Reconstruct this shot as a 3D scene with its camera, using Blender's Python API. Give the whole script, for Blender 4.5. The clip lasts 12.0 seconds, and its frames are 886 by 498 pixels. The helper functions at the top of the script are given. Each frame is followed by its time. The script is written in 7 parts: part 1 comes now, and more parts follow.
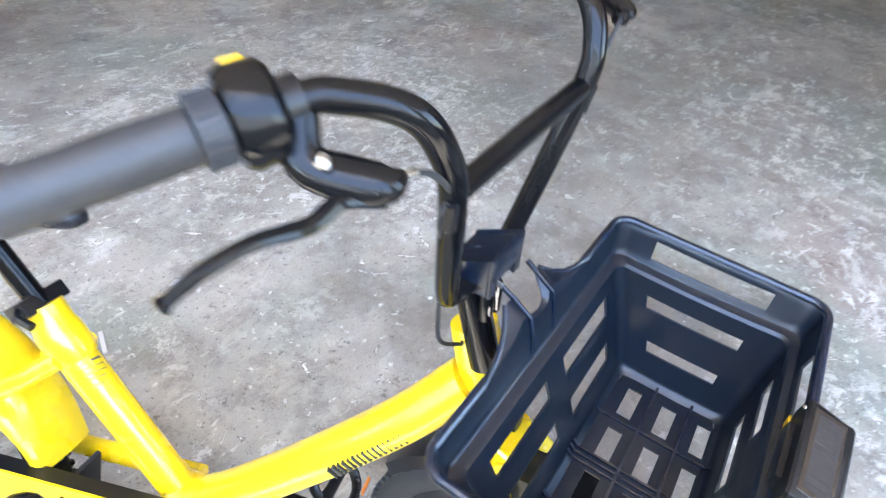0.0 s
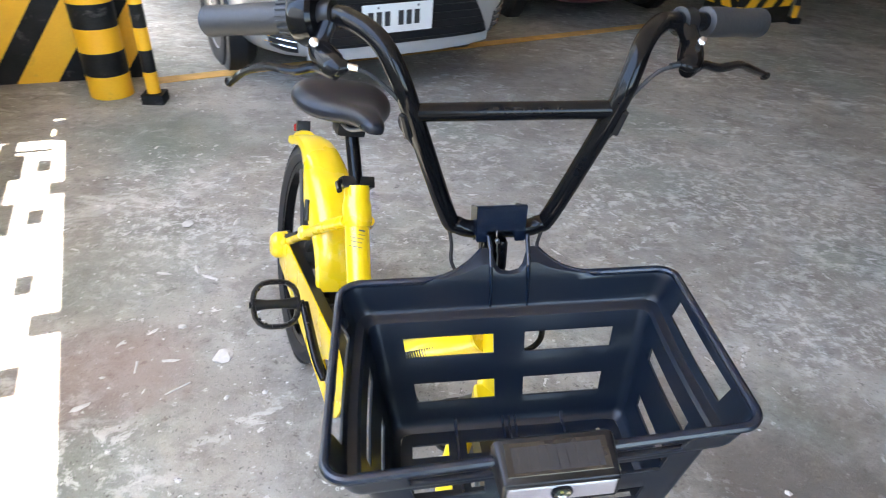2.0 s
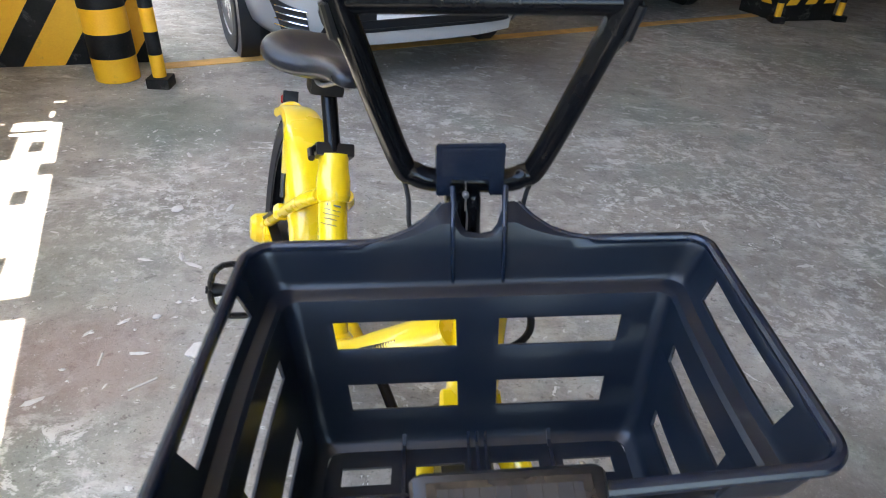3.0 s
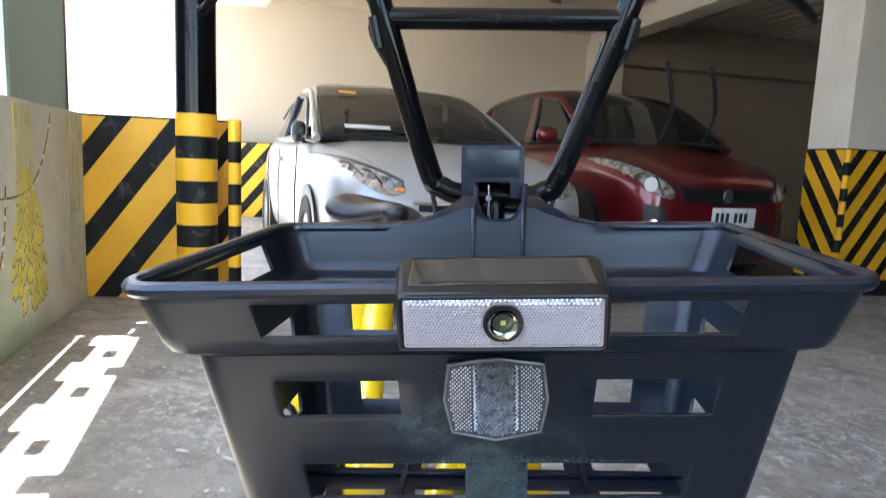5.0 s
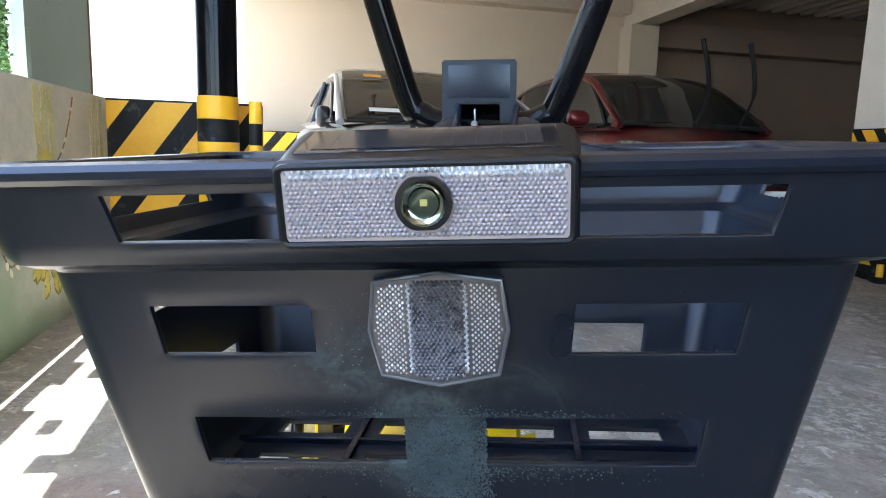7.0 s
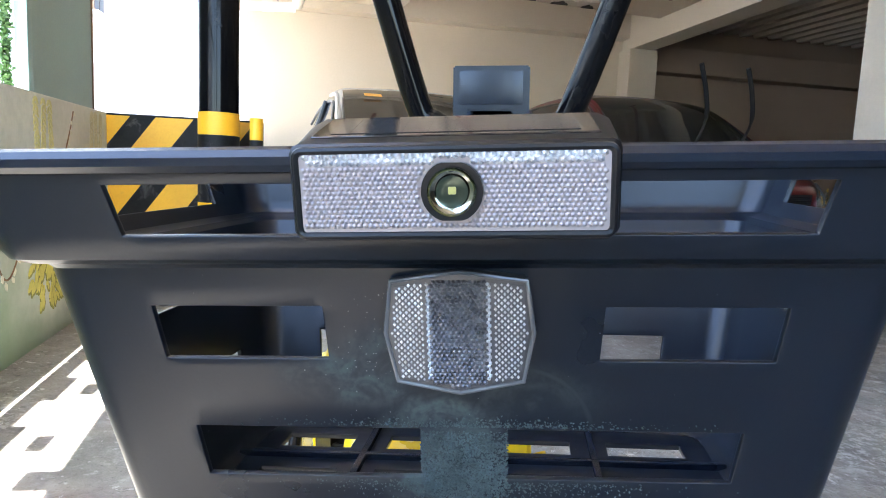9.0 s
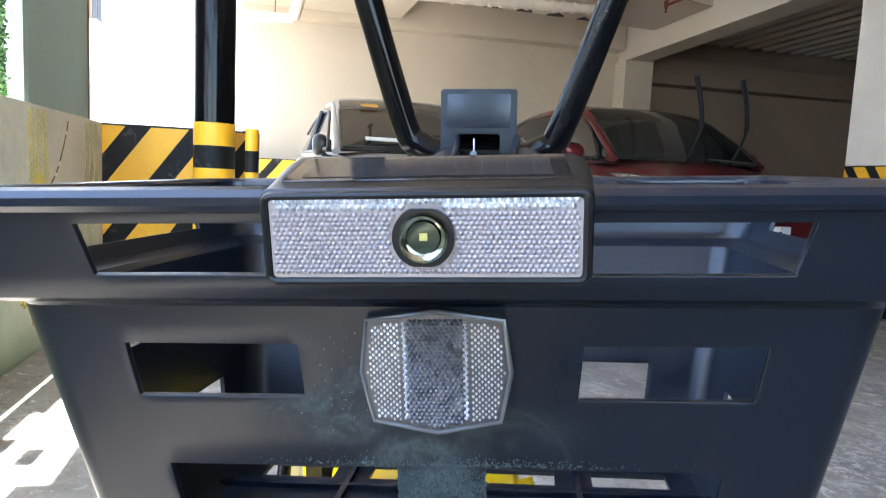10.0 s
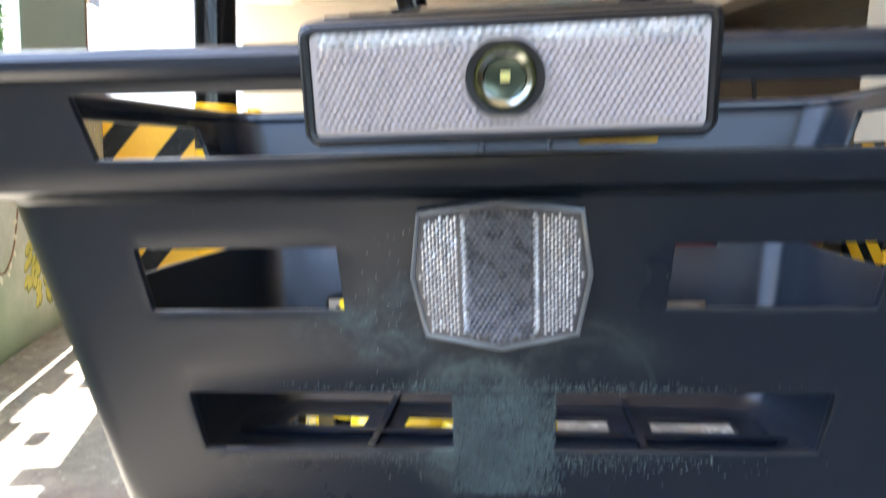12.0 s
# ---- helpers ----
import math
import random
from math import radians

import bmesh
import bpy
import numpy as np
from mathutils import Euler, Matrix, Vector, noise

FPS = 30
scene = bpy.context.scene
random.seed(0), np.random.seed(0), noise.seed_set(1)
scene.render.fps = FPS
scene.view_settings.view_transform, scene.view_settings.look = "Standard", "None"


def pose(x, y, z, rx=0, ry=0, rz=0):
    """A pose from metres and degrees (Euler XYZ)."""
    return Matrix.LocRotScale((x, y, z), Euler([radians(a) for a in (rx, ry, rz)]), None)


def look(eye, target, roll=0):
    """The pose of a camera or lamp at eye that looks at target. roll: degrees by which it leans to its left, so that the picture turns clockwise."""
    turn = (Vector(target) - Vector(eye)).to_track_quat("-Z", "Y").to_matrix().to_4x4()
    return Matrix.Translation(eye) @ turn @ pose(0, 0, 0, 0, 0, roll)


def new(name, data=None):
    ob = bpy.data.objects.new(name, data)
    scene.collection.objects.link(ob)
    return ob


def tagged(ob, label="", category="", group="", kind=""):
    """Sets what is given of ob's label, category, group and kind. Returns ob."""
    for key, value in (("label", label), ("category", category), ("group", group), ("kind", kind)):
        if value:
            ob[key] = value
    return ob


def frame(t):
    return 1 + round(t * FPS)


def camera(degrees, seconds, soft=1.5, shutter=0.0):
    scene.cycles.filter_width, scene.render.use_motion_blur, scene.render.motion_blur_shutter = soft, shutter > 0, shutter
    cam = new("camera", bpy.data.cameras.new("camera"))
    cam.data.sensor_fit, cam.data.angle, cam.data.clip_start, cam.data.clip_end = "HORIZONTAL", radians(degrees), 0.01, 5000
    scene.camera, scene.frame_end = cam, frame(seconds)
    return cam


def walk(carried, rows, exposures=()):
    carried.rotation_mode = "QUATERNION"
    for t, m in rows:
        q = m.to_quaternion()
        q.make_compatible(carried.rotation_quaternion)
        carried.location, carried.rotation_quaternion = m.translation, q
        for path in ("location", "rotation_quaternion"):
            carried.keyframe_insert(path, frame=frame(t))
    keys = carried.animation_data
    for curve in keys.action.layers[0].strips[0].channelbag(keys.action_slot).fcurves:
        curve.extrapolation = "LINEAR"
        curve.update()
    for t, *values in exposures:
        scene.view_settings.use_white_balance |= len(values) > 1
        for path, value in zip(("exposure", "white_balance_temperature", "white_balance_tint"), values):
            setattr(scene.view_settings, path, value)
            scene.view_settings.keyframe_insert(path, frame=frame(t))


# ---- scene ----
cam = camera(69.8, 12.0, 1.0, 0.5)

PATH = [
    (0, (-0.3789, -0.0102, 1.2804), (0.9411, 0.7886, 0.0077), 4.56),
    (0.1, (-0.3536, -0.0348, 1.2623), (0.9284, 0.8086, -0.0204), 3.19),
    (0.2, (-0.3462, -0.1101, 1.2737), (0.8308, 0.8531, -0.0251), 0.27),
    (0.5, (-0.2993, -0.185, 1.2852), (0.6044, 1.024, -0.0271), -1.58),
    (1, (-0.2564, -0.352, 1.3398), (0.2976, 1.138, 0.1257), 0.66),
    (1.5, (-0.221, -0.394, 1.3205), (0.255, 1.079, 0.0531), 1.86),
    (2, (-0.1025, -0.451, 1.2764), (0.0823, 1.211, 0.1792), 2.53),
    (2.5, (-0.0422, -0.389, 1.2262), (0.0447, 1.265, 0.1055), 1.19),
    (3, (-0.0164, -0.318, 1.1353), (0.0838, 1.36, 0.0511), 2.33),
    (3.2, (-0.0054, -0.3421, 1.119), (0.0954, 1.3445, 0.0489), 2.57),
    (4.8, (0.023, -0.4139, 0.9243), (-0.094, 1.5508, 0.569), 1.96),
    (5, (0.0246, -0.421, 0.9057), (-0.0897, 1.558, 0.6395), 2.38),
    (5.5, (0.0475, -0.422, 0.9019), (-0.166, 1.558, 0.7182), 1.4),
    (6, (0.0655, -0.378, 0.8722), (-0.1606, 1.593, 0.616), 2.6),
    (6.5, (0.0652, -0.347, 0.8643), (-0.1383, 1.624, 0.5962), 2.69),
    (7, (0.0647, -0.337, 0.8513), (-0.1507, 1.629, 0.5556), 1.79),
    (7.2, (0.0642, -0.3369, 0.8532), (-0.1555, 1.6301, 0.5655), 1.64),
    (8.8, (0.0542, -0.3246, 0.8401), (-0.1546, 1.651, 0.6086), 2.59),
    (9, (0.0544, -0.325, 0.8406), (-0.1558, 1.65, 0.6088), 2.5),
    (9.5, (0.0574, -0.324, 0.8415), (-0.1467, 1.652, 0.6115), 2.6),
    (10, (0.0608, -0.321, 0.8514), (-0.1405, 1.659, 0.6483), 2.7),
    (10.5, (0.0575, -0.295, 0.8435), (-0.1808, 1.69, 0.8959), 3.41),
    (11, (0.0513, -0.287, 0.8377), (-0.1887, 1.697, 0.8991), 3.91),
    (11.5, (0.0471, -0.29, 0.8319), (-0.1932, 1.695, 0.8583), 3.31),
    (12, (0.0396, -0.2907, 0.8147), (-0.1675, 1.6831, 0.5677), 1.98),
]
walk(cam, [(t, look(eye, target, roll)) for t, eye, target, roll in PATH], [(0, 4.70, 6450, 10), (0.5, 4.45, 6600, 10), (1, 3.95, 6700, 10), (2, 3.95, 6700, 10), (2.5, 3.70, 6700, 10), (3.2, 3.65, 6650, 10), (4.8, 3.65, 6450, 10), (5.5, 3.65, 6350, 10), (7, 3.55, 6250, 10), (9, 3.88, 6200, 10), (10, 3.88, 6200, 10), (10.5, 3.55, 6100, 10), (11.5, 3.45, 6100, 10), (12, 4.0, 6800, 10)])

from mathutils.bvhtree import BVHTree

# ---------------------------------------------------------------- world, sun, exposure
YAW = 18.5          # the building's axes against the bicycle basket
SLOPE = 2.0         # the floor falls this many degrees towards +x
G = pose(0, 0, 0, 0, 0, YAW)


def gp(u, v, z=0.0):
    """A place from the building's own axes."""
    return G @ Vector((u, v, z))


def floor_z(x, y=0.0):
    return -math.tan(radians(SLOPE)) * x


SUN_EL = radians(82)
sun_way = (G.to_3x3() @ Vector((-math.cos(SUN_EL), 0.0, math.sin(SUN_EL)))).normalized()
world = bpy.data.worlds.new("sky")
scene.world = world
world.use_nodes = True
wn = world.node_tree.nodes
sky = wn.new("ShaderNodeTexSky")
sky.sky_type = 'NISHITA'
sky.sun_disc = False
sky.sun_elevation = SUN_EL
sky.sun_rotation = math.atan2(sun_way.x, sun_way.y)
world.node_tree.links.new(sky.outputs[0], wn["Background"].inputs[0])
wn["Background"].inputs[1].default_value = 0.15
sun_data = bpy.data.lights.new("sun", 'SUN')
sun_data.energy, sun_data.angle, sun_data.color = 5.0, radians(0.35), (1.0, 0.95, 0.88)
sun_ob = new("sun", sun_data)
sun_ob.matrix_world = Matrix.Translation((0, 0, 8)) @ sun_way.to_track_quat("Z", "Y").to_matrix().to_4x4()


# ---------------------------------------------------------------- materials
def material(name, color, rough=0.5, metal=0.0, vary=0.15, scale=8.0, fine=120.0, bump=0.0, coat=0.0, rough_vary=0.1, dark=None, spec=0.5):
    """A surface with variation at two scales in colour and roughness, and fine relief."""
    m = bpy.data.materials.new(name)
    m.use_nodes = True
    nt = m.node_tree
    b = nt.nodes["Principled BSDF"]
    tc = nt.nodes.new("ShaderNodeTexCoord")
    big = nt.nodes.new("ShaderNodeTexNoise")
    big.inputs["Scale"].default_value, big.inputs["Detail"].default_value = scale, 6
    small = nt.nodes.new("ShaderNodeTexNoise")
    small.inputs["Scale"].default_value, small.inputs["Detail"].default_value = fine, 3
    for n in (big, small):
        nt.links.new(tc.outputs["Object"], n.inputs["Vector"])
    add = nt.nodes.new("ShaderNodeMath")
    add.operation = 'MULTIPLY_ADD'
    nt.links.new(small.outputs[0], add.inputs[0])
    add.inputs[1].default_value = 0.4
    nt.links.new(big.outputs[0], add.inputs[2])
    ramp = nt.nodes.new("ShaderNodeMapRange")
    ramp.inputs[1].default_value, ramp.inputs[2].default_value = 0.45, 0.95
    nt.links.new(add.outputs[0], ramp.inputs[0])
    mix = nt.nodes.new("ShaderNodeMix")
    mix.data_type = 'RGBA'
    lo = dark or tuple(c * (1 - vary) for c in color)
    mix.inputs[6].default_value = (*lo, 1)
    mix.inputs[7].default_value = (*[min(1, c * (1 + vary)) for c in color], 1)
    nt.links.new(ramp.outputs[0], mix.inputs[0])
    nt.links.new(mix.outputs[2], b.inputs["Base Color"])
    rr = nt.nodes.new("ShaderNodeMapRange")
    rr.inputs[3].default_value, rr.inputs[4].default_value = max(0.02, rough - rough_vary), min(1, rough + rough_vary)
    nt.links.new(big.outputs[0], rr.inputs[0])
    nt.links.new(rr.outputs[0], b.inputs["Roughness"])
    b.inputs["Metallic"].default_value = metal
    b.inputs["Coat Weight"].default_value = coat
    b.inputs["Coat Roughness"].default_value = 0.06
    b.inputs["Specular IOR Level"].default_value = spec
    if bump:
        bn = nt.nodes.new("ShaderNodeBump")
        bn.inputs["Strength"].default_value = bump
        bn.inputs["Distance"].default_value = 0.002
        nt.links.new(add.outputs[0], bn.inputs["Height"])
        nt.links.new(bn.outputs[0], b.inputs["Normal"])
    return m


def concrete_floor():
    m = bpy.data.materials.new("worn_concrete")
    m.use_nodes = True
    nt = m.node_tree
    b = nt.nodes["Principled BSDF"]
    tc = nt.nodes.new("ShaderNodeTexCoord")

    def noise_node(scale, detail, rough=0.6, warp=0.0, stretch=None):
        n = nt.nodes.new("ShaderNodeTexNoise")
        n.inputs["Scale"].default_value, n.inputs["Detail"].default_value = scale, detail
        n.inputs["Roughness"].default_value, n.inputs["Distortion"].default_value = rough, warp
        src = tc.outputs["Object"]
        if stretch:
            mp = nt.nodes.new("ShaderNodeMapping")
            mp.inputs["Scale"].default_value = stretch
            mp.inputs["Rotation"].default_value = (0, 0, 0.6)
            nt.links.new(src, mp.inputs[0])
            src = mp.outputs[0]
        nt.links.new(src, n.inputs["Vector"])
        return n

    def band(node, lo, hi, a=0.0, z=1.0):
        r = nt.nodes.new("ShaderNodeMapRange")
        r.interpolation_type = 'SMOOTHSTEP'
        for i, v in enumerate((lo, hi, a, z)):
            r.inputs[i + 1].default_value = v
        nt.links.new(node.outputs[0], r.inputs[0])
        return r

    def mixin(prev, fac, color):
        mx = nt.nodes.new("ShaderNodeMix")
        mx.data_type = 'RGBA'
        nt.links.new(fac.outputs[0], mx.inputs[0])
        if isinstance(prev, tuple):
            mx.inputs[6].default_value = (*prev, 1)
        else:
            nt.links.new(prev.outputs[2], mx.inputs[6])
        mx.inputs[7].default_value = (*color, 1)
        return mx

    c = mixin((0.255, 0.236, 0.206), band(noise_node(0.9, 8, 0.65), 0.35, 0.65), (0.440, 0.416, 0.374))
    c = mixin(c, band(noise_node(0.45, 6, 0.6), 0.48, 0.66, 0, 0.65), (0.165, 0.142, 0.116))
    c = mixin(c, band(noise_node(5.0, 10, 0.75), 0.46, 0.60, 0, 0.60), (0.165, 0.152, 0.134))
    c = mixin(c, band(noise_node(0.8, 4, 0.55), 0.57, 0.70, 0, 0.35), (0.27, 0.18, 0.155))
    c = mixin(c, band(noise_node(1.1, 5, 0.55), 0.50, 0.64, 0, 0.60), (0.190, 0.225, 0.190))
    # drawn-out pale scuffs, gathered in patches
    patches = band(noise_node(1.7, 5, 0.6, 0.5), 0.44, 0.60, 0.12, 1.0)

    def gathered(fac):
        mu = nt.nodes.new("ShaderNodeMath")
        mu.operation = 'MULTIPLY'
        nt.links.new(fac.outputs[0], mu.inputs[0])
        nt.links.new(patches.outputs[0], mu.inputs[1])
        return mu

    c = mixin(c, gathered(band(noise_node(3.0, 12, 0.74, 0.4, (1, 1.9, 1)), 0.52, 0.61, 0, 0.70)), (0.56, 0.56, 0.53))
    c = mixin(c, gathered(band(noise_node(9.0, 9, 0.72, 0.6, (1, 1.5, 1)), 0.565, 0.61, 0, 0.85)), (0.64, 0.635, 0.61))
    # scattered chips, each with a shadow painted as its dark edge
    chips = noise_node(7.5, 7, 0.7, 1.2)
    c = mixin(c, band(chips, 0.615, 0.630, 0, 0.75), (0.10, 0.092, 0.08))
    c = mixin(c, band(chips, 0.635, 0.650, 0, 0.9), (0.70, 0.69, 0.66))
    c = mixin(c, band(noise_node(30.0, 5, 0.65), 0.620, 0.645, 0, 0.9), (0.68, 0.67, 0.64))
    # dark pits and grain
    c = mixin(c, band(noise_node(16, 8, 0.75), 0.59, 0.65, 0, 0.75), (0.095, 0.085, 0.073))
    c = mixin(c, band(noise_node(60, 4, 0.75), 0.59, 0.64, 0, 0.70), (0.075, 0.068, 0.058))
    c = mixin(c, band(noise_node(150, 5, 0.8), 0.57, 0.63, 0, 0.50), (0.52, 0.50, 0.46))
    c = mixin(c, band(noise_node(120, 5, 0.8), 0.58, 0.65, 0, 0.55), (0.07, 0.063, 0.055))
    # crusts of pale laitance, only in patches
    crust = nt.nodes.new("ShaderNodeMath")
    crust.operation = 'MULTIPLY'
    nt.links.new(band(noise_node(0.6, 4, 0.6), 0.47, 0.60).outputs[0], crust.inputs[0])
    nt.links.new(band(noise_node(13.0, 10, 0.8), 0.51, 0.58, 0, 0.85).outputs[0], crust.inputs[1])
    c = mixin(c, crust, (0.58, 0.565, 0.53))
    # old spills and, on the near right, painted shade, all with ragged rims: (middle, reach, strength, colour)
    ragged = noise_node(3.5, 8, 0.7)
    for cx, cy, rx, ry, strength, tint in ((-0.86, 0.86, 0.26, 0.24, 0.55, (0.24, 0.155, 0.135)), (-1.10, 2.45, 0.36, 0.30, 0.60, (0.135, 0.165, 0.135)), (-0.90, 1.35, 0.30, 0.35, 0.35, (0.20, 0.23, 0.19)),
                                           # first and last of this row: soft shade put into the floor colour
                                           (0.85, 0.15, 0.75, 0.62, 0.72, (0.105, 0.088, 0.072)), (1.0, 3.5, 1.1, 0.45, 0.35, (0.12, 0.098, 0.078)), (2.1, 0.8, 1.4, 0.95, 0.40, (0.155, 0.14, 0.12))):
        mp = nt.nodes.new("ShaderNodeMapping")
        mp.vector_type = 'TEXTURE'
        mp.inputs["Location"].default_value = (cx, cy, 0)
        mp.inputs["Scale"].default_value = (rx, ry, 1)
        nt.links.new(tc.outputs["Object"], mp.inputs[0])
        ln = nt.nodes.new("ShaderNodeVectorMath")
        ln.operation = 'LENGTH'
        nt.links.new(mp.outputs[0], ln.inputs[0])
        rag = nt.nodes.new("ShaderNodeMath")
        rag.operation = 'MULTIPLY_ADD'
        nt.links.new(ragged.outputs[0], rag.inputs[0])
        rag.inputs[1].default_value = 2.2
        nt.links.new(ln.outputs["Value"], rag.inputs[2])
        c = mixin(c, band(rag, 2.3, 1.5, 0, strength), tint)
    # scoured places where the pale crust breaks up
    flakes = band(noise_node(22.0, 10, 0.8), 0.49, 0.58, 0, 0.9)
    for cx, cy, rx, ry in ((1.30, 1.05, 0.40, 0.35), (1.15, 2.35, 0.55, 0.28), (-0.85, 1.6, 0.30, 0.40), (1.9, 1.9, 0.6, 0.7), (1.45, 1.9, 0.4, 0.5)):
        mp = nt.nodes.new("ShaderNodeMapping")
        mp.vector_type = 'TEXTURE'
        mp.inputs["Location"].default_value = (cx, cy, 0)
        mp.inputs["Scale"].default_value = (rx, ry, 1)
        nt.links.new(tc.outputs["Object"], mp.inputs[0])
        ln = nt.nodes.new("ShaderNodeVectorMath")
        ln.operation = 'LENGTH'
        nt.links.new(mp.outputs[0], ln.inputs[0])
        rag = nt.nodes.new("ShaderNodeMath")
        rag.operation = 'MULTIPLY_ADD'
        nt.links.new(ragged.outputs[0], rag.inputs[0])
        rag.inputs[1].default_value = 3.0
        nt.links.new(ln.outputs["Value"], rag.inputs[2])
        both = nt.nodes.new("ShaderNodeMath")
        both.operation = 'MULTIPLY'
        nt.links.new(band(rag, 2.7, 1.7).outputs[0], both.inputs[0])
        nt.links.new(flakes.outputs[0], both.inputs[1])
        c = mixin(c, both, (0.56, 0.55, 0.52))
    hair = noise_node(3.2, 5, 0.6, 2.5)
    scratch = band(hair, 0.498, 0.502, 0, 1)
    edge = nt.nodes.new("ShaderNodeMath")
    edge.operation = 'PINGPONG'
    edge.inputs[1].default_value = 0.5
    nt.links.new(scratch.outputs[0], edge.inputs[0])
    c = mixin(c, edge, (0.52, 0.50, 0.46))
    nt.links.new(c.outputs[2], b.inputs["Base Color"])
    r = band(noise_node(1.6, 8, 0.7, 0.5), 0.35, 0.7, 0.42, 0.75)
    nt.links.new(r.outputs[0], b.inputs["Roughness"])
    bn = nt.nodes.new("ShaderNodeBump")
    bn.inputs["Strength"].default_value, bn.inputs["Distance"].default_value = 0.8, 0.006
    nt.links.new(noise_node(45, 10, 0.8).outputs[0], bn.inputs["Height"])
    nt.links.new(bn.outputs[0], b.inputs["Normal"])
    return m


FLOOR = concrete_floor()
YELLOW = material("yellow_paint", (0.83, 0.56, 0.006), 0.28, vary=0.03, coat=0.6, scale=5, spec=0.5)
YELLOW_DARK = material("yellow_plastic", (0.80, 0.47, 0.005), 0.4, vary=0.05)
BLACK = material("gloss_black_paint", (0.004, 0.004, 0.0045), 0.12, vary=0.3, coat=0.0, rough_vary=0.03, spec=0.18)
RUBBER = material("black_rubber", (0.014, 0.014, 0.015), 0.75, vary=0.3, bump=0.3, fine=300)
PLASTIC = material("navy_black_plastic", (0.0041, 0.0081, 0.0170), 0.26, vary=0.12, scale=6, fine=900, bump=0.05, rough_vary=0.05, spec=0.48)


def dusty(m, origin):
    """Grey-green dust wiped about below the reflector; origin: the middle of the basket's rim in the object's axes."""
    nt = m.node_tree
    b = nt.nodes["Principled BSDF"]
    tc = nt.nodes.new("ShaderNodeTexCoord")

    def math_node(op, a, c, clamp=False):
        n = nt.nodes.new("ShaderNodeMath")
        n.operation, n.use_clamp = op, clamp
        for i, v in enumerate((a, c)):
            if isinstance(v, (int, float)):
                n.inputs[i].default_value = v
            else:
                nt.links.new(v, n.inputs[i])
        return n.outputs[0]

    def reach(x, y, z, rx, ry, rz):
        mp = nt.nodes.new("ShaderNodeMapping")
        mp.vector_type = 'TEXTURE'
        mp.inputs["Location"].default_value = origin + Vector((x, y, z))
        mp.inputs["Scale"].default_value = (rx, ry, rz)
        nt.links.new(tc.outputs["Object"], mp.inputs[0])
        ln = nt.nodes.new("ShaderNodeVectorMath")
        ln.operation = 'LENGTH'
        nt.links.new(mp.outputs[0], ln.inputs[0])
        return ln.outputs["Value"]

    def noise_at(scale, detail, warp=0.0):
        n = nt.nodes.new("ShaderNodeTexNoise")
        n.inputs["Scale"].default_value, n.inputs["Detail"].default_value, n.inputs["Distortion"].default_value = scale, detail, warp
        nt.links.new(tc.outputs["Object"], n.inputs["Vector"])
        return n.outputs[0]

    def ramp(v, lo, hi, a=0.0, z=1.0):
        r = nt.nodes.new("ShaderNodeMapRange")
        r.interpolation_type = 'SMOOTHSTEP'
        for i, w in enumerate((lo, hi, a, z)):
            r.inputs[i + 1].default_value = w
        nt.links.new(v, r.inputs[0])
        return r.outputs[0]

    cloud, fine = noise_at(75, 5, 1.2), noise_at(420, 3)
    total = None
    for place, inner, outer, weight in (((0.0, -0.10, -0.130, 0.026, 0.05, 0.030), 0.7, 1.15, 1.0), ((-0.030, -0.105, -0.098, 0.034, 0.05, 0.013), 0.3, 1.25, 0.75),
                                        ((0.012, -0.105, -0.100, 0.055, 0.05, 0.014), 0.3, 1.2, 0.35), ((-0.028, -0.105, -0.086, 0.014, 0.05, 0.012), 0.2, 1.2, 0.5), ((0.0, -0.09, -0.138, 0.075, 0.05, 0.010), 0.4, 1.2, 0.4)):
        mask = ramp(reach(*place), outer, inner, 0.0, weight)
        total = mask if total is None else math_node('MAXIMUM', total, mask)
    broken = math_node('MULTIPLY', total, ramp(cloud, 0.34, 0.66, 0.15, 1.0))
    broken = math_node('MULTIPLY', broken, ramp(fine, 0.3, 0.6, 0.45, 1.0), True)
    # a wiped arc beside the reflector
    d = reach(0.031, -0.10, -0.119, 0.0285, 0.2, 0.0285)
    arc = math_node('MULTIPLY', ramp(d, 0.93, 0.99), ramp(d, 1.05, 1.0))
    arc = math_node('MULTIPLY', arc, ramp(reach(0.050, -0.10, -0.098, 0.024, 0.05, 0.020), 1.0, 0.6, 0.0, 0.22))
    broken = math_node('MAXIMUM', broken, arc)
    mx = nt.nodes.new("ShaderNodeMix")
    mx.data_type = 'RGBA'
    nt.links.new(b.inputs["Base Color"].links[0].from_socket, mx.inputs[6])
    mx.inputs[7].default_value = (0.055, 0.072, 0.068, 1)
    nt.links.new(broken, mx.inputs[0])
    nt.links.new(mx.outputs[2], b.inputs["Base Color"])
    rg = nt.nodes.new("ShaderNodeMix")
    nt.links.new(b.inputs["Roughness"].links[0].from_socket, rg.inputs[2])
    rg.inputs[3].default_value = 0.9
    nt.links.new(broken, rg.inputs[0])
    nt.links.new(rg.outputs[0], b.inputs["Roughness"])
    return m


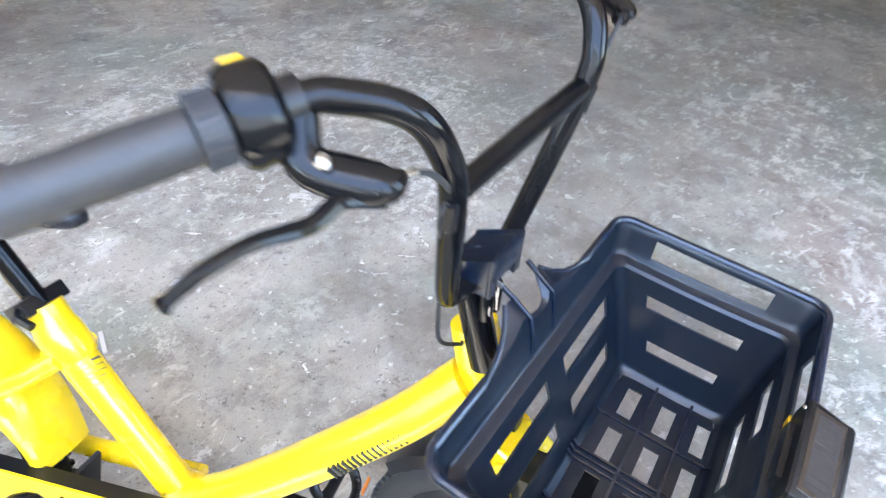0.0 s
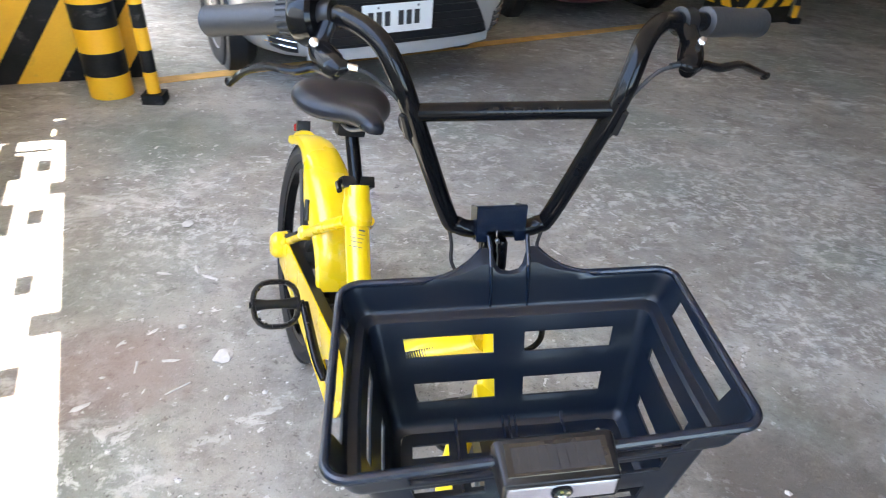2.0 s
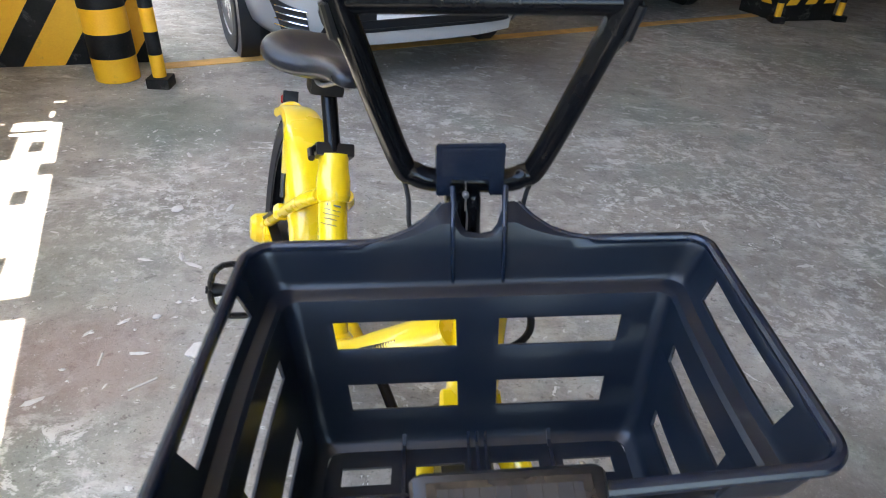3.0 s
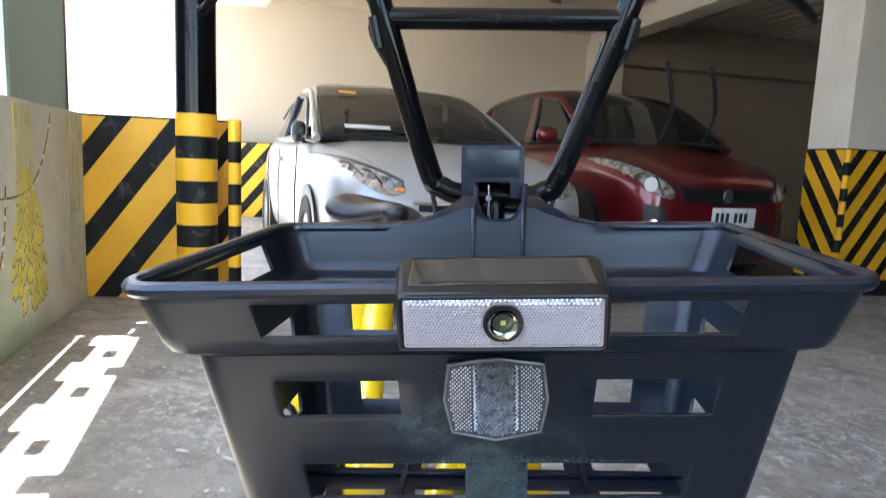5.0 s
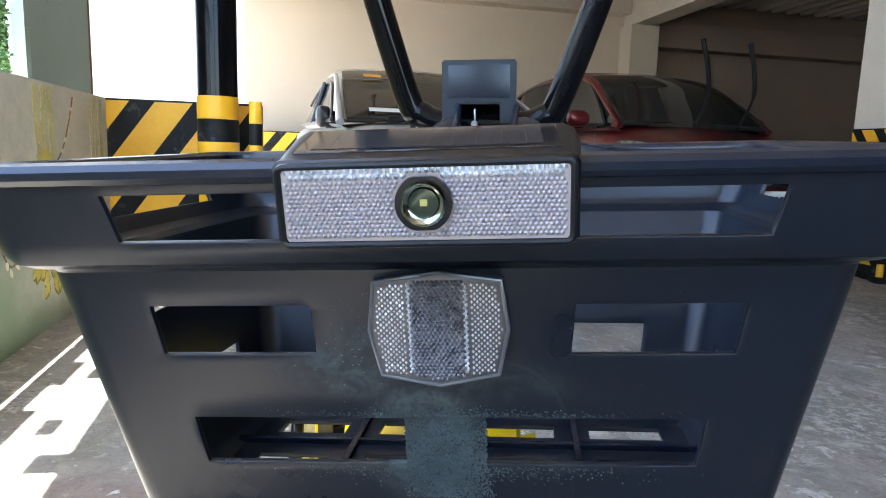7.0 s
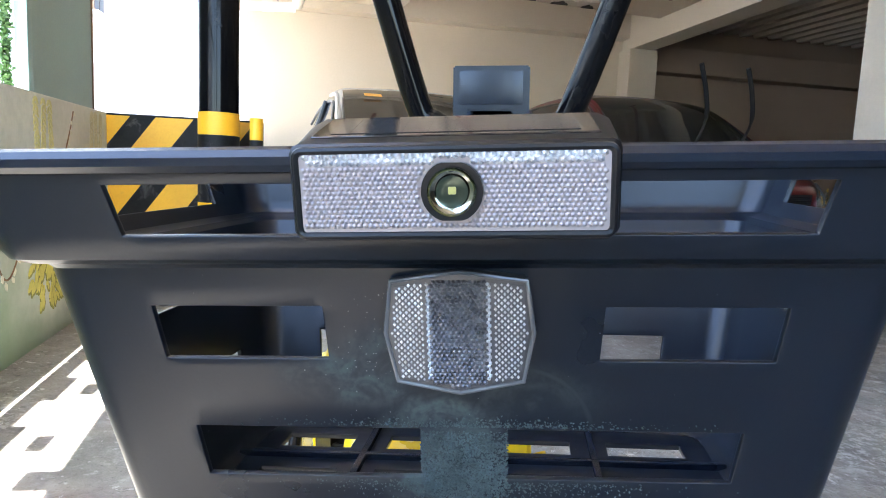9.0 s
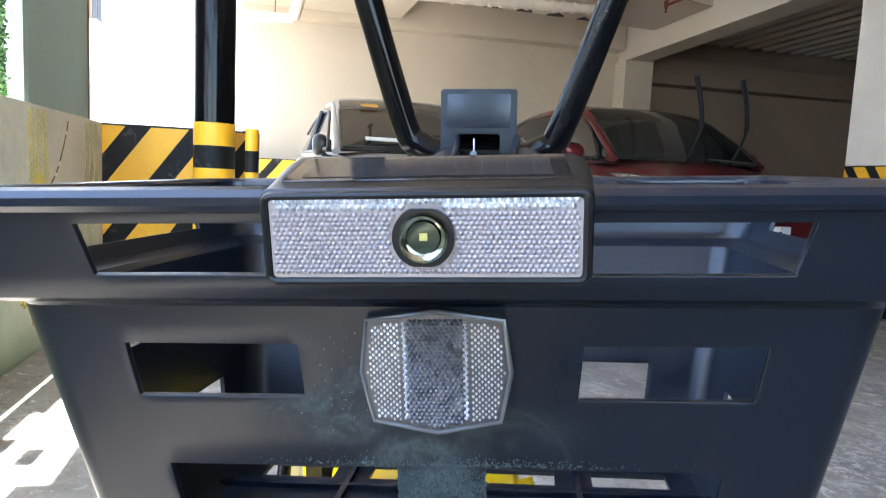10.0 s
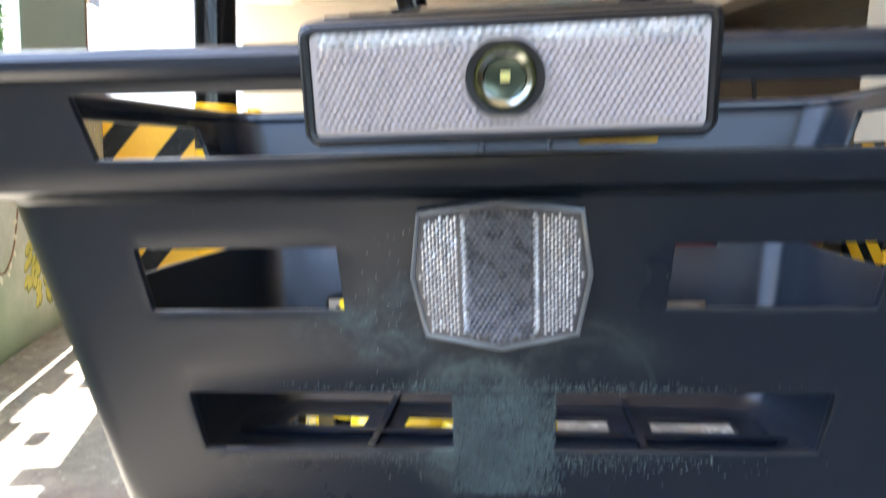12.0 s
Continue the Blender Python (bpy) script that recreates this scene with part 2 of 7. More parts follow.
BASKET = dusty(material("dusty_navy_plastic", (0.0046, 0.0076, 0.0132), 0.29, vary=0.15, scale=6, fine=900, bump=0.05, rough_vary=0.05, spec=0.34), Vector((0.241, -0.464, 0.851)))
BLACKPL = material("black_plastic", (0.006, 0.006, 0.007), 0.33, vary=0.2, fine=600, bump=0.08, spec=0.32)
GRIP = material("grey_black_grip", (0.016, 0.016, 0.018), 0.55, vary=0.2, fine=250, bump=0.5)
SADDLE = material("saddle_vinyl", (0.008, 0.009, 0.014), 0.30, vary=0.15, fine=500, bump=0.12, spec=0.32)
STEEL = material("bright_steel", (0.55, 0.55, 0.56), 0.25, metal=1.0, vary=0.1)
DULL = material("grey_metal", (0.20, 0.20, 0.21), 0.4, metal=0.9, vary=0.2)
CREAM = material("cream_wall_paint", (0.57, 0.48, 0.36), 0.7, vary=0.06, scale=0.8, fine=40, bump=0.08)
CEIL = material("cream_ceiling_paint", (0.57, 0.485, 0.375), 0.65, vary=0.07, scale=1.2, fine=30)
WHITEWALL = material("white_render", (0.80, 0.79, 0.76), 0.85, vary=0.05, scale=0.7, fine=30, bump=0.1)
GREENWALL = material("green_wall_paint", (0.70, 0.72, 0.62), 0.75, vary=0.12, scale=1.6, fine=25, bump=0.2, dark=(0.40, 0.48, 0.38))
PILLAR = material("off_white_pillar_paint", (0.70, 0.635, 0.54), 0.75, vary=0.07, scale=3, fine=40, bump=0.15)


def scuffed(m, colour, scale, lo, hi, strength):
    """Rubs and bare spots where the paint has worn through."""
    nt = m.node_tree
    b = nt.nodes["Principled BSDF"]
    tc = nt.nodes.new("ShaderNodeTexCoord")
    n = nt.nodes.new("ShaderNodeTexNoise")
    n.inputs["Scale"].default_value, n.inputs["Detail"].default_value = scale, 9
    n.inputs["Roughness"].default_value, n.inputs["Distortion"].default_value = 0.72, 0.4
    nt.links.new(tc.outputs["Object"], n.inputs["Vector"])
    r = nt.nodes.new("ShaderNodeMapRange")
    for i, v in enumerate((lo, hi, 0.0, strength)):
        r.inputs[i + 1].default_value = v
    nt.links.new(n.outputs[0], r.inputs[0])
    mx = nt.nodes.new("ShaderNodeMix")
    mx.data_type = 'RGBA'
    nt.links.new(r.outputs[0], mx.inputs[0])
    nt.links.new(b.inputs["Base Color"].links[0].from_socket, mx.inputs[6])
    mx.inputs[7].default_value = (*colour, 1)
    nt.links.new(mx.outputs[2], b.inputs["Base Color"])
    return m


def mural_paint():
    """Weathered mural ground: olive grey above, a painted green field below, a pale lilac patch near the corner."""
    m = material("mural_ground_paint", (0.74, 0.735, 0.66), 0.75, vary=0.12, scale=2.4, fine=30, bump=0.25, dark=(0.53, 0.545, 0.47))
    nt = m.node_tree
    b = nt.nodes["Principled BSDF"]
    tc = nt.nodes.new("ShaderNodeTexCoord")
    ragged = nt.nodes.new("ShaderNodeTexNoise")
    ragged.inputs["Scale"].default_value, ragged.inputs["Detail"].default_value = 2.2, 6
    nt.links.new(tc.outputs["Object"], ragged.inputs["Vector"])
    colour = b.inputs["Base Color"].links[0].from_socket
    # (place along the wall, height, reach, strength, colour)
    for v, z, rv, rz, strength, tint in ((1.6, 0.05, 1.05, 0.62, 0.85, (0.20, 0.30, 0.17)), (0.2, 0.05, 1.1, 0.66, 0.8, (0.20, 0.30, 0.17)), (2.6, 0.0, 0.5, 0.24, 0.7, (0.24, 0.32, 0.20)), (3.18, 0.45, 0.22, 0.40, 0.6, (0.66, 0.63, 0.64)), (2.95, 0.95, 0.35, 0.35, 0.35, (0.50, 0.46, 0.42))):
        mp = nt.nodes.new("ShaderNodeMapping")
        mp.vector_type = 'TEXTURE'
        mp.inputs["Location"].default_value = (LOW_U, v, z)
        mp.inputs["Scale"].default_value = (1.0, rv, rz)
        nt.links.new(tc.outputs["Object"], mp.inputs[0])
        ln = nt.nodes.new("ShaderNodeVectorMath")
        ln.operation = 'LENGTH'
        nt.links.new(mp.outputs[0], ln.inputs[0])
        rag = nt.nodes.new("ShaderNodeMath")
        rag.operation = 'MULTIPLY_ADD'
        nt.links.new(ragged.outputs[0], rag.inputs[0])
        rag.inputs[1].default_value = 0.9
        nt.links.new(ln.outputs["Value"], rag.inputs[2])
        r = nt.nodes.new("ShaderNodeMapRange")
        r.interpolation_type = 'SMOOTHSTEP'
        for i, w in enumerate((1.65, 1.0, 0.0, strength)):
            r.inputs[i + 1].default_value = w
        nt.links.new(rag.outputs[0], r.inputs[0])
        mx = nt.nodes.new("ShaderNodeMix")
        mx.data_type = 'RGBA'
        nt.links.new(r.outputs[0], mx.inputs[0])
        nt.links.new(colour, mx.inputs[6])
        mx.inputs[7].default_value = (*tint, 1)
        colour = mx.outputs[2]
    nt.links.new(colour, b.inputs["Base Color"])
    return m


LOW_U, LOW_TOP = -1.12, 1.10
MURAL = mural_paint()
GREENPANEL = material("green_sheet", (0.22, 0.32, 0.28), 0.45, vary=0.12, scale=1.5)
HAZ_Y = scuffed(material("hazard_yellow", (0.97, 0.52, 0.02), 0.5, vary=0.06, scale=4, bump=0.05, dark=(0.86, 0.41, 0.012)), (0.42, 0.24, 0.05), 7.0, 0.60, 0.70, 0.6)
HAZ_K = scuffed(material("hazard_black", (0.010, 0.0095, 0.009), 0.6, vary=0.9, scale=9, bump=0.08, spec=0.25), (0.20, 0.19, 0.175), 8.0, 0.56, 0.68, 0.55)
ROADLINE = material("worn_line_paint", (0.62, 0.36, 0.10), 0.7, vary=0.3, scale=9)
LEAFPAINT = material("yellow_mural_paint", (0.68, 0.60, 0.14), 0.7, vary=0.2, scale=9)
TEAL = material("teal_enamel", (0.03, 0.32, 0.42), 0.35, vary=0.06)
REDPIPE = material("red_pipe_paint", (0.17, 0.032, 0.022), 0.45, vary=0.15)
PIPE = material("cream_pipe_paint", (0.68, 0.60, 0.49), 0.5, vary=0.08)
SILVER = material("silver_car_paint", (0.37, 0.367, 0.358), 0.32, metal=0.2, vary=0.03, coat=0.35, rough_vary=0.03)
RED = material("red_car_paint", (0.125, 0.004, 0.009), 0.30, metal=0.45, vary=0.06, coat=0.7, rough_vary=0.03)
CARBLACK = material("car_black_trim", (0.012, 0.012, 0.013), 0.35, vary=0.2)
GRILLE = material("grille_black", (0.010, 0.010, 0.011), 0.45, vary=0.2, spec=0.3)
CARGLASS = material("dark_car_glass", (0.014, 0.016, 0.016), 0.05, vary=0.1, coat=0.0, rough_vary=0.02, spec=0.36)
LAMPBOWL = material("lamp_mirror", (0.30, 0.31, 0.27), 0.14, metal=1.0, vary=0.4, scale=300)
# dark colour for an unseen added wall, so that surfaces reflect little light
NEAR_END_DARK = material("near_end_dark_colour", (0.075, 0.055, 0.042), 0.85, vary=0.15, scale=1.5)
# the bay's lack of light is put into this brown, darker than CREAM
SHADEWALL = material("wall_colour_with_shade", (0.36, 0.275, 0.205), 0.8, vary=0.08, scale=0.9)
CHROME = material("chrome", (0.8, 0.8, 0.82), 0.10, metal=1.0, vary=0.03, rough_vary=0.04)
LAMPGLASS = material("headlamp_reflector", (0.80, 0.81, 0.82), 0.12, metal=0.75, vary=0.10, scale=24, fine=60, bump=1.0, rough_vary=0.05, dark=(0.05, 0.05, 0.055))
AMBER = material("amber_lens", (0.75, 0.22, 0.03), 0.25)
REDLENS = material("red_lens", (0.45, 0.02, 0.02), 0.2)
PLATE = material("white_plate", (0.72, 0.72, 0.70), 0.4, vary=0.03)
INK = material("black_ink", (0.02, 0.02, 0.02), 0.6)
PRISM = material("clear_reflector_prisms", (0.34, 0.30, 0.295), 0.38, metal=0.4, vary=0.08, fine=700, rough_vary=0.05)
SOLAR = material("solar_cell", (0.016, 0.013, 0.012), 0.05, vary=0.2, coat=0.0, rough_vary=0.015)
SOLARCELL = material("solar_cell_face", (0.026, 0.025, 0.026), 0.10, vary=0.15, rough_vary=0.02, spec=0.35)
SOLARLINE = material("solar_lines", (0.010, 0.009, 0.009), 0.15)
PRISM_DARK = material("dark_reflector_prisms", (0.055, 0.055, 0.06), 0.25, metal=0.4, vary=0.2, fine=700)
LAMPDARK = material("lamp_well", (0.045, 0.06, 0.04), 0.2, metal=0.5, vary=0.2)
LEDCHIP = material("led_chip", (0.46, 0.42, 0.13), 0.4)
BROWN = material("brown_edge", (0.22, 0.12, 0.06), 0.7, vary=0.2)
IVY = material("ivy_leaf", (0.06, 0.13, 0.03), 0.6, vary=0.4, scale=12)
STONE = material("pale_chip", (0.55, 0.54, 0.52), 0.8, vary=0.15)
PRISM_BRIGHT = material("bright_reflector_prisms", (0.62, 0.62, 0.63), 0.24, metal=0.6, vary=0.25, scale=160, fine=900, rough_vary=0.08)
PRISM_MID = material("grey_reflector_prisms", (0.13, 0.125, 0.13), 0.28, metal=0.5, vary=0.3, scale=200, fine=800)
PIT = material("reflector_backing", (0.045, 0.045, 0.05), 0.25, vary=0.3)
CLEARRIM = material("clear_rim_plastic", (0.09, 0.092, 0.095), 0.2, vary=0.1)
MOSS = material("dried_dirt", (0.048, 0.066, 0.066), 0.95, vary=0.4, scale=60, fine=400, bump=0.6)
SPECK = material("grey_dirt_speck", (0.17, 0.18, 0.18), 0.9, vary=0.4)
STICKER = material("sticker_orange", (0.75, 0.36, 0.05), 0.5)
INTERIOR = material("car_interior", (0.04, 0.04, 0.042), 0.8)


# ---------------------------------------------------------------- mesh helpers
def link_mesh(name, bm, mat, parent=None, label="", smooth=True, angle=35):
    me = bpy.data.meshes.new(name)
    bmesh.ops.recalc_face_normals(bm, faces=bm.faces)
    bm.to_mesh(me)
    bm.free()
    for mt in (mat if isinstance(mat, (list, tuple)) else (mat,)):
        me.materials.append(mt)
    if smooth:
        me.shade_smooth()
        me.set_sharp_from_angle(angle=radians(angle))
    ob = new(name, me)
    if parent is not None:
        ob.parent = parent
    if label:
        tagged(ob, label)
    return ob


def part(name, bm, mat, parent, label="", smooth=True, angle=35):
    return link_mesh(name, bm, mat, parent, label, smooth, angle)


def empty(name, m, label, category, group="", kind=""):
    ob = new(name)
    ob.empty_display_size = 0.1
    ob.matrix_world = m
    return tagged(ob, label, category, group, kind)


def add_box(bm, lo, hi, bevel=0.0, seg=2, m=None):
    geo = bmesh.ops.create_cube(bm, size=1.0)
    vs = geo["verts"]
    for v in vs:
        v.co = Vector([lo[i] + (v.co[i] + 0.5) * (hi[i] - lo[i]) for i in range(3)])
    if bevel > 0:
        es = list({e for v in vs for e in v.link_edges})
        out = bmesh.ops.bevel(bm, geom=es, offset=bevel, segments=seg, affect='EDGES', profile=0.7)
        vs = list({v for f in out["faces"] for v in f.verts} | {v for v in vs if v.is_valid})
    if m is not None:
        bmesh.ops.transform(bm, matrix=m, verts=vs)
    return vs


def box(lo, hi, bevel=0.0, seg=2, m=None):
    bm = bmesh.new()
    add_box(bm, lo, hi, bevel, seg, m)
    return bm


def ring_frames(pts, closed=False):
    n = len(pts)
    tangents = []
    for i in range(n):
        a = pts[(i - 1) % n] if closed or i else pts[i]
        b = pts[(i + 1) % n] if closed or i < n - 1 else pts[i]
        tangents.append((b - a).normalized())
    ref = Vector((0, 0, 1)) if abs(tangents[0].z) < 0.9 else Vector((1, 0, 0))
    side = tangents[0].cross(ref).normalized()
    out = []
    for tg in tangents:
        side = (side - tg * side.dot(tg)).normalized()
        out.append((side, tg.cross(side)))
    return out


def spline(pts, steps=6, closed=False):
    """Catmull-Rom through the points."""
    P = [Vector(p) for p in pts]
    n = len(P)
    out = []
    for i in range(n if closed else n - 1):
        p1, p2 = P[i], P[(i + 1) % n]
        p0 = P[(i - 1) % n] if closed or i else p1 * 2 - p2
        p3 = P[(i + 2) % n] if closed or i < n - 2 else p2 * 2 - p1
        for k in range(steps):
            t = k / steps
            out.append(0.5 * ((2 * p1) + (p2 - p0) * t + (2 * p0 - 5 * p1 + 4 * p2 - p3) * t * t + (3 * p1 - p0 - 3 * p2 + p3) * t ** 3))
    if not closed:
        out.append(P[-1])
    return out


def add_tube(bm, pts, radius, seg=12, closed=False, squash=1.0, caps=True):
    """A tube along points; radius may be a list; squash flattens it across its second axis."""
    pts = [Vector(p) for p in pts]
    rad = radius if isinstance(radius, (list, tuple)) else [radius] * len(pts)
    rings = []
    for p, (a, b), r in zip(pts, ring_frames(pts, closed), rad):
        rings.append([bm.verts.new(p + a * (r * math.cos(2 * math.pi * k / seg)) + b * (r * squash * math.sin(2 * math.pi * k / seg))) for k in range(seg)])
    n = len(rings)
    for i in range(n if closed else n - 1):
        A, B = rings[i], rings[(i + 1) % n]
        for k in range(seg):
            bm.faces.new((A[k], A[(k + 1) % seg], B[(k + 1) % seg], B[k]))
    if caps and not closed:
        bm.faces.new(rings[0][::-1])
        bm.faces.new(rings[-1])


def tube(pts, radius, seg=12, closed=False, squash=1.0):
    bm = bmesh.new()
    add_tube(bm, pts, radius, seg, closed, squash)
    return bm


def add_lathe(bm, profile, seg=24, m=None, closed=False):
    """Turns (radius, height) pairs about z."""
    rings = []
    for r, h in profile:
        rings.append([bm.verts.new((r * math.cos(2 * math.pi * k / seg), r * math.sin(2 * math.pi * k / seg), h)) for k in range(seg)])
    pairs = list(zip(rings, rings[1:]))
    if closed:
        pairs.append((rings[-1], rings[0]))
    for A, B in pairs:
        for k in range(seg):
            bm.faces.new((A[k], A[(k + 1) % seg], B[(k + 1) % seg], B[k]))
    if not closed:
        for R in (rings[0], rings[-1]):
            if (R[0].co - R[seg // 2].co).length > 1e-5:
                bm.faces.new(R)
    if m is not None:
        bmesh.ops.transform(bm, matrix=m, verts=[v for R in rings for v in R])


def lathe(profile, seg=24, m=None, closed=False):
    bm = bmesh.new()
    add_lathe(bm, profile, seg, m, closed)
    return bm


def add_prism(bm, outline, depth, m=None):
    """An outline of (x, y) pairs, extruded along z by depth."""
    A = [bm.verts.new((x, y, 0)) for x, y in outline]
    B = [bm.verts.new((x, y, depth)) for x, y in outline]
    n = len(A)
    bm.faces.new(A[::-1])
    bm.faces.new(B)
    for i in range(n):
        bm.faces.new((A[i], A[(i + 1) % n], B[(i + 1) % n], B[i]))
    if m is not None:
        bmesh.ops.transform(bm, matrix=m, verts=A + B)


def prism(outline, depth, m=None, bevel=0.0):
    bm = bmesh.new()
    add_prism(bm, outline, depth, m)
    if bevel:
        bmesh.ops.bevel(bm, geom=list(bm.edges), offset=bevel, segments=2, affect='EDGES')
    return bm


def add_loft(bm, rings, cap=True):
    """Joins rings of equally many points."""
    R = [[bm.verts.new(p) for p in ring] for ring in rings]
    n = len(R[0])
    for A, B in zip(R, R[1:]):
        for k in range(n):
            bm.faces.new((A[k], A[(k + 1) % n], B[(k + 1) % n], B[k]))
    if cap:
        bm.faces.new(R[0][::-1])
        bm.faces.new(R[-1])
    return R


def rounded(hx, y0, y1, r, seg=6):
    """A rounded rectangle from -hx to hx and y0 to y1, counter-clockwise."""
    out = []
    for cx, cy, a0 in ((hx - r, y1 - r, 0), (-hx + r, y1 - r, 90), (-hx + r, y0 + r, 180), (hx - r, y0 + r, 270)):
        for k in range(seg + 1):
            a = radians(a0 + 90 * k / seg)
            out.append((cx + r * math.cos(a), cy + r * math.sin(a)))
    return out


# ---------------------------------------------------------------- the garage
def structure(name, bm, mat, label, m=None, smooth=False):
    ob = link_mesh(name, bm, mat, None, "", smooth)
    if m is not None:
        ob.matrix_world = m
    return tagged(ob, label, name.split("_")[0], kind="structure")


def build_floor():
    bm = bmesh.new()
    n = 40
    grid = [[None] * (n + 1) for _ in range(n + 1)]
    for i in range(n + 1):
        for j in range(n + 1):
            a, b = (i / n - 0.5) * 2, (j / n - 0.5) * 2
            grid[i][j] = bm.verts.new((math.copysign(abs(a) ** 2, a) * 60, math.copysign(abs(b) ** 2, b) * 60 + 2, 0))
    for i in range(n):
        for j in range(n):
            bm.faces.new((grid[i][j], grid[i + 1][j], grid[i + 1][j + 1], grid[i][j + 1]))
    structure("floor", bm, FLOOR, "worn grey concrete garage floor with pale scuffs", pose(0, 0, 0, 0, SLOPE, 0))


build_floor()
WALL_V, BEAM_U, PIL_V, DECK_Z = 8.8, 4.6, 4.06, 3.35

# low green wall along the open side
structure("wall_low_side", box((LOW_U - 0.14, -6, -0.4), (LOW_U, 3.52, LOW_TOP), 0.006), MURAL, "low green-painted wall with a leafy mural", G)
# unseen wall, added to hold back light from the near part of the side
structure("wall_side_near", box((LOW_U - 0.14, -6, LOW_TOP + 0.003), (LOW_U, -2.3, 3.35)), GREENWALL, "unseen green wall added to close the near side", G)
# back wall, cream
structure("wall_back", box((-0.86, WALL_V, -0.4), (BEAM_U + 0.2, WALL_V + 0.2, 4.2)), CREAM, "plain cream-painted back wall", G)
# bay walls take their dimness from the colour
structure("wall_bay_back", box((BEAM_U + 0.2, WALL_V + 0.6, -0.6), (16, WALL_V + 0.8, 4.2)), SHADEWALL, "side bay wall with its shade painted in brown", G)
structure("wall_bay_return", box((BEAM_U + 0.2, WALL_V + 0.2, -0.6), (BEAM_U + 0.4, WALL_V + 0.6, 4.2)), SHADEWALL, "short return of the bay wall", G)
structure("wall_right", box((16, -8, -0.6), (16.2, WALL_V + 0.2, 4.2)), CREAM, "plain cream side wall", G)
structure("beam_back", box((-0.86, WALL_V - 0.25, 2.95), (BEAM_U - 0.02, WALL_V - 0.003, 3.4), 0.01), CREAM, "cream beam under the ceiling along the wall", G)
structure("beam_long", box((BEAM_U, -4.6, 2.80), (BEAM_U + 0.35, WALL_V - 0.003, 3.5), 0.01), CREAM, "cream concrete beam between two bays", G)
structure("pillar_back", box((BEAM_U - 0.05, WALL_V - 0.35, -0.4), (BEAM_U + 0.40, WALL_V - 0.006, 2.797), 0.01), CREAM, "cream pillar against the back wall", G)


structure("beam_bay", box((BEAM_U + 0.41, WALL_V + 0.30, 2.62), (12.195, WALL_V + 0.597, 3.02), 0.01), SHADEWALL, "beam along the bay wall with shade painted in brown", G)


def deck():
    bm = bmesh.new()
    u, prof = -1.16, []
    while u < 16:
        prof += [(u, 0), (u + 0.11, 0), (u + 0.14, 0.06), (u + 0.25, 0.06)]
        u += 0.28
    top = 0.16
    A = [bm.verts.new((x, -4.6, DECK_Z + z)) for x, z in prof]
    B = [bm.verts.new((x, WALL_V + 0.59, DECK_Z + z)) for x, z in prof]
    for i in range(len(A) - 1):
        bm.faces.new((A[i], A[i + 1], B[i + 1], B[i]))
    add_box(bm, (-1.16, -4.6, DECK_Z + top), (16, WALL_V + 0.8, DECK_Z + top + 0.15))
    for w in bm.verts:                       # the roof edge runs a little askew to the low wall
        w.co.x -= 0.033 * (w.co.y - 2.4)
    structure("ceiling", bm, CEIL, "ribbed steel deck ceiling painted cream", G)


deck()


def hazard(name, lo, hi, face, slope=1.0, label="", pitch=0.30, share=0.55, phase=0.0):
    """A concrete block with diagonal yellow and black stripes; face gives the side (axis, sign) that carries them."""
    ob = structure(name, box(lo, hi, 0.008), HAZ_K, label, G)
    sides = face if isinstance(face, list) else [face]
    for axis, sign, sl in sides:
        a0, a1 = (lo[0], hi[0]) if axis == "v" else (lo[1], hi[1])
        z0, z1 = 0.02, hi[2] - 0.012
        bmid = bmesh.new()
        c = a0 + phase - sl * (z1 - z0) - 12 * pitch
        while c < a1 + 3:
            band = [(c, z0), (c + pitch * share, z0), (c + pitch * share + sl * (z1 - z0), z1), (c + sl * (z1 - z0), z1)]
            poly = band
            for lim, keep in ((a0 + 0.008, 1), (a1 - 0.008, -1)):
                out = []
                for i in range(len(poly)):
                    p, q = poly[i], poly[(i + 1) % len(poly)]
                    dp, dq = (p[0] - lim) * keep, (q[0] - lim) * keep
                    if dp >= 0:
                        out.append(p)
                    if dp * dq < 0:
                        t = dp / (dp - dq)
                        out.append((p[0] + (q[0] - p[0]) * t, p[1] + (q[1] - p[1]) * t))
                poly = out
                if not poly:
                    break
            if len(poly) >= 3:
                if axis == "v":
                    y = lo[1] if sign < 0 else hi[1]
                    verts = [[bmid.verts.new((x, y + sign * d, z)) for x, z in poly] for d in (0.0015, 0.004)]
                else:
                    x0 = lo[0] if sign < 0 else hi[0]
                    verts = [[bmid.verts.new((x0 + sign * d, x, z)) for x, z in poly] for d in (0.0015, 0.004)]
                k = len(poly)
                bmid.faces.new(verts[1])
                for i in range(k):
                    bmid.faces.new((verts[0][i], verts[0][(i + 1) % k], verts[1][(i + 1) % k], verts[1][i]))
            c += pitch
        st = part("stripes", bmid, HAZ_Y, ob, "diagonal yellow painted stripes", smooth=False)
        tagged(st, kind="stuff")
    return ob


hazard("wall_striped_end", (LOW_U - 0.10, 3.525, -0.3), (-0.30, 3.68, LOW_TOP), ("v", -1, 0.74), label="low wall end with yellow and black hazard stripes", pitch=0.33, share=0.6, phase=0.02)
hazard("wall_striped_far", (-0.90, 8.35, -0.3), (0.15, 8.795, 1.08), [("v", -1, 0.85)], label="striped pillar base at the back wall", pitch=0.30)
hazard("pillar_striped", (BEAM_U + 0.08, PIL_V, -0.6), (BEAM_U + 0.76, PIL_V + 0.44, 1.18), [("v", -1, 0.7), ("u", -1, 0.7)], label="pillar base with yellow and black hazard stripes", pitch=0.22)
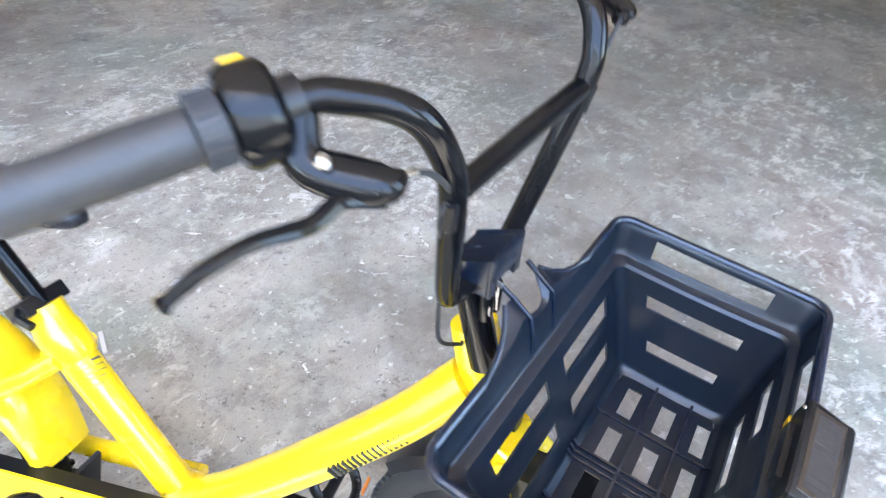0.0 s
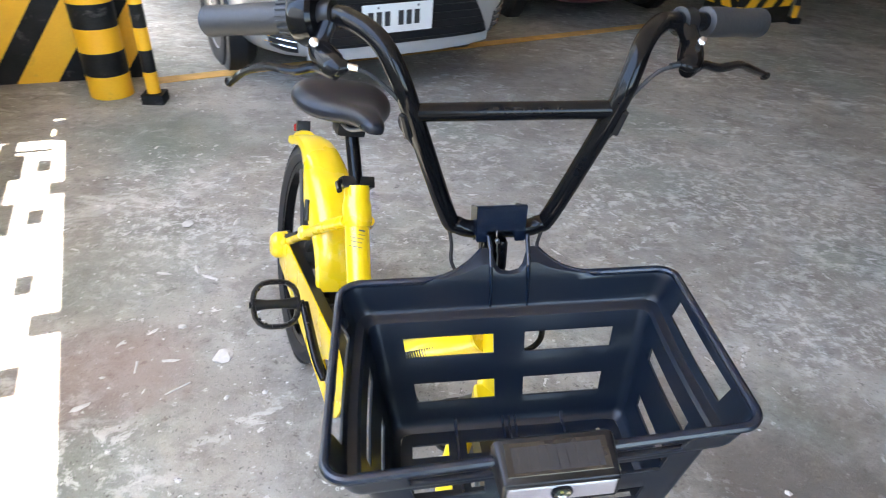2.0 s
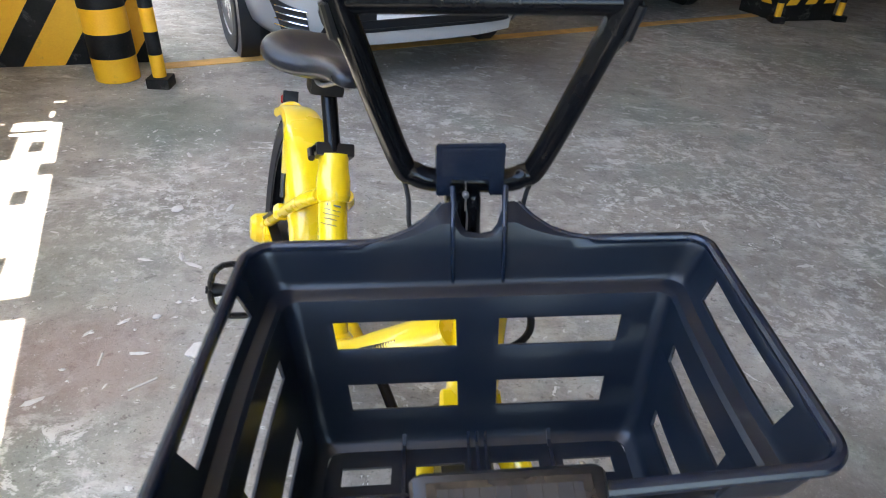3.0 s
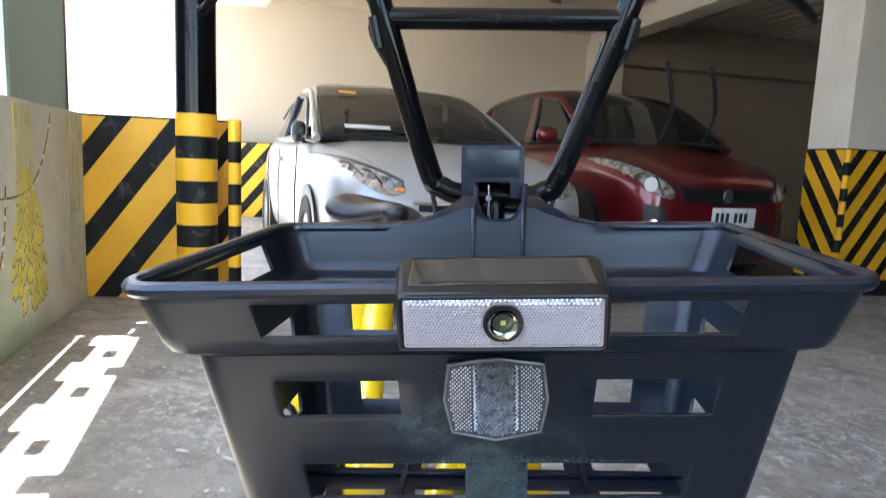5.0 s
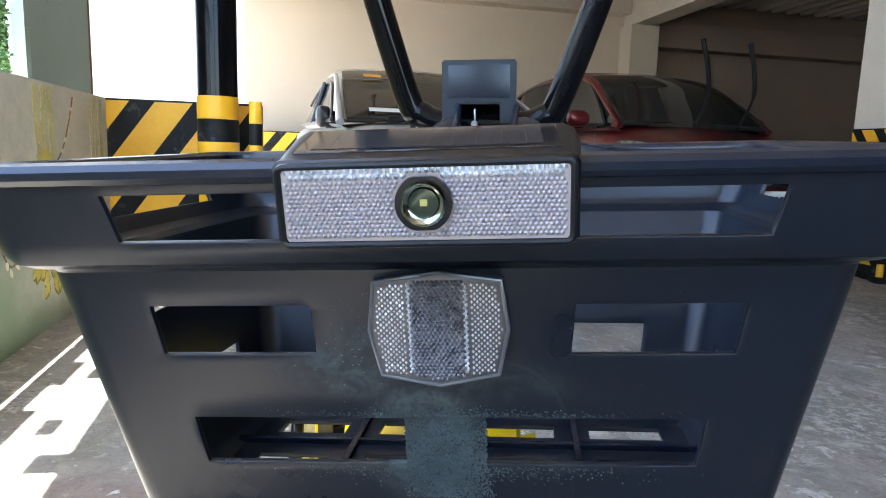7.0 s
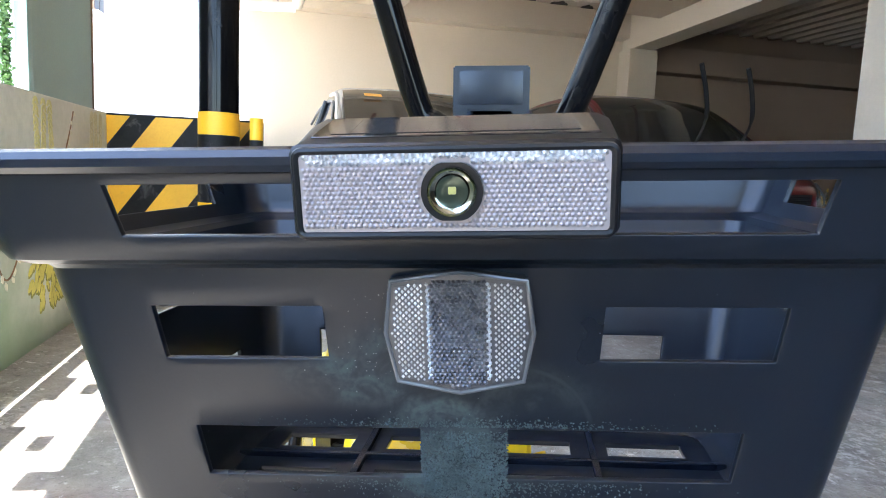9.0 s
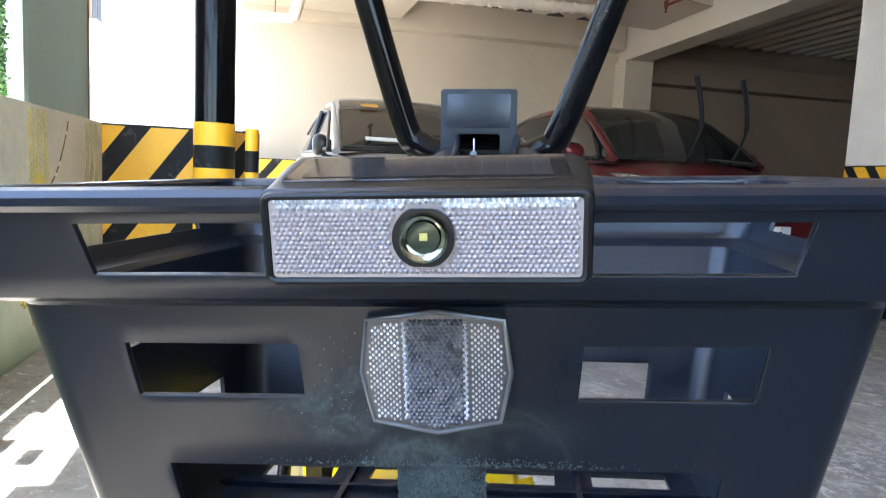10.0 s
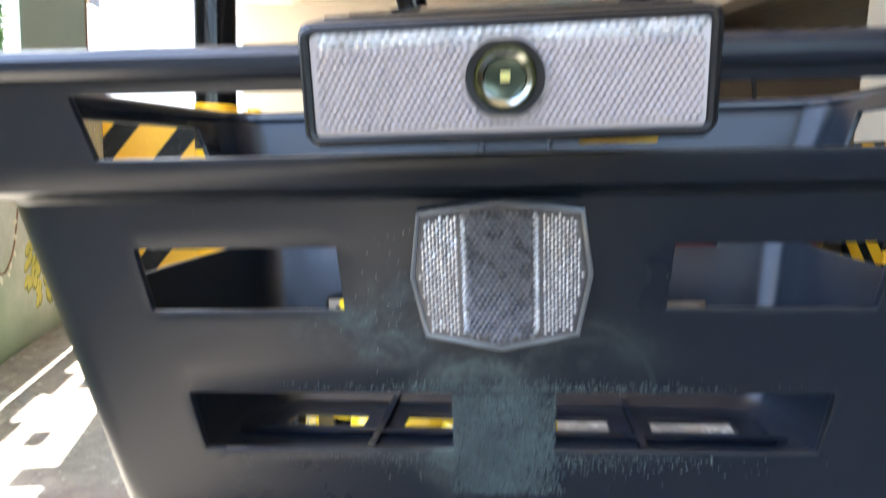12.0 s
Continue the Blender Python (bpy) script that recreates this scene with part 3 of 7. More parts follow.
structure("pillar_near", box((BEAM_U + 0.084, PIL_V + 0.004, 1.18), (BEAM_U + 0.756, PIL_V + 0.436, 2.797), 0.008), PILLAR, "off-white concrete pillar above its striped base", G)


def striped_post(name, m, r, bands, height, first, shaft_top, label, category, base=0.0):
    e = empty(name, m, label, category)
    h = (height - base) / bands
    col = first
    for i in range(bands):
        z = base + i * h
        prof = [(r, z + 0.0005), (r, z + h - 0.0005)] if i < bands - 1 or shaft_top else [(r, z + 0.0005), (r, z + h - 0.004), (r * 0.93, z + h)]
        part("band", lathe(prof, 28), HAZ_Y if col else HAZ_K, e, "yellow band" if col else "black band")
        col = not col
    if shaft_top:
        part("shaft", lathe([(r * 0.97, height), (r * 0.97, shaft_top - 0.6), (r * 0.99, shaft_top - 0.6), (r * 0.99, shaft_top)], 28), BLACK, e, "gloss black painted steel shaft")
    if base:
        part("base", box((-0.055, -0.055, -0.004), (0.055, 0.055, base), 0.008), HAZ_K, e, "black base block")
    return e


striped_post("column", pose(-1.52, 2.95, floor_z(-1.52)), 0.106, 9, 1.06, True, 3.28, "round steel column, gloss black above yellow and black bands", "column")
striped_post("bollard", pose(-1.275, 2.86, floor_z(-1.275)), 0.033, 9, 1.04, True, 0, "thin yellow and black striped steel bollard", "bollard", 0.05)
for _u in (0.065, 0.80):
    _edge = gp(BEAM_U + _u, PIL_V - 0.03)
    striped_post("corner_guard", pose(_edge.x, _edge.y, floor_z(_edge.x)), 0.028, 11, 1.28, True, 0, "thin striped guard post at the pillar's corner", "guard post", 0.05)


# ---------------------------------------------------------------- the bicycle
bike = empty("bicycle", pose(-0.21, 0.48, floor_z(-0.21)), "yellow city bicycle with black basket standing on its kickstand", "bicycle")
BIKE_INV = bike.matrix_world.inverted()
# steering assembly: origin at the middle of the basket's rim
S = BIKE_INV @ pose(0.031, 0.016, 0.851, 0.8, -1.8, 0)
SB = S @ pose(-0.003, 0, 0, 0, -1.1, 3.5)          # the basket sits a little askew on its mount
SH = S @ pose(0.0025, 0.001, -0.002)
Sw = BIKE_INV @ Matrix.Identity(4)
# main frame: x to the bicycle's left, y rearwards, z up, leaning on its stand
nx, fw, up = Vector((0.9384, 0.2864, -0.1935)), Vector((0.29196, -0.95643, 0)), Vector((0.18503, 0.05648, 0.98111))
B = BIKE_INV @ Matrix(((nx.x, -fw.x, up.x, -0.212), (nx.y, -fw.y, up.y, 0.481), (nx.z, -fw.z, up.z, 0.0), (0, 0, 0, 1)))


def warp(bm):
    """The old basket is twisted a little out of square towards its back."""
    for v in bm.verts:
        a = radians(-4.5) * max(0.0, min(1.1, (v.co.y + 0.127) / 0.239))
        x, y = v.co.x, v.co.y + 0.127
        v.co.x, v.co.y = x * math.cos(a) - y * math.sin(a), x * math.sin(a) + y * math.cos(a) - 0.127


def bpart(name, bm, mat, m, label="", parent=None, angle=35):
    if m is SB:
        warp(bm)
    bmesh.ops.transform(bm, matrix=m, verts=bm.verts)
    return part(name, bm, mat, parent or bike, label, True, angle)


NECK = [(0.0, 0.005), (0.063, 0.0065), (0.0945, 0.011), (0.1125, 0.024), (0.171, 0.0245), (0.189, 0.0235), (0.225, 0.0190), (0.27, 0.0140), (0.35, 0.0075), (0.45, 0.003), (0.585, 0.0)]


FLOOR_Z = -0.169           # of the basket, below its rim


def basket():
    # (level, half width, front, back, corner radius): flange, ledge, tapering wall, rounded foot
    prof = [(0.0, 0.190, -0.127, 0.113, 0.021), (-0.0335, 0.1780, -0.1195, 0.1070, 0.0175), (-0.0375, 0.1755, -0.1175, 0.1050, 0.0165),
            (-0.0392, 0.1715, -0.1145, 0.1025, 0.0155), (-0.0400, 0.1665, -0.1105, 0.0975, 0.0150), (-0.0425, 0.1640, -0.1082, 0.0935, 0.0145),
            (-0.155, 0.1422, -0.0933, 0.0510, 0.0130), (-0.162, 0.1402, -0.0915, 0.0485, 0.0125), (-0.1665, 0.1365, -0.0880, 0.0450, 0.0110), (-0.169, 0.1300, -0.0815, 0.0390, 0.0090)]
    levels = [0.0, -0.0085, -0.0285, -0.0335, -0.0375, -0.0392, -0.0400, -0.0425, -0.050, -0.058, -0.0605, -0.0625, -0.0775, -0.0795, -0.083, -0.096,
              -0.109, -0.1135, -0.117, -0.131, -0.1355, -0.146, -0.155, -0.162, -0.1665, -0.169]

    def dims(z):
        for (z0, *a), (z1, *b) in zip(prof, prof[1:]):
            if z <= z0 and z >= z1:
                t = (z0 - z) / (z0 - z1)
                return [p + (q - p) * t for p, q in zip(a, b)]
        return list(prof[-1][1:])

    def droop(y, z):
        """The flange hangs a little lower towards the front."""
        return max(0.0, min(1.0, 0.25 - y / 0.13)) * max(0.0, 0.003 + 0.08 * z)

    # columns on each side as fractions of the half side between the rounded corners
    xs = [0, 0.063, 0.0945, 0.126, 0.171, 0.189, 0.225, 0.27, 0.365, 0.39, 0.45, 0.585, 0.72, 0.75, 0.79, 0.82, 0.845, 0.92, 1]
    xs = [-f for f in xs[:0:-1]] + xs
    ys = [-1, -0.70, -0.64, -0.3, 0, 0.3, 0.64, 0.70, 1]
    CORNER = 8

    def loop(z):
        hx, y0, y1, r = dims(z)
        pts, cy, hy = [], (y0 + y1) / 2, (y1 - y0) / 2 - r

        def corner(cx, cyy, a0):
            for k in range(1, CORNER):
                a = radians(a0 + 90 * k / CORNER)
                pts.append((cx + r * math.cos(a), cyy + r * math.sin(a), ("corner", 0)))

        pts += [(f * (hx - r), y0, ("front", f)) for f in xs]
        corner(hx - r, y0 + r, -90)
        pts += [(hx, cy + f * hy, ("right", f)) for f in ys]
        corner(hx - r, y1 - r, 0)
        pts += [(f * (hx - r), y1, ("back", f)) for f in xs[::-1]]
        corner(-hx + r, y1 - r, 90)
        pts += [(-hx, cy + f * hy, ("left", f)) for f in ys[::-1]]
        corner(-hx + r, y0 + r, 180)
        return pts

    def slot(side, f, z):
        a = abs(f)
        if side == "front":
            return (-0.0285 < z < -0.0085 and a < 0.75) or (-0.0795 < z < -0.058 and 0.365 < a < 0.82) or (-0.131 < z < -0.109 and 0.126 < a < 0.79)
        if side == "back":
            return (-0.083 < z < -0.0605 and 0.126 < a < 0.845) or (-0.1355 < z < -0.1135 and 0.126 < a < 0.82)
        return (-0.0285 < z < -0.0085 and a < 0.70) or (-0.0775 < z < -0.0625 and a < 0.70) or (-0.131 < z < -0.117 and a < 0.64)

    bm = bmesh.new()
    rows = []
    for z in levels:
        pts = loop(z)
        rows.append([(bm.verts.new((x, y, z - droop(y, z))), tag) for x, y, tag in pts])
    n = len(rows[0])
    for i in range(len(rows) - 1):
        zm = (levels[i] + levels[i + 1]) / 2
        for k in range(n):
            (a, ta), (b, tb) = rows[i][k], rows[i][(k + 1) % n]
            if ta[0] == tb[0] and ta[0] != "corner" and slot(ta[0], (ta[1] + tb[1]) / 2, zm):
                continue
            bm.faces.new((a, b, rows[i + 1][(k + 1) % n][0], rows[i + 1][k][0]))
    # the back wall rises in the middle into a neck that carries the basket
    def neck(f):
        a = abs(f)
        for (a0, z0), (a1, z1) in zip(NECK, NECK[1:]):
            if a0 <= a <= a1:
                return z0 + (z1 - z0) * (a - a0) / (a1 - a0)
        return 0.0

    top, mid = {}, {}
    for v, tag in rows[0]:
        if tag[0] == "back" and abs(tag[1]) <= 0.73:
            z = neck(tag[1])
            top[v] = bm.verts.new((v.co.x, v.co.y + z * 1.0, z)) if z > 0.0005 else v
            mid[v] = bm.verts.new((v.co.x, v.co.y + z * 0.22, z * 0.62)) if z > 0.0005 else v
    for k in range(n):
        (a, ta), (b, tb) = rows[0][k], rows[0][(k + 1) % n]
        if a in top and b in top:
            for q in ([a, b, mid[b], mid[a]], [mid[a], mid[b], top[b], top[a]]):
                q = [x for i, x in enumerate(q) if x not in q[:i]]
                if len(q) >= 3:
                    bm.faces.new(q)
    # floor of the basket with four by three openings
    hx, y0, y1, r = dims(FLOOR_Z)
    gx = [-hx, -0.116, -0.074, -0.053, -0.0115, 0.0115, 0.053, 0.074, 0.116, hx]
    gy = [y0, -0.0812 + 0.002, -0.0638, -0.0378, -0.0203, 0.0055, 0.0225, y1]
    vv = [[bm.verts.new((x, y, FLOOR_Z)) for y in gy] for x in gx]
    for i, j in ((0, 0), (0, -1), (-1, 0), (-1, -1)):
        c = vv[i][j].co
        c.x, c.y = c.x * (1 - 0.3 * r / hx), c.y - math.copysign(0.3 * r, c.y - (y0 + y1) / 2)
    for i in range(len(gx) - 1):
        for j in range(len(gy) - 1):
            if i % 2 == 1 and j % 2 == 1:
                continue
            q = (vv[i][j], vv[i + 1][j], vv[i + 1][j + 1], vv[i][j + 1])
            bm.faces.new(q)
    body = bpart("basket", bm, BASKET, SB, "navy-black moulded plastic basket with slotted walls", angle=30)
    sol = body.modifiers.new("thickness", 'SOLIDIFY')
    sol.thickness, sol.offset = 0.0030, 0.0
    bev = body.modifiers.new("edges", 'BEVEL')
    bev.width, bev.segments, bev.limit_method, bev.angle_limit = 0.0009, 2, 'ANGLE', radians(50)
    # rolled rim that follows the neck
    hx, y0, y1, r = dims(0.0)
    loop_pts = []
    for x, y in rounded(hx + 0.001, y0 - 0.001, y1 + 0.001, r, 10):
        loop_pts.append(Vector((x, y, -droop(y, 0.0))))
        if len(loop_pts) == 11:
            for f in (0.8, 0.68, 0.585, 0.52, 0.45, 0.40, 0.35, 0.31, 0.27, 0.225, 0.189, -0.189, -0.225, -0.27, -0.31, -0.35, -0.40, -0.45, -0.52, -0.585, -0.68, -0.8):
                z = neck(f)
                loop_pts.append(Vector((f * (hx - r), y1 + 0.001 + z * 1.0, z)))
    bm = bmesh.new()
    k = 22                                               # begin and end beside the hood
    loop_pts = loop_pts[k:] + loop_pts[:k]
    add_tube(bm, loop_pts, [0.0046 if p.z < 0.0005 else 0.0026 for p in loop_pts], 10)
    bpart("rim", bm, PLASTIC, SB, "rolled basket rim", body)
    # ribs that stand on the floor and run up the foot of the walls
    hx, y0, y1, r = dims(FLOOR_Z)
    for x, w in ((-0.0640, 0.0017), (0.0640, 0.0017), (-0.0075, 0.0013), (0.0, 0.0013), (0.0075, 0.0013)):
        bpart("floor_rib", prism([(y0 - 0.006, 0.0), (y1 + 0.006, 0.0), (y1 + 0.0085, 0.012), (y1 + 0.002, 0.0048), (y0 - 0.002, 0.0048), (y0 - 0.0075, 0.010)], 2 * w, pose(x - w, 0, FLOOR_Z) @ Matrix(((0, 0, 1, 0), (1, 0, 0, 0), (0, 1, 0, 0), (0, 0, 0, 1)))), PLASTIC, SB, "", body)
    for y in (-0.0508, -0.0074):
        bpart("floor_rib", box((-hx - 0.004, y - 0.0017, FLOOR_Z), (hx + 0.004, y + 0.0017, FLOOR_Z + 0.0048), 0.0008), PLASTIC, SB, "", body)
    for sx in (-1, 1):
        bm = bmesh.new()
        add_tube(bm, [(sx * 0.0215, 0.1055, -0.036), (sx * 0.0215, 0.1095, -0.001), (sx * 0.0215, 0.1145, 0.0145), (sx * 0.0215, 0.133, 0.0255), (sx * 0.0225, 0.147, 0.034)], [0.0018, 0.0022, 0.0024, 0.0026, 0.0028], 8)
        bpart("neck_rib", bm, PLASTIC, SB, "", body)
    # drain-height weld lines and the metal tab of the light's clip
    bpart("clip_tab", box((0.022, -0.1165, -0.027), (0.045, -0.1145, -0.014), 0.001, 2), YELLOW_DARK, SB, "small yellow clip tab", body)
    return body


body = basket()


def stem_hood():
    # a box with an opening in its lower front, worn over the handlebar clamp
    hood = bpart("stem_hood", prism([(-0.0275, 0.0245), (-0.0275, 0.073), (0.0305, 0.073), (0.0305, 0.0245), (0.0180, 0.0245), (0.0180, 0.0395), (-0.0150, 0.0395), (-0.0150, 0.0245)], 0.004, Matrix(((1, 0, 0, 0), (0, 0, 1, 0.152), (0, 1, 0, 0), (0, 0, 0, 1))), 0.0012), PLASTIC, SH, "navy-black plastic hood over the stem clamp")
    bpart("hood_panel", box((-0.0225, 0.1513, 0.0440), (0.0255, 0.1530, 0.0690), 0.0007, 2), PLASTIC, SH, "shallow raised panel on the hood", hood)
    for sx in (-1, 1):
        bm = bmesh.new()
        add_box(bm, (min(0.0015 + sx * 0.0165, 0.0015 + sx * 0.029), 0.1565, 0.0255), (max(0.0015 + sx * 0.0165, 0.0015 + sx * 0.029), 0.178, 0.039), 0.002)
        bpart("hood_leg", bm, PLASTIC, SH, "", hood)
        side = [(0.1565, 0.0395), (0.1565, 0.0715), (0.203, 0.047), (0.203, 0.012), (0.18, 0.010)]
        bpart("hood_side", prism(side, 0.0035, pose(0.0015 + sx * 0.0255 - (0.0035 if sx < 0 else 0), 0, 0) @ Matrix(((0, 0, 1, 0), (1, 0, 0, 0), (0, 1, 0, 0), (0, 0, 0, 1))), 0.0006), PLASTIC, SH, "", hood)
    bpart("hood_top", box((-0.0272, 0.0, -0.002), (0.0272, 0.050, 0.0015), 0.0006, 1, SH @ pose(0, 0.157, 0.0665, -27.5, 0, 0)), PLASTIC, Matrix.Identity(4), "recessed top of the hood", hood)
    bpart("hood_back", box((-0.0272, 0.200, 0.008), (0.0272, 0.203, 0.044), 0.0008), PLASTIC, SH, "", hood)
    bpart("stem_clamp", lathe([(0.017, -0.10), (0.017, 0.03), (0.014, 0.034)], 20, pose(0.0, 0.186, 0.0, -16, 0, 0)), BLACK, S, "black steering stem")
    for x, hi in ((-0.0085, 0.016), (0.0075, 0.020)):
        bm = lathe([(0.0, hi), (0.0055, hi - 0.001), (0.0072, hi - 0.005), (0.0072, -0.020)], 16, pose(x, 0.163, 0.0))
        bpart("cable_stop", bm, BLACK, S, "gloss black cable stop under the hood")
    # bright rods stand in for the upright glints on the black stem
    for x, z0, z1 in ((0.0005, 0.006, 0.034), (0.0020, -0.014, 0.012), (-0.0125, -0.010, 0.010)):
        bpart("glint_rod", tube([(x, 0.1565, z0), (x + 0.0004, 0.1575, (z0 + z1) / 2), (x, 0.1600, z1)], 0.0009, 8), STEEL, S, "thin bright steel rod drawn as a glint")
    bpart("clamp_bolt", lathe([(0.003, 0), (0.003, 0.004), (0.002, 0.005)], 8, pose(0.0005, 0.158, 0.022, 90, 0, 0)), DULL, S, "grey bolt")


stem_hood()


def handlebar():
    half_l = [(0.035, 0.197, 0.877), (0.004, 0.197, 0.877), (-0.014, 0.197, 0.883), (-0.028, 0.195, 0.900), (-0.070, 0.172, 1.030), (-0.085, 0.172, 1.072), (-0.103, 0.184, 1.103), (-0.130, 0.212, 1.115), (-0.159, 0.234, 1.114), (-0.280, 0.288, 1.094)]
    half_r = [(0.035, 0.197, 0.877), (0.066, 0.197, 0.877), (0.084, 0.197, 0.883), (0.098, 0.195, 0.900), (0.141, 0.172, 1.034), (0.154, 0.174, 1.075), (0.167, 0.190, 1.102), (0.190, 0.218, 1.113), (0.218, 0.240, 1.113), (0.338, 0.294, 1.100)]
    pts = spline(half_l[::-1] + half_r[1:], 6)
    bpart("handlebar", tube(pts, 0.0108, 16), BLACK, Sw, "gloss black high-rise handlebar")
    bpart("crossbar", tube([(-0.072, 0.172, 1.034), (0.142, 0.172, 1.038)], 0.0098, 16), BLACK, Sw, "gloss black handlebar crossbar")
    for half, sgn in ((half_l, -1), (half_r, 1)):
        end, prev = Vector(half[-1]), Vector(half[-2])
        d = (end - prev).normalized()
        m = Matrix.Translation(end) @ d.to_track_quat("Z", "Y").to_matrix().to_4x4()      # z runs outwards
        prof = [(0.0125, -0.086), (0.0165, -0.084), (0.0168, -0.05), (0.0158, -0.02), (0.0168, 0.004), (0.0170, 0.012), (0.014, 0.0155)]
        bpart("grip", lathe(prof, 24, m), GRIP, Sw, "grey-black rubber grip")
        if sgn < 0:
            ring = bpart("twist_ring", lathe([(0.0130, -0.1025), (0.0205, -0.102), (0.0192, -0.086), (0.0130, -0.084)], 26, m), GRIP, Sw, "ribbed twist shifter ring")
            for k in range(20):
                bm = box((0.0192, -0.0014, -0.1015), (0.0218, 0.0014, -0.0865), 0.0004, 1, m @ Matrix.Rotation(2 * math.pi * k / 20, 4, 'Z'))
                bpart("rib", bm, GRIP, Sw, "", ring)
            bell = bpart("bell", lathe([(0.012, -0.132), (0.0255, -0.1315), (0.0295, -0.127), (0.0300, -0.110), (0.0265, -0.104), (0.012, -0.103)], 28, m), BLACK, Sw, "round gloss black bell")
            bpart("bell_tab", box((-0.008, 0.0292, -0.125), (0.008, 0.0312, -0.112), 0.0008, 2, m @ Matrix.Rotation(radians(50), 4, 'Z')), YELLOW_DARK, Sw, "yellow tab", bell)
        at = -0.137 if sgn < 0 else -0.118
        bpart("lever_clamp", lathe([(0.0112, at - 0.009), (0.0155, at - 0.008), (0.0155, at + 0.008), (0.0112, at + 0.009)], 20, m), BLACKPL, Sw, "black brake lever clamp")
        q = end + d * at
        bolt = Vector((-0.168, 0.209, 1.093)) if sgn < 0 else Vector((0.233, 0.211, 1.099))
        nose = Vector((-0.134, 0.167, 1.083)) if sgn < 0 else Vector((0.199, 0.168, 1.088))
        tip = Vector((-0.264, 0.222, 1.047)) if sgn < 0 else Vector((0.336, 0.230, 1.056))
        out = Vector((sgn, 0, 0))
        neck_pts = spline([q + Vector((0, -0.008, -0.004)), bolt + Vector((-sgn * 0.003, 0.004, -0.004)), bolt + Vector((-sgn * 0.012, -0.020, -0.010)), nose + Vector((sgn * 0.012, 0.004, -0.001)), nose], 4)
        rad = [0.012, 0.012, 0.012, 0.0125, 0.0125, 0.013, 0.0135, 0.014, 0.014, 0.014, 0.0135, 0.013, 0.012, 0.0105, 0.009, 0.007, 0.005]
        bpart("lever_body", tube(neck_pts, rad, 12, False, 0.72), BLACK, Sw, "black brake lever body")
        bpart("lever_bolt", lathe([(0.0048, 0), (0.0048, 0.004), (0.003, 0.0052)], 12, Matrix.Translation(bolt + Vector((0, -0.011, 0.003))) @ Euler((radians(60), 0, 0)).to_matrix().to_4x4()), STEEL, Sw, "bright lever bolt")
        path = spline([nose + Vector((sgn * 0.012, 0.006, -0.010)), bolt + Vector((sgn * 0.000, -0.024, -0.017)), bolt + Vector((sgn * 0.022, -0.022, -0.021)), bolt + Vector((sgn * 0.050, -0.010, -0.021)), bolt + Vector((sgn * 0.074, 0.002, -0.030)), tip - out * 0.007 + Vector((0, -0.002, 0.004)), tip], 5)
        thick = [0.0085, 0.0085, 0.0080, 0.0075, 0.0070] + [0.0062] * 8 + [0.0056] * 10 + [0.0052] * 4 + [0.0056, 0.0066, 0.0072, 0.0058]
        bpart("brake_lever", tube(path, thick[:len(path)], 10, False, 0.75), BLACK, Sw, "black alloy brake lever blade")
        j = Vector(half[4])
        bpart("brake_cable", tube(spline([nose, nose + Vector((-sgn * 0.024, -0.002, -0.010)), j + Vector((sgn * 0.011, -0.004, 0.012)), j + Vector((sgn * 0.0125, 0.002, -0.012)), Vector((0.035 + sgn * 0.082, 0.190, 0.955)), Vector((0.035 + sgn * 0.056, 0.206, 0.862)), Vector((0.035 + sgn * 0.050, 0.205, 0.815)), Vector((0.03, 0.205, 0.77))], 5), 0.0023, 8), RUBBER, Sw, "black cable housing")
        bpart("cable_guide", tube([j + Vector((sgn * 0.0105, -0.006, 0.004)), j + Vector((sgn * 0.005, -0.002, -0.022))], 0.005, 10), BLACKPL, Sw, "black cable guide")
        bpart("cable_ferrule", tube([nose + Vector((sgn * 0.002, 0, 0)), nose + Vector((-sgn * 0.009, -0.001, -0.002))], 0.0033, 10), STEEL if sgn < 0 else BLACKPL, Sw, "cable ferrule")


handlebar()


def stud_field(bm, half_w, half_h, inside, pitch, depth, m):
    """Small six-sided prisms in staggered rows on the plane z = 0."""
    rnd = random.Random(8)
    r = pitch * 0.56
    row, y = 0, -half_h
    while y < half_h:
        x = -half_w + (pitch / 2 if row % 2 else 0)
        while x < half_w:
            if inside(x, y):
                c = bm.verts.new(m @ Vector((x + r * rnd.gauss(0, 0.04), y + r * rnd.gauss(0, 0.04), depth * rnd.uniform(0.85, 1.1))))
                ring = [bm.verts.new(m @ Vector((x + r * math.cos(math.pi / 3 * k + math.pi / 6), y + r * math.sin(math.pi / 3 * k + math.pi / 6), 0))) for k in range(6)]
                for k in range(6):
                    bm.faces.new((c, ring[k], ring[(k + 1) % 6]))
            x += pitch
        y += pitch * 0.866
        row += 1


def bowl(profile, m):
    """An open, concave dish turned about z."""
    bm = bmesh.new()
    seg = 28
    rings = [[bm.verts.new((r * math.cos(2 * math.pi * k / seg), r * math.sin(2 * math.pi * k / seg), h)) for k in range(seg)] for r, h in profile]
    for A, C in zip(rings, rings[1:]):
        for k in range(seg):
            bm.faces.new((A[k], A[(k + 1) % seg], C[(k + 1) % seg], C[k]))
    bm.faces.new(rings[-1])
    bmesh.ops.transform(bm, matrix=m, verts=bm.verts)
    return bm


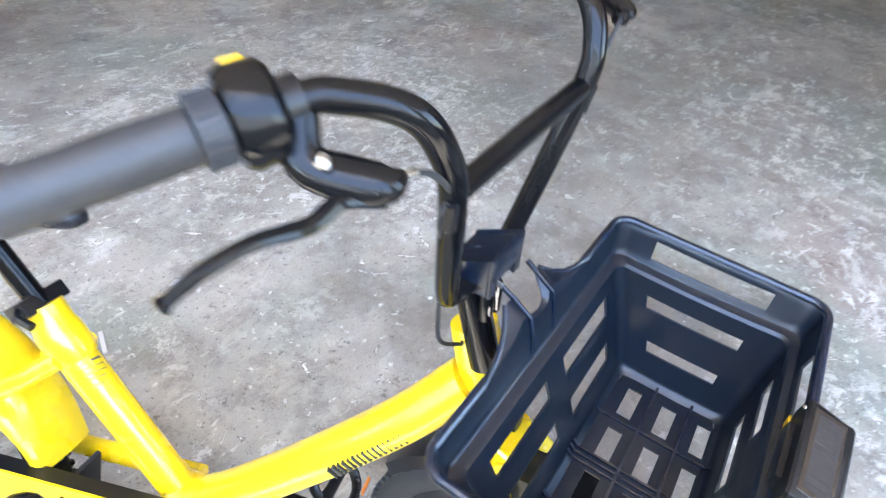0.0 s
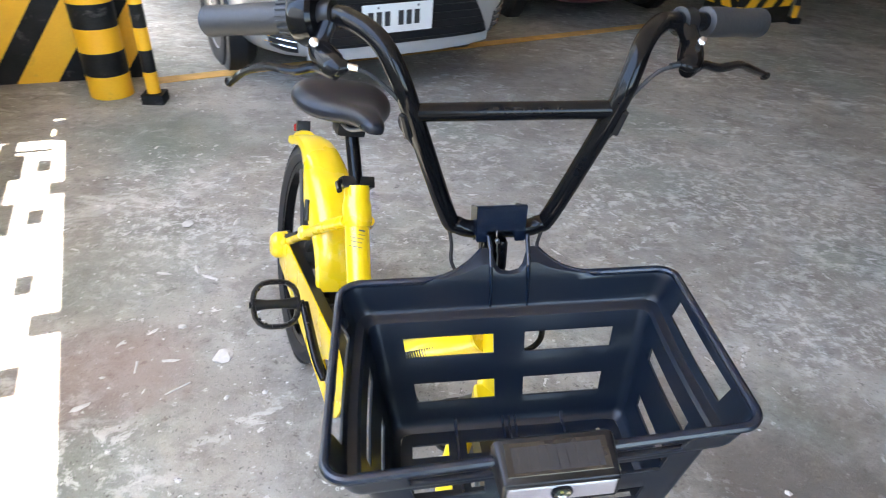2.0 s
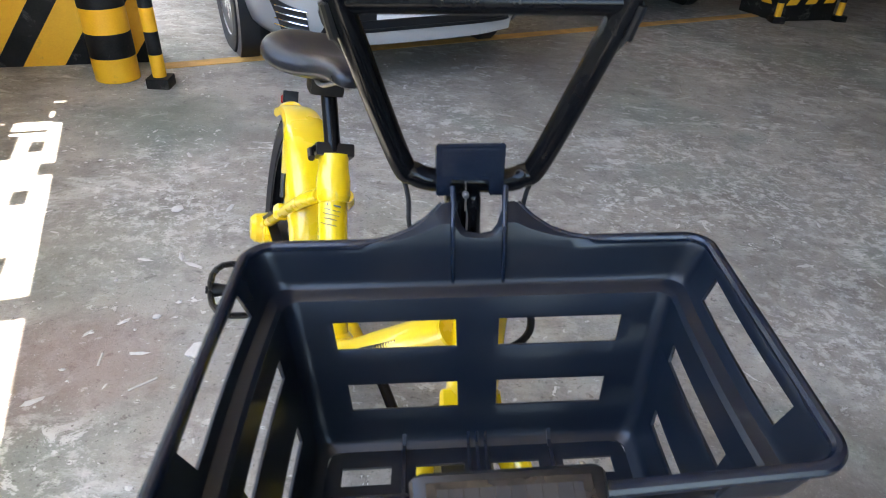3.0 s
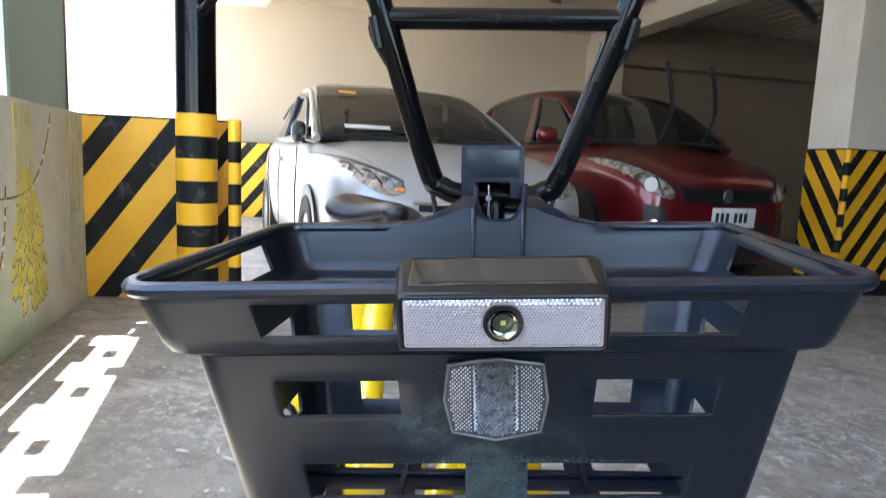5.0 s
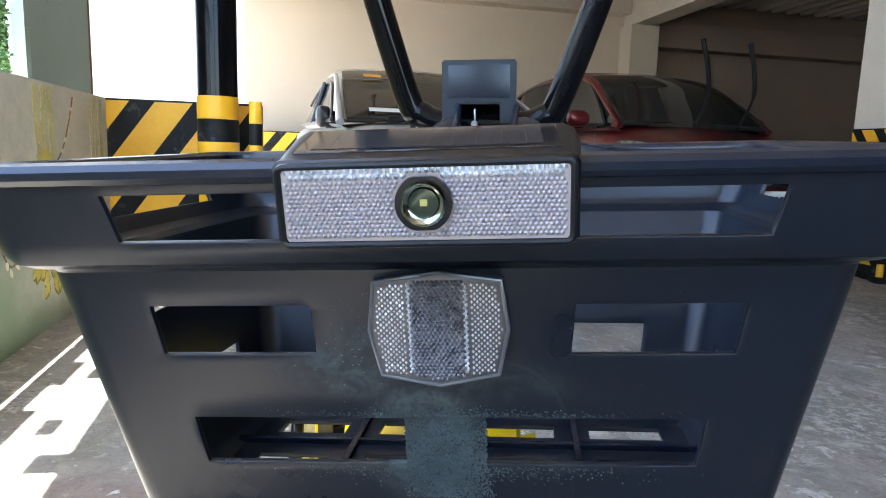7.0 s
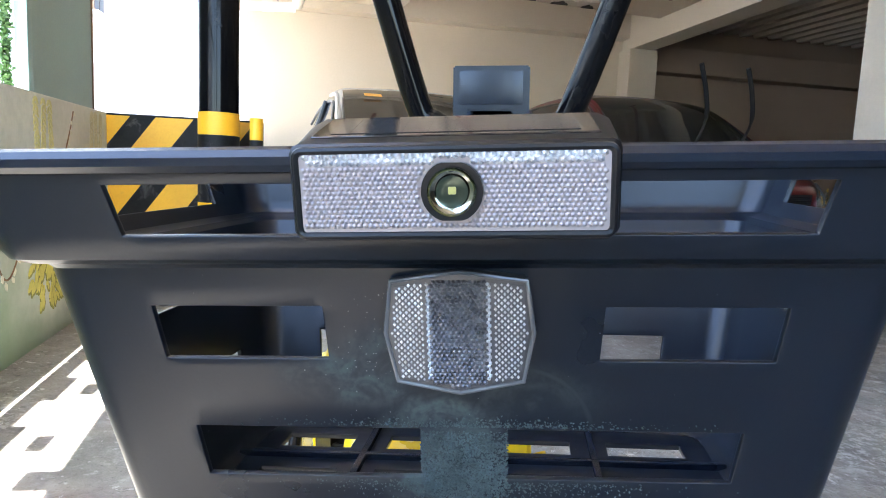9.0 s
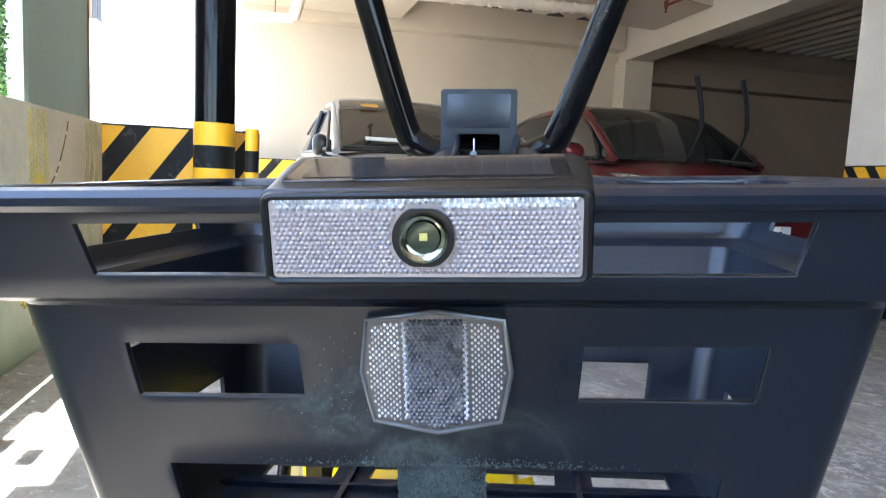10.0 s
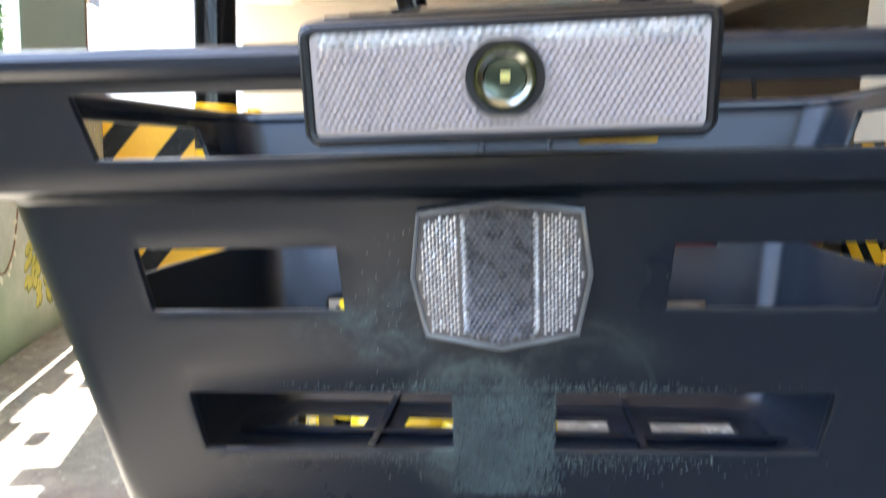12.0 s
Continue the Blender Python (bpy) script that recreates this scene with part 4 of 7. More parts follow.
def front_light():
    m = pose(0.0053, -0.157, -0.0121, 6.0, -1.6, 1.0)
    L = S @ m

    def shell(hx, z0, z1, cut):
        """A face with wide slanting upper corners and small lower ones."""
        return [(-hx, z0 + 0.003), (-hx + 0.003, z0), (hx - 0.003, z0), (hx, z0 + 0.003), (hx, z1 - cut), (hx - cut * 0.35, z1 - cut * 0.3), (hx - cut, z1), (-hx + cut, z1), (-hx + cut * 0.35, z1 - cut * 0.3), (-hx, z1 - cut)]

    bm = bmesh.new()
    stations = ((0.0, 0.0470, -0.0145, 0.0122, 0.0022), (0.0012, 0.0482, -0.0155, 0.0134, 0.0026), (0.006, 0.0486, -0.0155, 0.0146, 0.0045), (0.030, 0.0515, -0.0130, 0.0186, 0.0060), (0.038, 0.0520, -0.0110, 0.0196, 0.0060), (0.0405, 0.0500, -0.0090, 0.0182, 0.0055))
    add_loft(bm, [[(x, y, z) for x, z in shell(hx, z0, z1, cut)] for y, hx, z0, z1, cut in stations])
    body_l = bpart("front_light", bm, BLACKPL, L, "black plastic solar front light with clear reflector face", angle=28)
    # raised lip round the lens
    bpart("lens_lip", tube([(x, -0.0003, z) for x, z in rounded(0.0462, -0.0138, 0.0114, 0.0022, 4)], 0.0013, 8, True), BLACKPL, L, "black lip round the lens", body_l)
    bm = bmesh.new()
    add_prism(bm, rounded(0.0450, -0.0128, 0.0106, 0.0015, 3), 0.0008, pose(0, 0.0002, 0, 90, 0, 0))
    face = pose(0, -0.0008, 0, 90, 0, 0)
    ring = lambda x, y: math.hypot(x, y + 0.0008) > 0.0098
    stud_field(bm, 0.0445, 0.0122, lambda x, y: ring(x, y) and abs(x) < 0.0440 and -0.0122 < y < 0.0064, 0.00160, 0.00058, face)
    tagged(bpart("reflector_lens", bm, PRISM, L, "clear prismatic reflector face", body_l, 10), kind="stuff")
    bm = bmesh.new()
    stud_field(bm, 0.0440, 0.0103, lambda x, y: ring(x, y) and abs(x) < 0.0438 and 0.0064 < y, 0.0021, 0.0011, face)
    tagged(bpart("lens_edge", bm, PRISM_BRIGHT, L, "bright beads along the lens edge", body_l, 10), kind="stuff")
    # ring with flattened top and bottom
    bm = lathe([(0.0070, -0.001), (0.0070, 0.0020), (0.0090, 0.0022), (0.0094, -0.001)], 40, None, True)
    for v in bm.verts:
        v.co.y = max(-0.0084, min(0.0084, v.co.y))
    bmesh.ops.transform(bm, matrix=pose(0.0, 0, -0.0008, 90, 0, 0), verts=bm.verts)
    bpart("lamp_bezel", bm, BLACKPL, L, "black ring round the lamp", body_l)
    well = bpart("lamp_bowl", bowl([(0.0071, 0.0018), (0.0067, 0.0012), (0.0060, 0.0004), (0.0050, -0.0001), (0.0044, -0.0002)], pose(0.0, -0.0012, -0.0008, 90, 0, 0)), LAMPBOWL, L, "mirror-bright lamp bowl", body_l)
    bpart("lamp_well", bowl([(0.0047, 0.0004), (0.0040, 0.0002), (0.0018, 0.0001)], pose(0.0, -0.0012, -0.0008, 90, 0, 0)), LAMPDARK, L, "dark green lamp well", well)
    bpart("lamp_diode", box((-0.0011, -0.0020, -0.0016), (0.0012, -0.0013, 0.0006), 0.0003), LEDCHIP, L, "yellow light-emitting chip", body_l)
    # glossy cover with the solar cell under it, on the sloping top
    slope = math.degrees(math.atan2(0.0040, 0.024))
    pm = pose(0, 0.0190, 0.01680, slope, 0, 0)
    cover = bpart("top_cover", box((-0.0430, -0.0128, -0.0006), (0.0430, 0.0155, 0.0005), 0.0003, 1, pm), SOLAR, L, "glossy dark cover", body_l)
    cell = bpart("solar_panel", box((-0.0375, -0.0098, 0.0005), (0.0375, 0.0115, 0.0007), 0, 1, pm), SOLARCELL, L, "dark grey-brown solar cell", cover)
    for k in range(9):
        x = -0.0375 + (k + 0.7) * 0.0080
        bpart("cell_line", box((x, -0.0098, 0.0007), (x + 0.00025, 0.0115, 0.00075), 0, 1, pm), SOLARLINE, L, "", cell)
    bpart("light_bracket", box((-0.030, 0.034, -0.012), (0.030, 0.046, 0.004), 0.003), BLACKPL, L, "black bracket on the rim", body_l)
    bpart("clamp_screw", lathe([(0.0022, 0), (0.0022, 0.002), (0.0014, 0.0026)], 10, pose(0.040, 0.041, 0.0145)), STEEL, L, "bright clamp screw", body_l)


front_light()


def front_reflector():
    m = pose(0.0042, -0.1125, -0.0668, 5, -2.0, 1.0) @ Matrix.Diagonal((1, 1, 0.94, 1))
    L = S @ m
    hexa = [(-0.0270, 0.0), (-0.0245, 0.0205), (0.0, 0.0240), (0.0245, 0.0205), (0.0270, 0.0), (0.0232, -0.0200), (0.0, -0.0250), (-0.0232, -0.0200)]
    base = bpart("front_reflector", prism([(x * 1.05, z * 1.05) for x, z in hexa], 0.006, pose(0, 0.0065, 0, 90, 0, 0), 0.0008), BLACKPL, L, "clear eight-sided reflector in a thin frame")
    bpart("clear_rim", tube([(x * 1.02, 0.0004, z * 1.02) for x, z in hexa], 0.0011, 8, True), CLEARRIM, L, "clear plastic rim", base)
    bpart("lens_plate", prism(hexa, 0.0006, pose(0, 0.0006, 0, 90, 0, 0)), PRISM_DARK, L, "clear plate over a dark backing", base)

    def inside(x, y, gap=0.0009):
        n = len(hexa)
        for i in range(n):
            (ax, ay), (bx, by) = hexa[i], hexa[(i + 1) % n]
            if ((bx - ax) * (y - ay) - (by - ay) * (x - ax)) / math.hypot(bx - ax, by - ay) > -gap:
                return False
        return True

    face = pose(0, 0.0, 0, 90, 0, 0)
    # side fields: a bright sheet of prisms with dark six-sided pits
    for sx in (-1, 1):
        edge = [(0.0120, 0.0205), (0.0236, 0.0190), (0.0258, 0.0), (0.0222, -0.0186), (0.0120, -0.0208)]
        sheet = bpart("prism_sheet", prism([(sx * x, z) for x, z in (edge if sx > 0 else edge[::-1])], 0.0003, pose(0, 0.0000, 0, 90, 0, 0)), PIT, L, "clear prism sheet over a dark backing", base)
        bm = bmesh.new()
        rnd = random.Random(5 + sx)
        row, y = 0, -0.0196
        while y < 0.0200:
            x = 0.0136 + (0.00115 if row % 2 else 0)
            while x < 0.0255:
                if inside(sx * x, y, 0.0017):
                    r = rnd.uniform(0.85, 1.1)
                    base_ring = [bm.verts.new(face @ Vector((sx * x + a * r, y + b * r, 0.00032))) for a, b in ((0.00062, 0), (0, 0.00082), (-0.00062, 0), (0, -0.00082))]
                    tip = bm.verts.new(face @ Vector((sx * x + rnd.gauss(0, 0.00012), y + rnd.gauss(0, 0.0002), 0.00072)))
                    for k in range(4):
                        bm.faces.new((base_ring[k], base_ring[(k + 1) % 4], tip))
                x += 0.0023
            y += 0.00122
            row += 1
        tagged(bpart("prism_field", bm, PRISM_BRIGHT, L, "bright pointed prisms in rows", sheet, 10), kind="stuff")
        bm = bmesh.new()
        stud_field(bm, 0.0125, 0.0205, lambda x, y: 0.0105 < sx * x < 0.0122 and abs(y) < 0.0205, 0.0015, 0.0008, face)
        tagged(bpart("bead_column", bm, PRISM_BRIGHT, L, "column of bright beads", base, 10), kind="stuff")
    bm = bmesh.new()
    stud_field(bm, 0.0100, 0.0225, lambda x, y: abs(x) < 0.0102 and inside(x, y, 0.0016), 0.00185, 0.0008, face)
    tagged(bpart("centre_prism_field", bm, PRISM_MID, L, "fine prisms down the middle", base, 10), kind="stuff")


front_reflector()


def basket_dust():
    """Furry dried dust caught on the bar below the reflector and along the slot's edges."""
    rnd = random.Random(31)
    bm = bmesh.new()

    def fleck(x, z, s, out=0.0):
        y = -0.1082 + (-0.0425 - z) * 0.1325 - 0.0017 - out
        a = rnd.random() * 6.28
        top = bm.verts.new((x + s * rnd.uniform(-0.5, 0.5), y - s * rnd.uniform(0.4, 1.2), z + s * rnd.uniform(-0.5, 0.5)))
        ring = []
        for k in range(4):
            b = a + math.pi / 2 * k
            r = s * rnd.uniform(0.5, 1.2)
            ring.append(bm.verts.new((x + r * math.cos(b), y, z + r * math.sin(b))))
        for k in range(4):
            bm.faces.new((top, ring[k], ring[(k + 1) % 4]))

    for k in range(5200):
        z = -0.110 - rnd.random() ** 0.8 * 0.038
        x = rnd.uniform(-0.0172, 0.0176)
        if z < -0.133:
            x *= 1.25 - rnd.random() * 0.6
        fleck(x, z, rnd.uniform(0.0002, 0.0007))
    for k in range(1500):
        x = rnd.gauss(0.006, 0.034)
        z = -0.1325 - abs(rnd.gauss(0, 0.0035)) if k % 2 else -0.1082 + abs(rnd.gauss(0, 0.0016))
        fleck(x, z, rnd.uniform(0.00015, 0.0006))
    tagged(bpart("dust", bm, MOSS, SB, "dried grey-green dust", body), kind="stuff")
    bm = bmesh.new()
    for k in range(70):
        fleck(rnd.gauss(-0.036, 0.009), rnd.gauss(-0.074, 0.014), rnd.uniform(0.00012, 0.00034))
    for k in range(45):
        fleck(rnd.uniform(-0.11, 0.11), rnd.uniform(-0.16, -0.045), rnd.uniform(0.0001, 0.00024))
    tagged(bpart("specks", bm, SPECK, SB, "tiny pale dirt specks", body), kind="stuff")


basket_dust()


def wheel(name, centre_m, r, tread_w, label):
    """A bicycle wheel: z of centre_m is the axle."""
    tyre = bmesh.new()
    w = tread_w
    prof = [(r - 0.048, -w * 0.62), (r - 0.030, -w), (r - 0.012, -w * 0.86), (r - 0.002, -w * 0.45), (r, 0), (r - 0.002, w * 0.45), (r - 0.012, w * 0.86), (r - 0.030, w), (r - 0.048, w * 0.62)]
    add_lathe(tyre, prof, 64, None, True)
    for k in range(90):
        a = 2 * math.pi * k / 90
        for sx in (-1, 1):
            add_box(tyre, (r - 0.006, sx * w * 0.62 - 0.0035, -0.0045), (r + 0.0005, sx * w * 0.62 + 0.0035, 0.0045), 0, 1, Matrix.Rotation(a + (0.035 if sx > 0 else 0), 4, 'Z') @ Matrix.Rotation(radians(90), 4, 'X'))
    root = bpart(name, lathe([(r - 0.066, -0.012), (r - 0.045, -0.0135), (r - 0.045, 0.0135), (r - 0.066, 0.012)], 64, None, True), BLACK, centre_m, label)
    bpart("tyre", tyre, RUBBER, centre_m, "black rubber tyre", root)
    for k in range(5):
        a = 2 * math.pi * k / 5
        m = centre_m @ Matrix.Rotation(a, 4, 'Z')
        bm = bmesh.new()
        rings = []
        for t in (0.0, 0.3, 0.7, 1.0):
            rr = 0.035 + t * (r - 0.066 - 0.035 + 0.006)
            wd = 0.030 - 0.012 * math.sin(math.pi * t) + 0.004 * t
            rings.append([(rr, y * wd, z * (0.012 - 0.003 * t)) for y, z in ((-0.5, -0.6), (0, -1), (0.5, -0.6), (0.5, 0.6), (0, 1), (-0.5, 0.6))])
        add_loft(bm, rings)
        bpart("spoke", bm, DULL_BLACK, m, "broad grey-black cast spoke", root)
    bpart("hub", lathe([(0.008, -0.055), (0.030, -0.052), (0.045, -0.03), (0.045, 0.03), (0.030, 0.052), (0.008, 0.055)], 28, centre_m), DULL_BLACK, Matrix.Identity(4), "black hub", root)
    return root


DULL_BLACK = material("grey_black_alloy", (0.045, 0.05, 0.058), 0.42, metal=0.3, vary=0.15)
RA, RW = (0.0, 0.555, 0.299), 0.299           # rear axle, wheel radius
XROT = Matrix.Rotation(radians(90), 4, 'Y')
wheel("rear_wheel", B @ Matrix.Translation(RA) @ XROT, RW, 0.024, "black cast rear wheel")


def bike_frame():
    # main beam from the bottom bracket up to the head tube
    pts = spline([(0, 0.050, 0.385), (0, 0.0, 0.395), (0, -0.09, 0.468), (0, -0.20, 0.572), (0.008, -0.285, 0.655), (0.024, -0.345, 0.722)], 6)
    bpart("main_beam", tube(pts, 0.0375, 18, False, 0.74), YELLOW, B, "thick yellow step-through main beam")
    # plain marks in place of the lettering
    side = Vector((-0.86, -0.50, 0.09)).normalized()
    along = (Vector((-0.019, 0.220, 0.660)) - Vector((-0.044, 0.254, 0.623))).normalized()
    across = side.cross(along)
    for k, w in enumerate((0.0022, 0.0045, 0.0022, 0.0035, 0.0022, 0.0035, 0.0022, 0.0035, 0.0022, 0.0035, 0.0030, 0.0022, 0.0030, 0.0022, 0.0022)):
        c = Vector((-0.044, 0.254, 0.623)) + along * (0.008 * (k - 10)) + side * 0.0030
        turn = Matrix((along, across, side)).transposed().to_4x4()
        bpart("beam_mark", box((-w / 2, -0.009, -0.005), (w / 2, 0.009, 0.0010), 0.0003, 1, Matrix.Translation(c) @ turn), INK, Sw, "black printed mark")
    bpart("seat_tube", tube([(0, 0.042, 0.385), (0, 0.200, 0.605)], 0.026, 20), YELLOW, B, "yellow seat tube")
    bpart("seat_collar", tube([(0, 0.186, 0.590), (0, 0.192, 0.598), (0, 0.212, 0.628), (0, 0.218, 0.638), (0, 0.232, 0.665)], [0.027, 0.0305, 0.0305, 0.0275, 0.0265], 20), YELLOW, B, "thicker yellow collar on the seat tube")
    bm = box((-0.0345, -0.012, -0.012), (0.0345, 0.026, 0.012), 0.004, 2, pose(0, 0.232, 0.672, -35.5 + 0, 0, 0))
    bpart("seat_clamp", bm, BLACKPL, B, "black seat post clamp")
    bpart("clamp_lever", tube([(-0.030, 0.235, 0.675), (-0.044, 0.225, 0.672), (-0.046, 0.200, 0.668)], 0.006, 10), BLACKPL, B, "black quick-release lever")
    bpart("seat_post", tube([(0, 0.222, 0.65), (-0.014, 0.288, 0.772)], 0.0145, 16), BLACK, B, "gloss black seat post")
    bm = bmesh.new()
    for k, (z, h, w) in enumerate(((0.030, 0.003, 0.016), (0.022, 0.0012, 0.018), (0.014, 0.0012, 0.018), (0.006, 0.0012, 0.015), (-0.004, 0.0012, 0.018))):
        add_box(bm, (-w, -0.0268, z), (w * 0.6, -0.0262, z + h), 0, 1, pose(0, 0.165, 0.556, -35.6, 0, -25))
    bpart("tube_label", bm, INK, B, "small printed label with dark lines")
    # head tube
    bpart("head_tube", tube([(0.030, -0.385, 0.640), (0.030, -0.380, 0.655), (0.026, -0.345, 0.785), (0.026, -0.340, 0.800)], [0.026, 0.0275, 0.0275, 0.0265], 20), YELLOW, B, "yellow head tube")
    # seat stays with a dark slot, and the bridge
    for sx in (-1, 1):
        pts = spline([(sx * 0.020, 0.195, 0.602), (sx * 0.044, 0.265, 0.548), (sx * 0.056, 0.40, 0.445), (sx * 0.060, 0.550, 0.338)], 5)
        bpart("seat_stay", tube(pts, [0.018, 0.018, 0.018, 0.018, 0.017, 0.0165, 0.016, 0.0155] + [0.015] * (len(pts) - 8), 14, False, 0.75), YELLOW, B, "yellow seat stay")
        bpart("stay_boss", lathe([(0.0, 0.014), (0.012, 0.012), (0.018, 0.004), (0.018, -0.014)], 20, Matrix.Translation((sx * 0.060, 0.375, 0.468)) @ Matrix.Rotation(radians(90 * sx), 4, 'Y')), YELLOW, B, "rounded yellow boss on the stay")
        # nothing is cut here: a black rod gives the slot's dark depth
        slot = [(sx * 0.0675, 0.405, 0.4515), (sx * 0.0705, 0.500, 0.3845)]
        bpart("stay_slot_dark", tube(slot, 0.0050, 8, False, 0.8), INK, B, "black rod standing in for the stay's dark slot")
        bpart("axle_cap", lathe([(0.0, 0.030), (0.026, 0.028), (0.035, 0.018), (0.038, -0.012)], 24, Matrix.Translation((sx * 0.064, 0.566, 0.320)) @ Matrix.Rotation(radians(90 * sx), 4, 'Y')), YELLOW, B, "round yellow axle cover")
    bpart("chain_stay", tube([(0.055, 0.05, 0.36), (0.062, 0.30, 0.325), (0.068, 0.55, 0.312)], 0.017, 14, False, 1.0), YELLOW, B, "yellow chain stay")


bike_frame()


def rear_fender():
    bm = bmesh.new()
    rings = []
    n = 34
    for i in range(n + 1):
        t = i / n
        a = radians(128 - 112 * t)                 # from the tail over the top to behind the seat tube
        ro = 0.322 + 0.030 * math.exp(-((t - 0.72) / 0.22) ** 2)
        half = 0.035 + 0.011 * t + 0.013 * math.exp(-((t - 0.62) / 0.26) ** 2)
        depth = 0.022 + 0.070 * math.exp(-((t - 0.64) / 0.20) ** 2)
        if t < 0.06:
            ro += 0.012 * (0.06 - t) / 0.06
        y0, z0 = RA[1], RA[2]
        ring = []
        prof = [(-1, -1), (-1.0, -0.55), (-0.92, -0.22), (-0.7, -0.06), (-0.35, 0), (0, 0.02), (0.35, 0), (0.7, -0.06), (0.92, -0.22), (1.0, -0.55), (1, -1)]
        inner = [(x * 0.93, d - 0.001) for x, d in prof[::-1]]
        for x, d in prof:
            rr = ro + d * depth
            ring.append((x * half, y0 - rr * math.cos(a), z0 + rr * math.sin(a)))
        for x, d in inner:
            rr = ro - 0.004 + d * depth
            ring.append((x * half, y0 - rr * math.cos(a), z0 + rr * math.sin(a)))
        rings.append(ring)
    add_loft(bm, rings)
    f = bpart("rear_fender", bm, YELLOW, B, "broad yellow rear mudguard", angle=40)
    bm = bmesh.new()
    add_tube(bm, spline([(0, RA[1] + 0.140, RA[2] + 0.284), (0, RA[1] + 0.185, RA[2] + 0.264), (0, RA[1] + 0.216, RA[2] + 0.236)], 4), [0.024, 0.026, 0.027, 0.027, 0.026, 0.024, 0.021, 0.018, 0.014], 14, False, 0.7)
    bpart("tail_piece", bm, YELLOW, B, "yellow tail of the mudguard", f)
    bpart("rear_reflector", box((-0.017, 0, -0.010), (0.017, 0.016, 0.011), 0.005, 2, B @ pose(0, RA[1] + 0.214, RA[2] + 0.282, -30, 0, 0)), REDLENS, Matrix.Identity(4), "small red rear lamp", f)
    bpart("lamp_holder", box((-0.018, -0.02, -0.012), (0.018, 0.002, 0.018), 0.003, 2, B @ pose(0, RA[1] + 0.196, RA[2] + 0.290, -20, 0, 0)), BLACKPL, Matrix.Identity(4), "black lamp holder", f)
    # the slot hole's darkness, put on as a solid black rod
    bpart("fender_slot_dark", tube([(-0.0575, RA[1] - 0.165, RA[2] + 0.250), (-0.0590, RA[1] - 0.185, RA[2] + 0.205)], 0.0085, 10, False, 0.6), INK, B, "black rod standing in for the mudguard's slot hole", f)
    bpart("mud_flap", box((-0.028, -0.006, -0.11), (0.028, 0.002, 0.02), 0.003, 2, B @ pose(0, RA[1] - 0.335, RA[2] + 0.055, 10, 0, 0)), RUBBER, Matrix.Identity(4), "black rubber flap", f)


rear_fender()


